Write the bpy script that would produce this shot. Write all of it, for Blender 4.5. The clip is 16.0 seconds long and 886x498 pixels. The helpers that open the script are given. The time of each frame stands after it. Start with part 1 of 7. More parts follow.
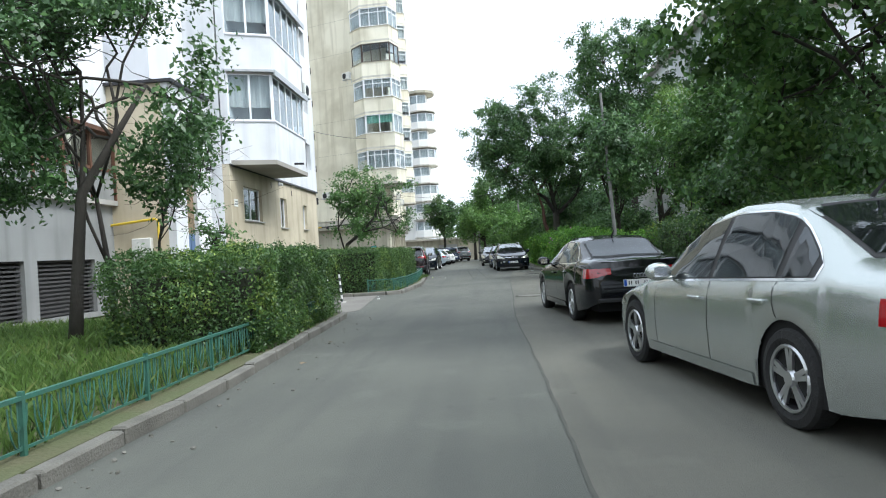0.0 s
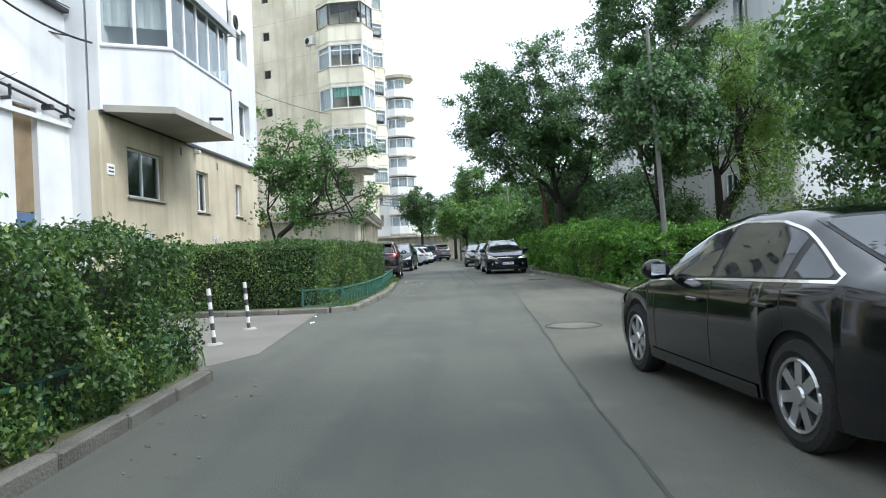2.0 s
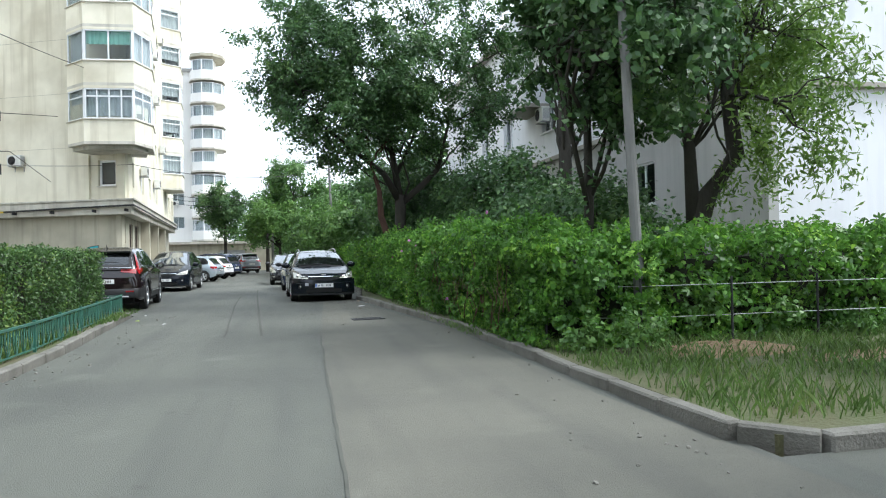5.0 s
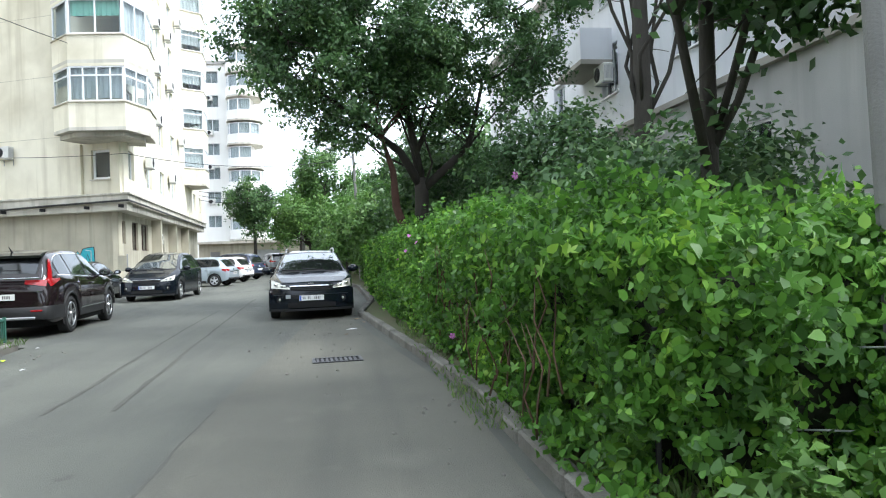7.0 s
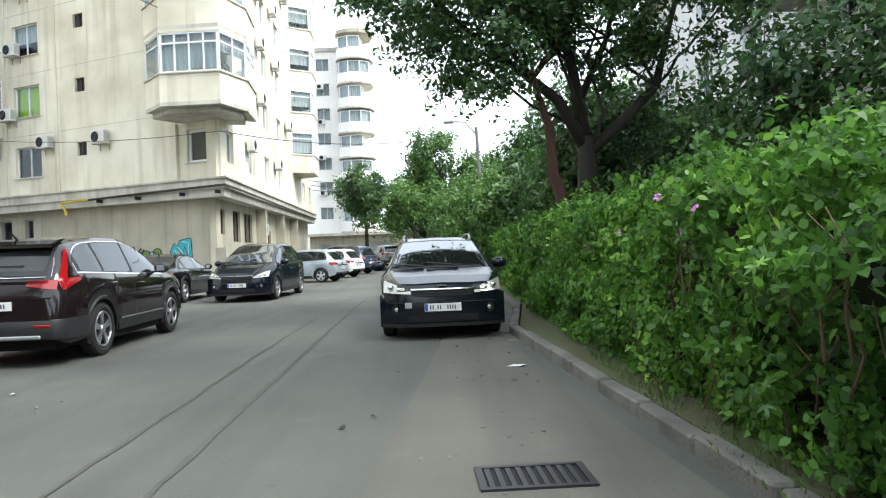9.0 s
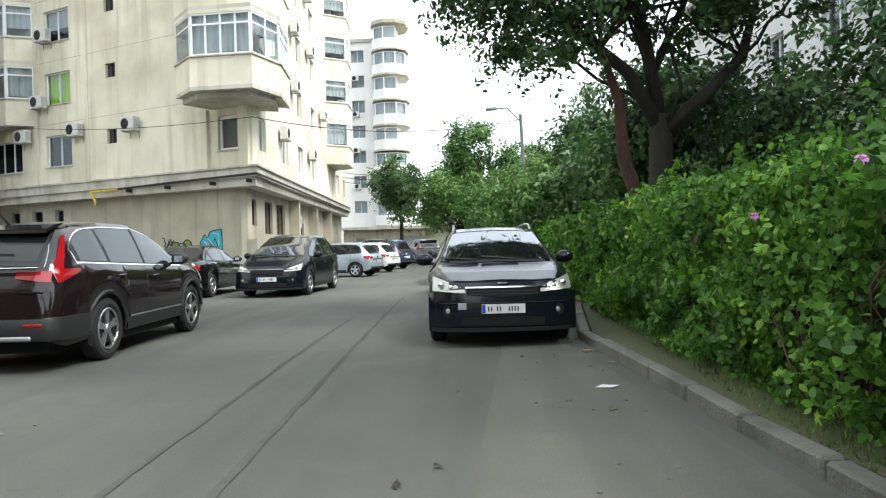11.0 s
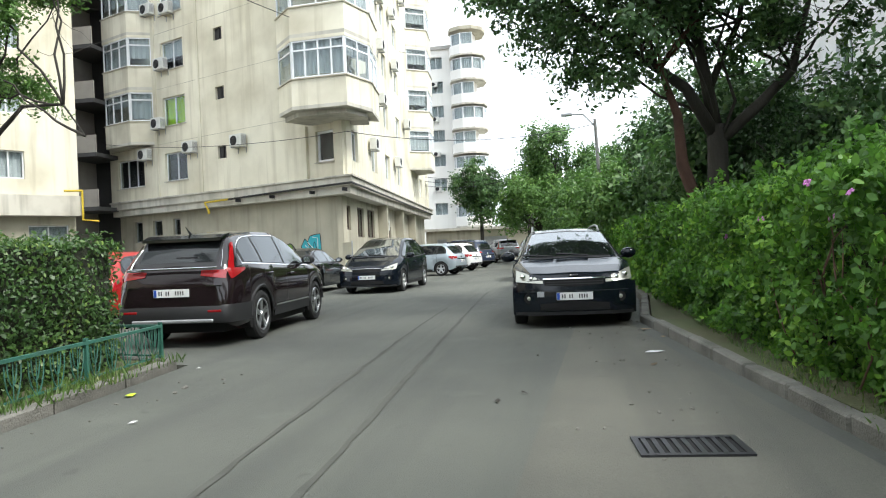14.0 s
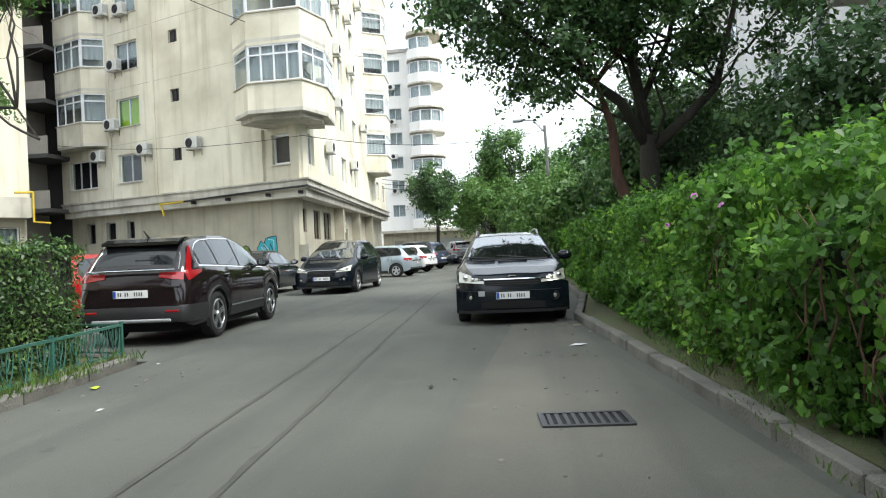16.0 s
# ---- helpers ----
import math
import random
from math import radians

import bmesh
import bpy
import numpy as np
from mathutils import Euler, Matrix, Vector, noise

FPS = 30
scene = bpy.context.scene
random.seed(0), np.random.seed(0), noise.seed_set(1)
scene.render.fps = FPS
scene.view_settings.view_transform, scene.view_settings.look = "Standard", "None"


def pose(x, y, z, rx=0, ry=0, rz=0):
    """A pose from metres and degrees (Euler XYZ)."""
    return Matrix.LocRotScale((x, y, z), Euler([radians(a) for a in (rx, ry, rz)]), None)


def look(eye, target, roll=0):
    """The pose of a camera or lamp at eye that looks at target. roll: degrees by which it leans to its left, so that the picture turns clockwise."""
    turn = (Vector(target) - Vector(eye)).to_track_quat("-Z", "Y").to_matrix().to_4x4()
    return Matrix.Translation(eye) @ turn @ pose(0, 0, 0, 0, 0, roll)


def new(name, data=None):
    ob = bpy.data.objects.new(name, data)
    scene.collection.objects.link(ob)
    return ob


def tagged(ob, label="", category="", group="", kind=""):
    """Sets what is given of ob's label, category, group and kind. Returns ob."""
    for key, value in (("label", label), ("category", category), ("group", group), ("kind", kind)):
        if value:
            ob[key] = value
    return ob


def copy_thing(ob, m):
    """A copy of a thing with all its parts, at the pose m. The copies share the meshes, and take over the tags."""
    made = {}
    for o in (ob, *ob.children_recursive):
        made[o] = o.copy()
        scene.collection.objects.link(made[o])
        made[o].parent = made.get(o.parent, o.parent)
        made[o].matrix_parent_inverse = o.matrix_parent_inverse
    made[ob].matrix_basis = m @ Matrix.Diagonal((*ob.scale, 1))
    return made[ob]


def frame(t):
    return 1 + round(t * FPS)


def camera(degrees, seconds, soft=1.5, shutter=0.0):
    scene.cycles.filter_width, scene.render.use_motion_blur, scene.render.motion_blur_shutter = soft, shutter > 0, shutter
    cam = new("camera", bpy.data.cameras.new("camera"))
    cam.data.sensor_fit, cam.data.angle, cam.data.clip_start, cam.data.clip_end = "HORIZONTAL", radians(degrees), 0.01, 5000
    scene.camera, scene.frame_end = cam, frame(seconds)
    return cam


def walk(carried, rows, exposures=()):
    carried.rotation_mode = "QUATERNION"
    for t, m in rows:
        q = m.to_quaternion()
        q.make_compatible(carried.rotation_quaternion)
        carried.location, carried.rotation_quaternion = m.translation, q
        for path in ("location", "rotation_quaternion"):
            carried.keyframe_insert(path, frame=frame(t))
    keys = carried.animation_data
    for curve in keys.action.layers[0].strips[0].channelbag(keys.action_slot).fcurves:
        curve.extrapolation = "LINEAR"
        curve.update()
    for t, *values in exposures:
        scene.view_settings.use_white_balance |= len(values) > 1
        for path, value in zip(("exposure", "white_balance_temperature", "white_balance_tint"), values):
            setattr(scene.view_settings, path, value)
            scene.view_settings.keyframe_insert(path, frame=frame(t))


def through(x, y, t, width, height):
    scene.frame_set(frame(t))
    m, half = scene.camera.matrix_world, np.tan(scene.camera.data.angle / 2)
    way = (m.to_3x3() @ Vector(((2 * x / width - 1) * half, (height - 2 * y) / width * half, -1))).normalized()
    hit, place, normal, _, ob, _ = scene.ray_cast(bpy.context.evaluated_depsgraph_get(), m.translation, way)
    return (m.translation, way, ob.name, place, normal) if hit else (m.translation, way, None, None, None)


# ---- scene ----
cam = camera(65.0, 16.0, soft=1.1)
# seconds, place of the eye, then yaw, pitch and lean in degrees
ROWS = [
    (0.00, -0.111, 0.913, 1.316, 3.69, 0.15, -3.43),
    (0.50, -0.312, 3.051, 1.277, 4.16, 0.01, -3.31),
    (1.00, -0.451, 4.924, 1.249, 3.77, -0.07, -3.03),
    (1.50, -0.538, 6.909, 1.233, 2.62, -0.06, -2.76),
    (2.00, -0.611, 8.813, 1.249, 1.81, -0.06, -2.46),
    (2.50, -0.800, 10.980, 1.288, 0.86, -0.08, -2.25),
    (3.00, -0.880, 12.880, 1.305, 0.02, -0.09, -2.17),
    (3.50, -0.850, 14.740, 1.315, -1.55, -0.14, -2.06),
    (4.00, -0.700, 16.260, 1.315, -4.35, -0.12, -1.86),
    (4.50, -0.250, 17.760, 1.310, -8.95, 0.16, -1.42),
    (4.70, -0.040, 18.300, 1.310, -10.65, 0.36, -1.20),
    (5.20, 0.480, 19.620, 1.320, -13.00, 0.34, -1.25),
    (5.75, 1.120, 20.980, 1.345, -13.05, 0.31, -1.45),
    (6.30, 1.670, 22.280, 1.365, -11.35, 0.29, -1.66),
    (6.80, 1.985, 23.550, 1.374, -9.05, 0.27, -1.77),
    (7.00, 1.950, 24.250, 1.368, -8.10, 0.21, -1.83),
    (7.50, 1.925, 25.850, 1.357, -5.58, 0.12, -1.88),
    (8.00, 1.803, 27.220, 1.339, -3.50, 0.04, -1.85),
    (8.50, 1.655, 28.450, 1.321, -1.15, -0.02, -1.89),
    (9.00, 1.415, 29.488, 1.308, 0.88, -0.07, -2.04),
    (9.50, 1.232, 30.271, 1.302, 2.26, -0.10, -1.98),
    (10.00, 1.122, 30.752, 1.287, 2.99, -0.18, -1.82),
    (10.50, 1.065, 30.984, 1.270, 3.32, -0.27, -1.64),
    (11.00, 1.045, 31.015, 1.255, 3.53, -0.35, -1.48),
    (11.50, 1.042, 30.898, 1.249, 3.87, -0.38, -1.42),
    (12.00, 1.036, 30.694, 1.245, 4.64, -0.28, -1.84),
    (12.50, 0.979, 30.344, 1.241, 6.76, -0.20, -2.12),
    (13.00, 0.978, 29.891, 1.242, 8.96, -0.17, -2.25),
    (13.50, 1.037, 29.376, 1.251, 10.10, -0.15, -2.33),
    (14.00, 1.138, 29.055, 1.259, 10.02, -0.12, -2.44),
    (14.50, 1.204, 28.857, 1.260, 9.34, -0.10, -2.54),
    (15.00, 1.266, 28.734, 1.258, 8.61, -0.11, -2.60),
    (15.50, 1.335, 28.591, 1.261, 7.80, -0.12, -2.59),
    (16.00, 1.441, 28.375, 1.274, 6.65, -0.15, -2.48),
]


def gaze(x, y, z, yaw, pitch, lean):
    a, b = radians(yaw), radians(pitch)
    way = Vector((-math.sin(a) * math.cos(b), math.cos(a) * math.cos(b), math.sin(b)))
    return look((x, y, z), Vector((x, y, z)) + way, lean)


# the clip's camera opens up a little as it leaves the bright start
walk(cam, [(t, gaze(*row)) for t, *row in ROWS], exposures=[(0.0, 0.92, 5820, 7), (3.0, 0.98, 5840, 7), (4.5, 1.08, 5860, 7), (7.0, 1.46, 5860, 8), (8.0, 1.46, 5900, 8), (9.0, 1.32, 6040, 7), (11.5, 1.2, 6180, 7), (16.0, 1.14, 6180, 7)])

# ---- sky, sun, exposure ----
world = bpy.data.worlds.new("sky")
scene.world = world
world.use_nodes = True
wn, wl = world.node_tree.nodes, world.node_tree.links
sky = wn.new("ShaderNodeTexSky")
sky.sky_type, sky.sun_disc = "NISHITA", False
sky.sun_elevation, sky.sun_rotation = radians(52), radians(112)
sky.air_density, sky.dust_density = 1.0, 6.0
# thin overcast: most of the blue is veiled by white cloud
veil = wn.new("ShaderNodeMix")
veil.data_type = "RGBA"
veil.inputs[0].default_value = 0.8
veil.inputs[7].default_value = (8.6, 8.9, 9.2, 1)
wl.new(sky.outputs[0], veil.inputs[6])
wl.new(veil.outputs[2], wn["Background"].inputs[0])
wn["Background"].inputs[1].default_value = 0.12

sun = new("sun", bpy.data.lights.new("sun", "SUN"))
sun.data.energy, sun.data.angle, sun.data.color = 1.7, radians(20), (1.0, 0.95, 0.88)
sun.matrix_world = look((0, 0, 60), (0 - 60 * math.cos(radians(52)) * math.sin(radians(112)), 0 - 60 * math.cos(radians(52)) * math.cos(radians(112)), 60 - 60 * math.sin(radians(52))))

# ---- materials ----
def mat(name, base, rough=0.7, metal=0.0, var=0.0, scale=3.0, bump=0.0, bump_scale=60.0, dark=None, spec=0.5, coat=0.0, fine=0.0, fine_scale=40.0, streak=0.0, island=0.0, stretch=(1, 1, 1), lane=0.0):
    """A procedural surface: large and fine variation of the base colour, streaks that run down, relief."""
    m = bpy.data.materials.new(name)
    m.use_nodes = True
    n, l = m.node_tree.nodes, m.node_tree.links
    p = n["Principled BSDF"]
    p.inputs["Base Color"].default_value = (*base, 1)
    p.inputs["Roughness"].default_value, p.inputs["Metallic"].default_value = rough, metal
    p.inputs["Specular IOR Level"].default_value, p.inputs["Coat Weight"].default_value = spec, coat
    tc = n.new("ShaderNodeTexCoord")
    mp = n.new("ShaderNodeMapping")
    mp.inputs["Scale"].default_value = stretch
    geo = n.new("ShaderNodeNewGeometry")
    l.new(geo.outputs["Position"], mp.inputs["Vector"])
    colour = None

    def layer(colour, fac, target):
        mx = n.new("ShaderNodeMix")
        mx.data_type = "RGBA"
        l.new(fac, mx.inputs[0])
        if colour is None:
            mx.inputs[6].default_value = (*base, 1)
        else:
            l.new(colour, mx.inputs[6])
        mx.inputs[7].default_value = (*target, 1)
        return mx.outputs[2]

    def noise_of(sc, detail, lo, hi, top, vec=None):
        t = n.new("ShaderNodeTexNoise")
        t.inputs["Scale"].default_value, t.inputs["Detail"].default_value = sc, detail
        l.new(vec or mp.outputs[0], t.inputs["Vector"])
        r = n.new("ShaderNodeMapRange")
        r.inputs[1].default_value, r.inputs[2].default_value, r.inputs[4].default_value = lo, hi, top
        l.new(t.outputs[0], r.inputs[0])
        return r.outputs[0]

    low = dark or tuple(c * 0.55 for c in base)
    if var:
        colour = layer(colour, noise_of(scale, 6, 0.42, 0.72, var), low)
    if fine:
        colour = layer(colour, noise_of(fine_scale, 3, 0.35, 0.75, fine), tuple(c * 0.6 for c in base))
    if streak:
        m2 = n.new("ShaderNodeMapping")
        m2.inputs["Scale"].default_value = (1.0, 1.0, 0.07)
        l.new(geo.outputs["Position"], m2.inputs["Vector"])
        colour = layer(colour, noise_of(2.6, 5, 0.5, 0.75, streak, m2.outputs[0]), low)
    if lane:
        m3 = n.new("ShaderNodeMapping")
        m3.inputs["Scale"].default_value = (1.3, 0.07, 1.0)
        m3.inputs["Rotation"].default_value = (0, 0, 0.03)
        l.new(geo.outputs["Position"], m3.inputs["Vector"])
        colour = layer(colour, noise_of(1.6, 4, 0.48, 0.7, lane, m3.outputs[0]), low)
        colour = layer(colour, noise_of(1.1, 7, 0.6, 0.78, lane * 0.8), tuple(c * 1.45 for c in base))
        colour = layer(colour, noise_of(4.5, 3, 0.68, 0.74, lane), tuple(c * 0.5 for c in base))
    if island:
        mx = n.new("ShaderNodeMapRange")
        mx.inputs[4].default_value = island
        l.new(geo.outputs["Random Per Island"], mx.inputs[0])
        colour = layer(colour, mx.outputs[0], low)
    if colour is not None:
        l.new(colour, p.inputs["Base Color"])
    if bump:
        t = n.new("ShaderNodeTexNoise")
        t.inputs["Scale"].default_value, t.inputs["Detail"].default_value = bump_scale, 5
        l.new(mp.outputs[0], t.inputs["Vector"])
        b = n.new("ShaderNodeBump")
        b.inputs["Strength"].default_value, b.inputs["Distance"].default_value = bump, 0.02
        l.new(t.outputs[0], b.inputs["Height"])
        l.new(b.outputs[0], p.inputs["Normal"])
    return m


def leaf_mat(name, dark, light, tip, shine=0.45, through=0.3):
    """Leaves: each leaf has its own green; some light passes through."""
    m = bpy.data.materials.new(name)
    m.use_nodes = True
    n, l = m.node_tree.nodes, m.node_tree.links
    p = n["Principled BSDF"]
    p.inputs["Roughness"].default_value = shine
    p.inputs["Specular IOR Level"].default_value = 0.55
    geo = n.new("ShaderNodeNewGeometry")
    ramp = n.new("ShaderNodeValToRGB")
    e = ramp.color_ramp.elements
    e[0].position, e[0].color = 0.0, (*dark, 1)
    e[1].position, e[1].color = 0.64, (*light, 1)
    k = e.new(1.0)
    k.color = (*tip, 1)
    nz = n.new("ShaderNodeTexNoise")
    nz.inputs["Scale"].default_value = 0.9
    l.new(geo.outputs["Position"], nz.inputs["Vector"])
    mix = n.new("ShaderNodeMath")
    mix.operation = "MULTIPLY_ADD"
    mix.inputs[1].default_value = 0.55
    half = n.new("ShaderNodeMapRange")
    half.inputs[1].default_value, half.inputs[2].default_value = 0.3, 0.75
    half.inputs[4].default_value = 0.45
    l.new(nz.outputs[0], half.inputs[0])
    l.new(geo.outputs["Random Per Island"], mix.inputs[0])
    l.new(half.outputs[0], mix.inputs[2])
    l.new(mix.outputs[0], ramp.inputs[0])
    l.new(ramp.outputs[0], p.inputs["Base Color"])
    tr = n.new("ShaderNodeBsdfTranslucent")
    l.new(ramp.outputs[0], tr.inputs[0])
    ms = n.new("ShaderNodeMixShader")
    ms.inputs[0].default_value = through
    l.new(p.outputs[0], ms.inputs[1])
    l.new(tr.outputs[0], ms.inputs[2])
    l.new(ms.outputs[0], n["Material Output"].inputs[0])
    return m


def glass_mat(name, tint, clear, ior=1.5):
    """A pane: part of the light passes, the rest mirrors more at a slant."""
    m = bpy.data.materials.new(name)
    m.use_nodes = True
    n, l = m.node_tree.nodes, m.node_tree.links
    n.remove(n["Principled BSDF"])
    t, g, d = n.new("ShaderNodeBsdfTransparent"), n.new("ShaderNodeBsdfGlossy"), n.new("ShaderNodeBsdfDiffuse")
    t.inputs[0].default_value = (*tint, 1)
    g.inputs["Roughness"].default_value = 0.03
    g.inputs[0].default_value = (0.9, 0.93, 0.95, 1)
    d.inputs[0].default_value = (0.02, 0.022, 0.024, 1)
    a, b = n.new("ShaderNodeMixShader"), n.new("ShaderNodeMixShader")
    a.inputs[0].default_value = clear
    l.new(d.outputs[0], a.inputs[1])
    l.new(t.outputs[0], a.inputs[2])
    f0 = ((ior - 1) / (ior + 1)) ** 2
    lw = n.new("ShaderNodeLayerWeight")
    lw.inputs[0].default_value = 0.5
    pw, fr = n.new("ShaderNodeMath"), n.new("ShaderNodeMapRange")
    pw.operation = "POWER"
    pw.inputs[1].default_value = 5.0
    fr.inputs[3].default_value, fr.inputs[4].default_value = f0, 1.0
    l.new(lw.outputs["Facing"], pw.inputs[0])
    l.new(pw.outputs[0], fr.inputs[0])
    l.new(fr.outputs[0], b.inputs[0])
    l.new(a.outputs[0], b.inputs[1])
    l.new(g.outputs[0], b.inputs[2])
    l.new(b.outputs[0], n["Material Output"].inputs[0])
    return m


WHITE = mat("white_render", (0.72, 0.73, 0.74), 0.85, var=0.5, scale=0.7, bump=0.3, bump_scale=90, dark=(0.44, 0.46, 0.48), streak=0.45, fine=0.1)
# streaked render; the shade of tree and balcony is mixed into its grey
SHADE_RENDER = mat("shade_greyed_render", (0.27, 0.28, 0.275), 0.9, var=0.5, scale=0.7, bump=0.3, bump_scale=60, dark=(0.16, 0.165, 0.16), streak=0.6)
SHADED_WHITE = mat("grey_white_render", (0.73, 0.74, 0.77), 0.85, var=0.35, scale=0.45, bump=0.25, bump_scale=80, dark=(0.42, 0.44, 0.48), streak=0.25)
BEIGE = mat("beige_render", (0.6, 0.535, 0.4), 0.88, var=0.7, scale=0.6, bump=0.3, bump_scale=70, dark=(0.33, 0.28, 0.19), streak=0.6, fine=0.12)
CREAM = mat("cream_render", (0.79, 0.75, 0.61), 0.88, var=0.7, scale=0.4, bump=0.3, bump_scale=50, dark=(0.42, 0.38, 0.27), streak=0.7, fine=0.12)
# haze and overexposure of the far tower put into its paint: whiter, flatter
PALE_CREAM = mat("glare_paled_render", (0.84, 0.83, 0.79), 0.88, var=0.2, scale=0.3, bump=0.1, dark=(0.62, 0.6, 0.54), streak=0.2)
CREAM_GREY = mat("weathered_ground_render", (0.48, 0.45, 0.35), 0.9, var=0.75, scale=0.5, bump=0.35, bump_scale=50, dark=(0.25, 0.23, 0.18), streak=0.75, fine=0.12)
LEDGE = mat("ledge_concrete", (0.58, 0.555, 0.48), 0.85, var=0.65, scale=0.9, bump=0.25, dark=(0.29, 0.27, 0.22), streak=0.8)
PALE_GREY = mat("pale_grey_render", (0.46, 0.46, 0.445), 0.88, var=0.5, scale=0.6, bump=0.25, bump_scale=60, dark=(0.3, 0.3, 0.285), streak=0.5)
CONCRETE = mat("grey_concrete", (0.42, 0.41, 0.38), 0.9, var=0.5, scale=1.2, bump=0.35, bump_scale=60, fine=0.2, streak=0.3)
SOFFIT = mat("dull_concrete_soffit", (0.36, 0.34, 0.3), 0.9, var=0.5, scale=1.0, bump=0.2)
ASPHALT = mat("worn_asphalt", (0.122, 0.127, 0.107), 0.8, var=0.75, scale=0.35, bump=0.6, bump_scale=130, dark=(0.07, 0.073, 0.066), fine=0.45, fine_scale=90, spec=0.4, lane=0.55)
PATCH = mat("old_asphalt_patch", (0.152, 0.15, 0.124), 0.85, var=0.6, scale=0.5, bump=0.6, bump_scale=130, dark=(0.085, 0.086, 0.076), fine=0.45, fine_scale=90, spec=0.3, lane=0.5)
TAR = mat("tar_seam", (0.092, 0.094, 0.081), 0.9, spec=0.25, var=0.6, scale=3, bump=0.3)
KERB = mat("kerb_concrete", (0.2, 0.193, 0.168), 0.9, var=0.8, scale=2.0, bump=0.7, bump_scale=45, fine=0.45, fine_scale=30, dark=(0.075, 0.072, 0.06), lane=0.5)
PAVING = mat("entrance_paving", (0.19, 0.18, 0.16), 0.9, var=0.5, scale=0.8, bump=0.4, bump_scale=90, fine=0.25)
SOIL = mat("dry_soil", (0.16, 0.125, 0.085), 0.95, var=0.6, scale=2.0, bump=0.8, bump_scale=25, dark=(0.085, 0.065, 0.042), fine=0.4)
DRY_LITTER = mat("dry_leaf_litter", (0.24, 0.17, 0.1), 0.95, var=0.7, scale=6.0, bump=1.0, bump_scale=35, dark=(0.1, 0.07, 0.04), fine=0.5, fine_scale=55)
GRASS_SOIL = mat("grassy_soil", (0.085, 0.1, 0.04), 0.95, var=0.7, scale=1.2, bump=0.8, bump_scale=25, dark=(0.12, 0.095, 0.06), fine=0.4)
GRASS = leaf_mat("grass_blades", (0.055, 0.1, 0.025), (0.12, 0.21, 0.045), (0.24, 0.26, 0.1))
HEDGE = leaf_mat("hedge_leaves", (0.022, 0.055, 0.018), (0.088, 0.175, 0.042), (0.38, 0.48, 0.09))
CREEPER = leaf_mat("creeper_leaves", (0.026, 0.078, 0.02), (0.145, 0.33, 0.042), (0.48, 0.74, 0.1), through=0.45)
TREE_DARK = leaf_mat("dark_tree_leaves", (0.026, 0.063, 0.025), (0.085, 0.178, 0.053), (0.19, 0.31, 0.08))
TREE_MID = leaf_mat("tree_leaves", (0.036, 0.09, 0.028), (0.11, 0.225, 0.055), (0.23, 0.37, 0.09))
TREE_BRIGHT = leaf_mat("fresh_tree_leaves", (0.05, 0.115, 0.03), (0.13, 0.26, 0.055), (0.25, 0.39, 0.09), through=0.35)
WILLOW = leaf_mat("feathery_leaves", (0.07, 0.14, 0.03), (0.185, 0.31, 0.06), (0.32, 0.44, 0.12), through=0.42)
FLOWER = mat("pink_petals", (0.55, 0.2, 0.5), 0.6)
# near-black so the shade between the leaves is already in the colour
TWIG = mat("shaded_inner_twigs", (0.022, 0.026, 0.014), 0.95, var=0.6, scale=3.0, bump=0.9, bump_scale=20)
BARK = mat("dark_bark", (0.05, 0.045, 0.037), 0.95, var=0.6, scale=3.0, bump=1.0, bump_scale=28, fine=0.4, stretch=(1, 1, 0.3))
STEM = mat("dry_stem", (0.12, 0.07, 0.045), 0.9, var=0.5, scale=8)
RED_BARK = mat("bare_red_wood", (0.085, 0.043, 0.03), 0.9, var=0.6, scale=4.0, bump=0.8, bump_scale=30)
PVC = mat("white_pvc", (0.78, 0.79, 0.8), 0.35, var=0.15, scale=4)
BROWN_FRAME = mat("dark_brown_frame", (0.07, 0.045, 0.035), 0.5, var=0.3, scale=5)
GREY_METAL = mat("grey_metal_frame", (0.4, 0.41, 0.42), 0.45, 0.4, var=0.3, scale=4)
DARK_METAL = mat("dark_metal", (0.045, 0.045, 0.05), 0.45, 0.5, var=0.3, scale=6)
RUSTY = mat("rusty_steel", (0.12, 0.06, 0.04), 0.8, 0.2, var=0.6, scale=6, bump=0.4)
PANE = glass_mat("window_glass", (0.88, 0.92, 0.93), 0.92, 1.38)
CAR_GLASS = glass_mat("car_glass", (0.35, 0.4, 0.4), 0.4, 1.8)
WINDSCREEN = glass_mat("windscreen_glass", (0.5, 0.55, 0.55), 0.7, 3.9)
GRILLE = mat("dark_grille", (0.06, 0.06, 0.06), 0.7, var=0.4, scale=4)
CURTAIN = mat("net_curtain", (0.62, 0.63, 0.62), 0.9, var=0.5, scale=9, bump=0.3, bump_scale=30, stretch=(1, 1, 0.1))
GREEN_BLIND = mat("mint_green_blind", (0.3, 0.62, 0.47), 0.8, var=0.1, scale=3)
LIME = mat("lime_blind", (0.5, 0.72, 0.03), 0.8, var=0.1, scale=3)
# dimness of the unbuilt rooms, painted onto their backings and floors
ROOM = mat("painted_dim_room", (0.06, 0.06, 0.06), 0.9, var=0.4, scale=1.0)
AC_WHITE = mat("off_white_casing", (0.66, 0.66, 0.62), 0.5, var=0.3, scale=6)
GAS_YELLOW = mat("yellow_pipe_paint", (0.62, 0.45, 0.03), 0.5, var=0.25, scale=5)
FENCE_GREEN = mat("green_fence_paint", (0.04, 0.14, 0.103), 0.5, var=0.6, scale=6, bump=0.2, dark=(0.05, 0.09, 0.07))
GRAFF_BLUE = mat("turquoise_paint", (0.05, 0.42, 0.5), 0.6, var=0.2, scale=6)
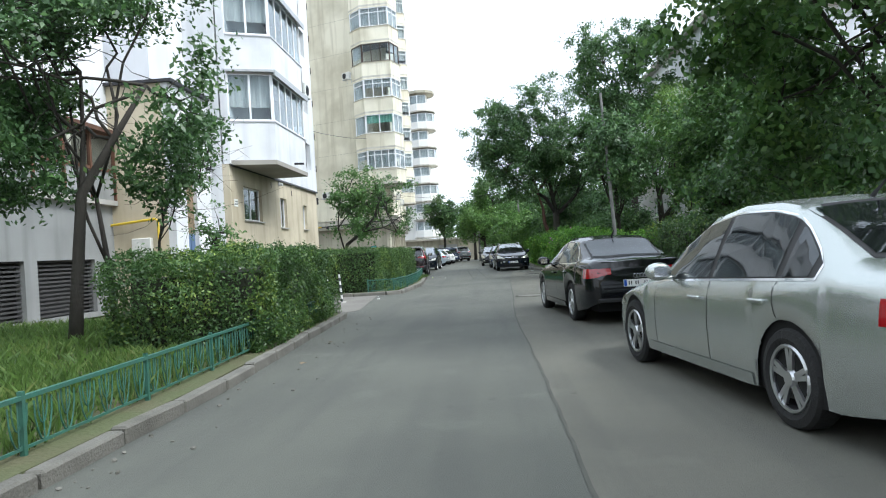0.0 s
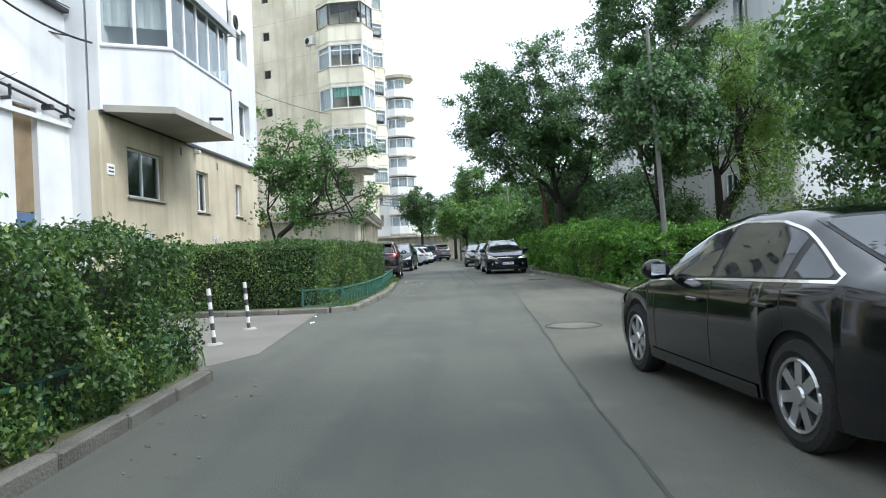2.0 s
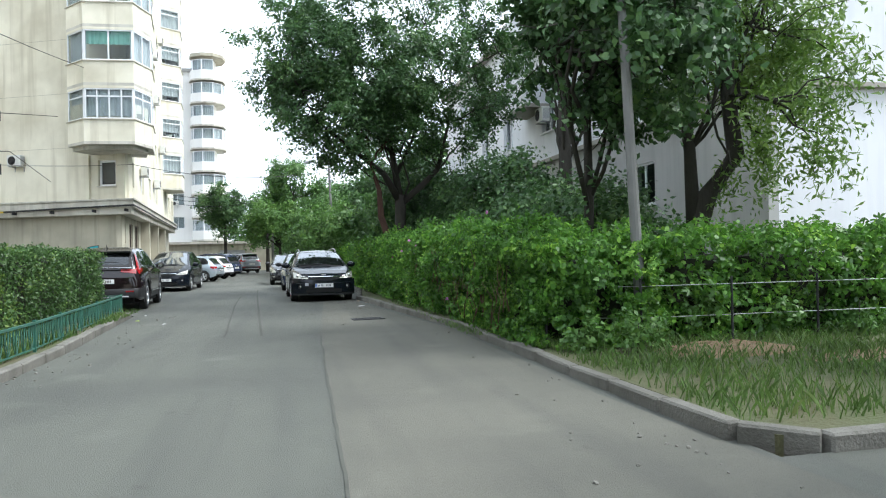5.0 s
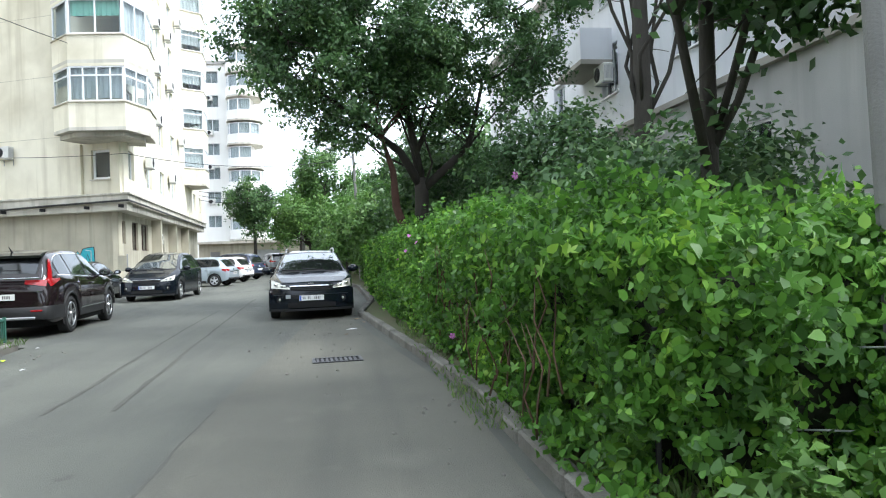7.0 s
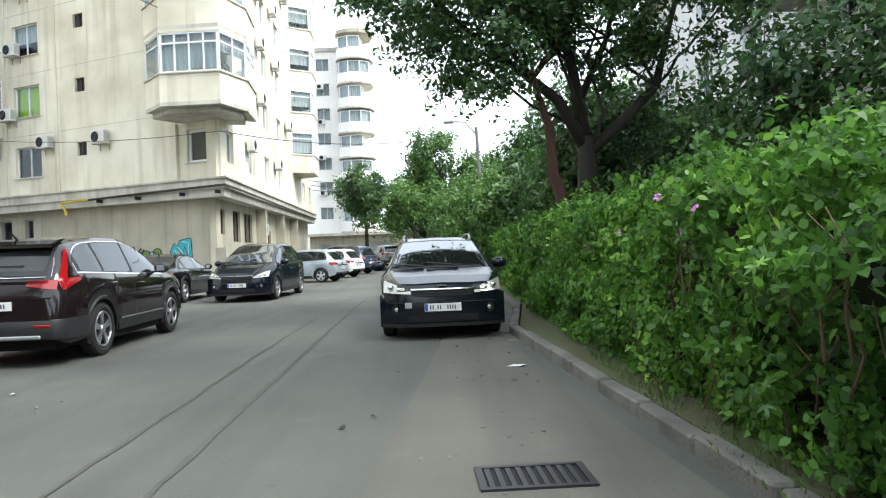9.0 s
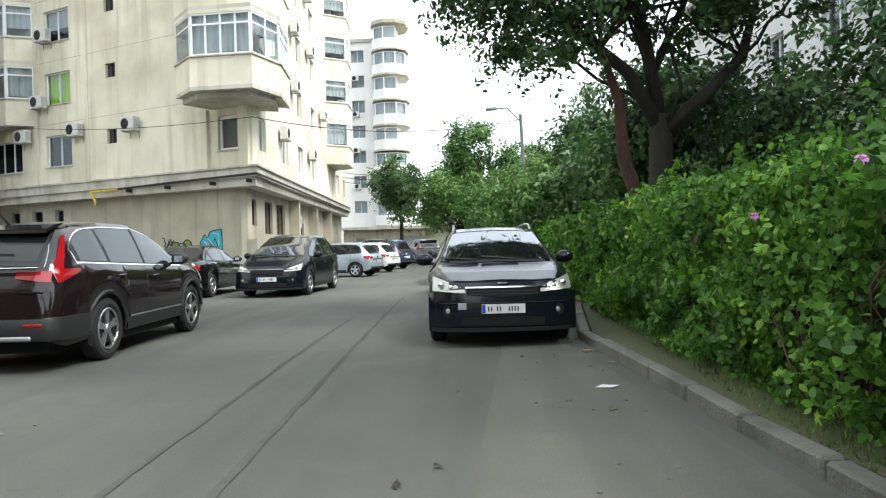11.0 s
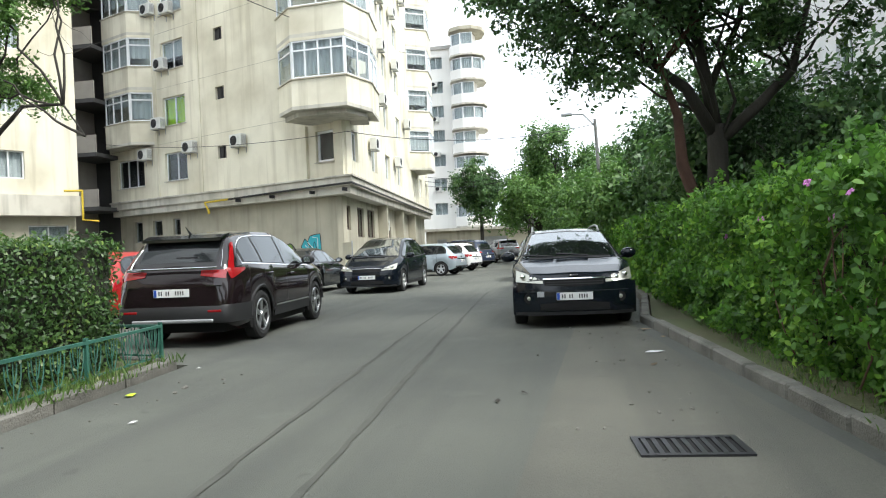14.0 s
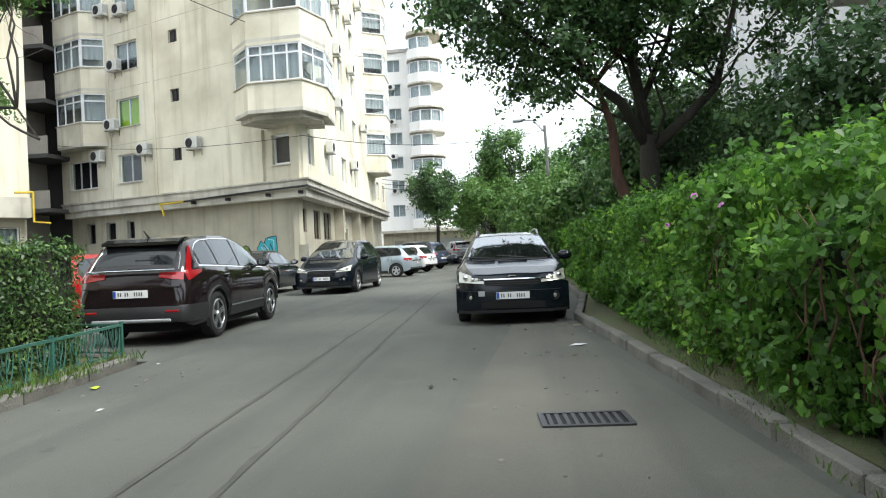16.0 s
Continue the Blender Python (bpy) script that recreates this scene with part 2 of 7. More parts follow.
GRAFF_GREEN = mat("leaf_green_spray", (0.16, 0.26, 0.06), 0.7, var=0.3, scale=6)
GRAFF_DARK = mat("black_spray", (0.03, 0.03, 0.035), 0.7)
GRAFF_PALE = mat("pale_blue_spray", (0.3, 0.42, 0.58), 0.8, var=0.4, scale=8)
DOOR_BROWN = mat("old_brown_door", (0.27, 0.2, 0.12), 0.7, var=0.5, scale=3, streak=0.5)
DOOR_BLUE = mat("blue_door", (0.1, 0.16, 0.28), 0.6, var=0.4, scale=3)
WOOD_DARK = mat("brown_timber", (0.12, 0.055, 0.03), 0.7, var=0.4, scale=4)
STRIPE_WHITE = mat("worn_white_paint", (0.72, 0.72, 0.7), 0.6, var=0.3, scale=8)
STRIPE_DARK = mat("dark_stripe_paint", (0.06, 0.06, 0.07), 0.6)
CABLE = mat("black_cable", (0.02, 0.02, 0.02), 0.6)
POLE = mat("pole_concrete", (0.2, 0.2, 0.19), 0.85, var=0.4, scale=3, bump=0.3)


def paint(name, base, flake=0.3, rough=0.28):
    return mat(name, base, rough, flake, var=0.12, scale=1.5, coat=0.2, spec=0.5, dark=tuple(c * 0.8 + 0.003 for c in base))


SILVER = paint("silver_paint", (0.5, 0.53, 0.51), 0.75, 0.26)
BLACK_CAR = paint("black_paint", (0.006, 0.0065, 0.008), 0.0, 0.09)
BLUE_BLACK = mat("blue_black_paint", (0.006, 0.009, 0.014), 0.12, var=0.12, scale=1.5, spec=0.38)
PLUM = paint("dark_plum_paint", (0.014, 0.009, 0.010), 0.0, 0.07)
PALE_SILVER = paint("pale_silver_blue_paint", (0.4, 0.46, 0.5), 0.4, 0.3)
WHITE_CAR = paint("white_paint", (0.75, 0.75, 0.74), 0.0, 0.3)
RED_CAR = paint("red_paint", (0.36, 0.017, 0.014), 0.1, 0.3)
NAVY = paint("navy_paint", (0.03, 0.04, 0.07), 0.0, 0.09)
GREY_CAR = paint("grey_paint", (0.25, 0.27, 0.29), 0.4, 0.3)
PLASTIC = mat("black_plastic", (0.02, 0.02, 0.021), 0.55, var=0.3, scale=8)
TYRE = mat("tyre_rubber", (0.018, 0.018, 0.018), 0.85, var=0.4, scale=8, bump=0.4)
ALLOY = mat("alloy", (0.55, 0.56, 0.57), 0.3, 0.9)
CHROME = mat("chrome", (0.75, 0.76, 0.77), 0.12, 1.0)
TAIL_RED = mat("red_lamp_lens", (0.3, 0.006, 0.009), 0.12, coat=1.0)
LENS = mat("clear_lamp_lens", (0.4, 0.4, 0.34), 0.18, 0.45, coat=0.6)
PLATE = mat("plate_white", (0.78, 0.78, 0.76), 0.45)
PLATE_BLUE = mat("plate_blue", (0.02, 0.08, 0.4), 0.45)
INK = mat("plate_ink", (0.05, 0.05, 0.05), 0.6)
CABIN = mat("car_interior", (0.03, 0.03, 0.03), 0.9)
# shade inside wheel wells, intakes and the drain, put into a near-black colour
DOT = mat("recess_shade_black", (0.008, 0.008, 0.008), 0.95)

# ---- tools ----
def bm_mesh(bm, name):
    me = bpy.data.meshes.new(name)
    bm.normal_update()
    bm.to_mesh(me)
    bm.free()
    return me


def part(name, shape, material, parent, label="", smooth=False):
    """One mesh object under a thing or a part."""
    me = shape if isinstance(shape, bpy.types.Mesh) else bm_mesh(shape, name)
    if not me.materials:
        me.materials.append(material)
    if smooth:
        me.polygons.foreach_set("use_smooth", [True] * len(me.polygons))
    ob = new(name, me)
    if parent is not None:
        ob.parent = parent
    return tagged(ob, label)


def thing(name, label, category, group="", kind="", at=None):
    ob = new(name)
    ob.empty_display_size = 0.2
    if at is not None:
        ob.matrix_world = at
    return tagged(ob, label, category, group, kind)


def solid(name, shape, material, label, category="", group="", kind="structure", smooth=False):
    """A thing that is one mesh."""
    return tagged(part(name, shape, material, None, smooth=smooth), label, category, group, kind)


def box(bm, x0, y0, z0, x1, y1, z1, m=None):
    v = [bm.verts.new((x, y, z)) for z in (z0, z1) for x, y in ((x0, y0), (x1, y0), (x1, y1), (x0, y1))]
    if m is not None:
        for k in v:
            k.co = m @ k.co
    for f in ((3, 2, 1, 0), (4, 5, 6, 7), (0, 1, 5, 4), (1, 2, 6, 5), (2, 3, 7, 6), (3, 0, 4, 7)):
        bm.faces.new([v[i] for i in f])
    return v


def boxes(rows, m=None, bevel=0.0):
    bm = bmesh.new()
    for r in rows:
        box(bm, *r, m)
    if bevel:
        bmesh.ops.bevel(bm, geom=bm.edges[:], offset=bevel, segments=1, affect="EDGES")
    return bm


def prism(outline, z0, z1, m=None):
    """An outline in plan, counter-clockwise, drawn up from z0 to z1."""
    bm = bmesh.new()
    a = [bm.verts.new((x, y, z0)) for x, y in outline]
    b = [bm.verts.new((x, y, z1)) for x, y in outline]
    bm.faces.new(a[::-1])
    bm.faces.new(b)
    for i in range(len(a)):
        j = (i + 1) % len(a)
        bm.faces.new((a[i], a[j], b[j], b[i]))
    if m is not None:
        bm.transform(m)
    return bm


def tube(bm, points, radius, sides=8, caps=True):
    """A pipe along points; radius may be one number or one for each point."""
    pts = [Vector(p) for p in points]
    radii = radius if isinstance(radius, (list, tuple)) else [radius] * len(pts)
    rings, up = [], None
    for i, p in enumerate(pts):
        d = (pts[min(i + 1, len(pts) - 1)] - pts[max(i - 1, 0)]).normalized()
        side = d.cross(Vector((0.31, 0.17, 0.93)) if abs(d.z) < 0.95 else Vector((1, 0.1, 0))).normalized()
        if up is not None and side.dot(up) < 0:
            side = -side
        up = side
        other = d.cross(side)
        rings.append([bm.verts.new(p + radii[i] * (math.cos(a) * side + math.sin(a) * other)) for a in (2 * math.pi * k / sides for k in range(sides))])
    for a, b in zip(rings, rings[1:]):
        for k in range(sides):
            bm.faces.new((a[k], a[(k + 1) % sides], b[(k + 1) % sides], b[k]))
    if caps:
        bm.faces.new(rings[0][::-1])
        bm.faces.new(rings[-1])
    return bm


def wall_frame(a, b):
    """Local x runs from a to b (left to right as seen from outside), y goes inwards, z up."""
    d = Vector((b[0] - a[0], b[1] - a[1], 0)).normalized()
    inward = Vector((0, 0, 1)).cross(d)
    m = Matrix((d, inward, (0, 0, 1))).transposed().to_4x4()
    m.translation = (a[0], a[1], 0)
    return m, math.hypot(b[0] - a[0], b[1] - a[1])


def pierced(m, s0, s1, z0, z1, holes, depth=0.25):
    """A wall from s0 to s1 with openings (s, z, s, z) that go right through it."""
    bm = bmesh.new()
    ss = sorted({s0, s1, *(h[0] for h in holes), *(h[2] for h in holes)})
    zs = sorted({z0, z1, *(h[1] for h in holes), *(h[3] for h in holes)})
    ss, zs = [s for s in ss if s0 <= s <= s1], [z for z in zs if z0 <= z <= z1]

    def open_at(i, j):
        if not (0 <= i < len(ss) - 1 and 0 <= j < len(zs) - 1):
            return True
        s, z = (ss[i] + ss[i + 1]) / 2, (zs[j] + zs[j + 1]) / 2
        return any(h[0] < s < h[2] and h[1] < z < h[3] for h in holes)

    cache = {}

    def vert(i, j, y):
        if (i, j, y) not in cache:
            cache[i, j, y] = bm.verts.new(m @ Vector((ss[i], y, zs[j])))
        return cache[i, j, y]

    for i in range(len(ss) - 1):
        for j in range(len(zs) - 1):
            if open_at(i, j):
                continue
            bm.faces.new((vert(i, j, 0), vert(i + 1, j, 0), vert(i + 1, j + 1, 0), vert(i, j + 1, 0)))
            bm.faces.new((vert(i, j + 1, depth), vert(i + 1, j + 1, depth), vert(i + 1, j, depth), vert(i, j, depth)))
            for di, dj, (p, q) in ((-1, 0, ((0, 1), (0, 0))), (1, 0, ((1, 0), (1, 1))), (0, -1, ((0, 0), (1, 0))), (0, 1, ((1, 1), (0, 1)))):
                if open_at(i + di, j + dj):
                    a, b = vert(i + p[0], j + p[1], 0), vert(i + q[0], j + q[1], 0)
                    c, d = vert(i + q[0], j + q[1], depth), vert(i + p[0], j + p[1], depth)
                    bm.faces.new((b, a, d, c))
    return bm


def window(m, s0, z0, s1, z1, parent, panes=2, frame_mat=None, behind=None, cover=1.0, inset=0.12, bar=0.055, transom=0.0, name="window", sill=None):
    """Frame with mullions, one pane for each light and, where it shows, a curtain or blind behind."""
    frame_mat = frame_mat or PVC
    rows, w = [], (s1 - s0) / panes
    rows.append((s0, inset, z0, s1, inset + 0.07, z0 + bar))
    rows.append((s0, inset, z1 - bar, s1, inset + 0.07, z1))
    for k in range(panes + 1):
        c = min(max(s0 + k * w, s0 + bar / 2), s1 - bar / 2)
        rows.append((c - bar / 2, inset + 0.002, z0 + bar, c + bar / 2, inset + 0.068, z1 - bar))
    if transom:
        zt = z0 + (z1 - z0) * transom
        rows.append((s0 + bar, inset + 0.004, zt - bar / 2, s1 - bar, inset + 0.066, zt + bar / 2))
    win = part(name, boxes(rows, m), frame_mat, parent)
    for k in range(panes):
        pane = part("pane", boxes([(s0 + k * w + bar * 0.4, inset + 0.03, z0 + bar * 0.8, s0 + (k + 1) * w - bar * 0.4, inset + 0.036, z1 - bar * 0.8)], m), PANE, win)
        pane.visible_shadow = False
    if behind is not None:
        bm = bmesh.new()
        n = max(4, int((s1 - s0) / 0.07))
        zb = z1 - (z1 - z0) * cover
        top = [bm.verts.new(m @ Vector((s0 + (s1 - s0) * i / n, inset + 0.17 + 0.02 * math.sin(i * 1.9), z1))) for i in range(n + 1)]
        low = [bm.verts.new(m @ Vector((s0 + (s1 - s0) * i / n, inset + 0.17 + 0.025 * math.sin(i * 1.9), zb))) for i in range(n + 1)]
        for i in range(n):
            bm.faces.new((low[i], low[i + 1], top[i + 1], top[i]))
        part("blind" if behind in (GREEN_BLIND, LIME) else "curtain", bm, behind, win)
    if sill:
        part("sill", boxes([(s0 - 0.06, -0.07, z0 - 0.05, s1 + 0.06, inset, z0 - 0.005)], m), sill, win)
    return win


def fingered(lobes=((-112, 0.5), (-56, 0.68), (0, 0.8), (56, 0.68), (112, 0.5))):
    """The rim of a leaf with five fingers: a narrow foot, a wide shoulder and a tip to each."""
    rim = [(-0.32, 0.0, 0.0)]
    for turn, reach in lobes:
        a = math.radians(turn)
        for off, k, lift in ((-0.34, 0.52, 0.5), (0.0, 1.0, -0.8), (0.34, 0.52, 0.5), (0.49, 0.24, 0.2)):
            rim.append((-0.22 + reach * k * math.cos(a + off), reach * k * math.sin(a + off), lift))
    return tuple(rim[:-1])


def leaf_cloud(points, normals, size, seed=0, aspect=0.5, wild=0.8, droop=0.0, broad=False, fingers=False):
    """Leaves as small folded kites (or broad six-sided or fingered blades) at points, roughly facing their normals."""
    rng = np.random.default_rng(seed)
    p, nrm = np.asarray(points, float), np.asarray(normals, float)
    n = len(p)
    nrm = nrm + rng.normal(0, wild, (n, 3))
    nrm /= np.linalg.norm(nrm, axis=1, keepdims=True) + 1e-9
    t = rng.normal(0, 1, (n, 3))
    t[:, 2] -= droop
    t -= (t * nrm).sum(1, keepdims=True) * nrm
    t /= np.linalg.norm(t, axis=1, keepdims=True) + 1e-9
    s = np.cross(nrm, t)
    ln = size * rng.uniform(0.6, 1.3, (n, 1))
    cup = rng.uniform(-0.05, 0.2, (n, 1))
    # along the leaf, across it, and how far the edge is lifted
    rim = ((-0.5, 0.0, 0.0), (-0.22, 0.46, 1.0), (0.14, 0.42, 0.9), (0.5, 0.0, -0.7), (0.14, -0.42, 0.9), (-0.22, -0.46, 1.0)) if broad else ((-0.5, 0.0, 0.0), (-0.05, 0.5, 1.0), (0.5, 0.0, -1.0), (-0.05, -0.5, 1.0))
    if fingers:
        rim = fingered()
    e = len(rim)
    v = np.empty((n, e, 3))
    for k, (u, w, h) in enumerate(rim):
        v[:, k] = p + t * ln * u + s * ln * aspect * w + nrm * ln * cup * h
    me = bpy.data.meshes.new("leaves")
    me.vertices.add(n * e)
    me.vertices.foreach_set("co", v.ravel())
    me.loops.add(n * e)
    me.loops.foreach_set("vertex_index", np.arange(n * e))
    me.polygons.add(n)
    me.polygons.foreach_set("loop_start", np.arange(0, n * e, e))
    me.update(calc_edges=True)
    return me


def rough_box(x0, y0, z0, x1, y1, z1, cell=0.25, wob=0.1, seed=0.0):
    """A lumpy block, for the dense inside of a hedge."""
    bm = boxes([(x0, y0, z0, x1, y1, z1)])
    for axis, (a, b) in enumerate(((x0, x1), (y0, y1), (z0, z1))):
        for k in range(1, max(1, int((b - a) / cell))):
            co, no = [0, 0, 0], [0, 0, 0]
            co[axis], no[axis] = a + k * cell, 1
            bmesh.ops.bisect_plane(bm, geom=bm.verts[:] + bm.edges[:] + bm.faces[:], plane_co=co, plane_no=no)
    for v in bm.verts:
        v.co += wob * Vector(noise.noise_vector(v.co * 1.3 + Vector((seed, 0, 0)))) * (1 if v.co.z > z0 + 0.02 else 0.3)
    return bm

# ---- ground, road, kerbs ----
g = bmesh.new()
bmesh.ops.create_grid(g, x_segments=8, y_segments=8, size=900)
bmesh.ops.translate(g, verts=g.verts, vec=(0, 60, -0.06))
solid("ground", g, SOIL, "bare soil and dust that reaches the horizon", "ground")

ROAD = [(-3.05, -40), (3.6, -40), (3.6, 20.3), (16.0, 20.3), (16.0, 22.9), (3.25, 22.9), (3.15, 26), (3.1, 31), (2.55, 36.5), (2.2, 40), (2.6, 44), (2.4, 53), (0.2, 66), (-0.6, 74), (2.6, 160), (-20, 160), (-20, 100), (-10.2, 92), (-8.0, 56.3), (-24, 63), (-27, 45), (-14, 38.2), (-3.3, 36.6), (-2.85, 30), (-2.8, 27.3), (-2.95, 23.6), (-3.3, 23.25), (-9.2, 23.2), (-9.2, 16.4), (-3.5, 16.35)]
solid("road", prism(ROAD, -0.2, 0.0), ASPHALT, "worn grey asphalt lane with dusty edges and old patches", "road")
solid("old_patch", prism([(0.35, -5), (3.4, -5), (3.4, 20), (3.0, 25), (3.0, 31), (2.4, 36), (1.9, 41), (1.3, 41), (0.75, 31), (0.58, 24), (0.47, 19), (0.32, 14), (0.38, 8)], 0.0, 0.004), PATCH, "paler strip of old asphalt along the parking side", "patch")
seam = bmesh.new()
SR = random.Random(8)
for line, w in (([(0.35, 2), (0.38, 8), (0.32, 14), (0.47, 19), (0.58, 24), (0.75, 31)], 0.014), ([(-0.8, 31), (-1.04, 35.7), (-1.22, 39), (-1.35, 43.5)], 0.024), ([(-0.2, 31), (-0.44, 35.7), (-0.8, 43.2), (-1.0, 48)], 0.028), ([(0.6, 21.6), (1.6, 21.4), (2.4, 21.9)], 0.008)):
    run = []
    for (ax, ay), (bx, by) in zip(line, line[1:]):
        n = max(2, int(math.hypot(bx - ax, by - ay) / 0.22))
        for i in range(n):
            x, y = ax + (bx - ax) * i / n, ay + (by - ay) * i / n
            run.append((x + 0.02 * noise.noise(Vector((x * 3, y * 1.2, w * 90))) + SR.uniform(-0.008, 0.008), y, w * SR.uniform(0.6, 1.1)))
    pairs = [(seam.verts.new((x - q, y, 0.0065)), seam.verts.new((x + q, y + q * 0.4, 0.0065))) for x, y, q in run]
    for (a, b), (c, d) in zip(pairs, pairs[1:]):
        seam.faces.new((a, b, d, c))
solid("tar_seam", seam, TAR, "dark tar seams where the asphalt was mended", "seam")
cover = bmesh.new()
bmesh.ops.create_cone(cover, cap_ends=True, segments=28, radius1=0.36, radius2=0.35, depth=0.02)
cover_rim = bmesh.new()
tube(cover_rim, [(0.42 * math.cos(a), 0.42 * math.sin(a), 0.0) for a in (2 * math.pi * k / 28 for k in range(29))], 0.012, 6, False)
manhole = thing("manhole_cover", "round dark cast iron manhole cover set in the asphalt", "manhole", at=pose(0.96, 19.3, 0.006))
part("lid", cover, KERB, manhole)
part("rim", cover_rim, PATCH, manhole)

drain = thing("drain_grate", "sunken rectangular iron drain grate filled with dry leaves", "drain", at=pose(1.82, 33.4, 0.006, 0, 0, 4))
part("grate_frame", boxes([(-0.32, -0.2, -0.02, 0.32, -0.16, 0.012), (-0.32, 0.16, -0.02, 0.32, 0.2, 0.012), (-0.32, -0.16, -0.02, -0.28, 0.16, 0.012), (0.28, -0.16, -0.02, 0.32, 0.16, 0.012)]), DARK_METAL, drain)
for k in range(9):
    part("grate_bar", boxes([(-0.265 + 0.06 * k, -0.16, -0.01, -0.235 + 0.06 * k, 0.16, 0.009)]), DARK_METAL, drain)
part("grate_dark_sheet", boxes([(-0.28, -0.16, -0.01, 0.28, 0.16, 0.0)]), DOT, drain)

solid("pavement", prism([(-9.3, 16.45), (-3.75, 16.45), (-3.3, 17.6), (-3.75, 23.2), (-9.3, 23.2)], -0.1, 0.006), PAVING, "dusty concrete paving at the block's entrance", "pavement")
LAWN_L = [(-13, -40), (-3.2, -40), (-3.1, 8), (-3.4, 15.9), (-3.7, 16.3), (-9.0, 16.3), (-13, 16.3)]
LAWN_L2 = [(-8.9, 23.4), (-3.4, 23.4), (-3.12, 23.7), (-2.97, 27.3), (-3.02, 30), (-3.45, 36.4), (-8.9, 36.9)]
LAWN_R = [(3.35, 23.05), (16.0, 23.1), (16.0, 31.9), (10.2, 31.9), (10.2, 160), (2.8, 160), (-0.4, 74), (0.4, 66), (2.6, 53), (2.8, 44), (2.38, 40), (2.72, 36.5), (3.26, 31), (3.3, 26)]
LAWN_R0 = [(3.75, -40), (20, -40), (20, 20.1), (3.75, 20.1)]
for k, (outline, name) in enumerate(((LAWN_L, "lawn_1"), (LAWN_L2, "lawn_2"), (LAWN_R, "lawn_3"), (LAWN_R0, "lawn_4"))):
    solid(name, prism(outline, -0.1, 0.09), GRASS_SOIL, "raised bed of soil with thin grass behind a kerb", "lawn")


def kerb(line, name, width=0.14, height=0.12):
    """Kerb stones of about a metre, end to end along a line."""
    holder = tagged(thing(name, "weathered concrete kerb stones, chipped and dusty", "kerb", kind="structure"))
    stone = boxes([(-0.485, -width / 2, -0.1, 0.485, width / 2, height)], bevel=0.018)
    me = bm_mesh(stone, "kerb_stone")
    me.materials.append(KERB)
    rng = random.Random(len(line))
    for (ax, ay), (bx, by) in zip(line, line[1:]):
        ln = math.hypot(bx - ax, by - ay)
        n = max(1, round(ln))
        for i in range(n):
            f = (i + 0.5) / n
            ob = new("kerb_stone", me)
            ob.parent = holder
            ob.matrix_world = pose(ax + (bx - ax) * f, ay + (by - ay) * f, rng.uniform(-0.012, 0.01), rng.uniform(-1, 1), rng.uniform(-0.8, 0.8), math.degrees(math.atan2(by - ay, bx - ax)) + rng.uniform(-0.8, 0.8)) @ Matrix.Diagonal((ln / n, 1, 1, 1))


kerb([(-3.05, -6), (-2.97, 8), (-3.15, 12), (-3.3, 15.8), (-3.6, 16.35), (-4.4, 16.4), (-8.9, 16.4)], "kerb_1")
kerb([(-8.9, 23.3), (-3.5, 23.3), (-3.05, 23.6), (-2.88, 27.3), (-2.95, 30), (-3.38, 36.4), (-4.4, 36.7), (-8.9, 37.0)], "kerb_2")
kerb([(15.8, 23.0), (3.6, 22.95), (3.22, 23.3), (3.2, 26), (3.16, 31), (2.62, 36.5), (2.28, 40), (2.7, 44), (2.5, 53), (0.3, 66), (-0.5, 74)], "kerb_3")
kerb([(3.68, -6), (3.68, 20.2), (15.8, 20.2)], "kerb_4")


def grass(name, x0, y0, x1, y1, count, tall, seed, label, z=0.09):
    rng = np.random.default_rng(seed)
    p = np.stack([rng.uniform(x0, x1, count), rng.uniform(y0, y1, count), np.full(count, z)], 1)
    clump = np.array([noise.noise(Vector((a * 1.1, b * 1.1, seed))) for a, b in p[:, :2]])
    p = p[clump > rng.uniform(-0.6, 0.25, count)]
    n = len(p)
    h = tall * rng.uniform(0.4, 1.2, (n, 1))
    a = rng.uniform(0, 2 * np.pi, n)
    side = np.stack([np.cos(a), np.sin(a), 0 * a], 1) * 0.006
    lean = rng.normal(0, 0.35, (n, 3)) * h
    lean[:, 2] = 0
    v = np.empty((n, 4, 3))
    v[:, 0], v[:, 1] = p - side, p + side
    v[:, 2] = p + side * 0.8 + lean * 0.4 + np.array([0, 0, 1]) * h * 0.6
    v[:, 3] = p + lean + np.array([0, 0, 1]) * h
    me = bpy.data.meshes.new("blades")
    me.vertices.add(n * 4)
    me.vertices.foreach_set("co", v.ravel())
    me.loops.add(n * 4)
    me.loops.foreach_set("vertex_index", np.arange(n * 4))
    me.polygons.add(n)
    me.polygons.foreach_set("loop_start", np.arange(0, n * 4, 4))
    me.update(calc_edges=True)
    return solid(name, me, GRASS, label, "grass", kind="stuff")


grass("lawn_grass", -12.4, 4, -3.4, 16.2, 60000, 0.22, 3, "tall uncut green grass on the raised bed")
mound = bmesh.new()
for cx, cy, rx, ry, h in ((5.3, 26.5, 1.1, 0.5, 0.1), (7.4, 25.6, 1.6, 0.55, 0.06), (8.9, 26.3, 1.3, 0.5, 0.05)):
    rings = [[mound.verts.new((cx + rx * f * math.cos(a) * (1 + 0.25 * noise.noise(Vector((a, cx, f)))), cy + ry * f * math.sin(a), 0.088 + h * (1 - f * f) * (1 + 0.5 * noise.noise(Vector((4 * a, f * 3, cy)))))) for a in (2 * math.pi * k / 22 for k in range(22))] for f in (0.15, 0.4, 0.65, 0.85, 1.0)]
    mound.faces.new(rings[0])
    for a, b in zip(rings, rings[1:]):
        for k in range(22):
            mound.faces.new((a[k], b[k], b[(k + 1) % 22], a[(k + 1) % 22]))
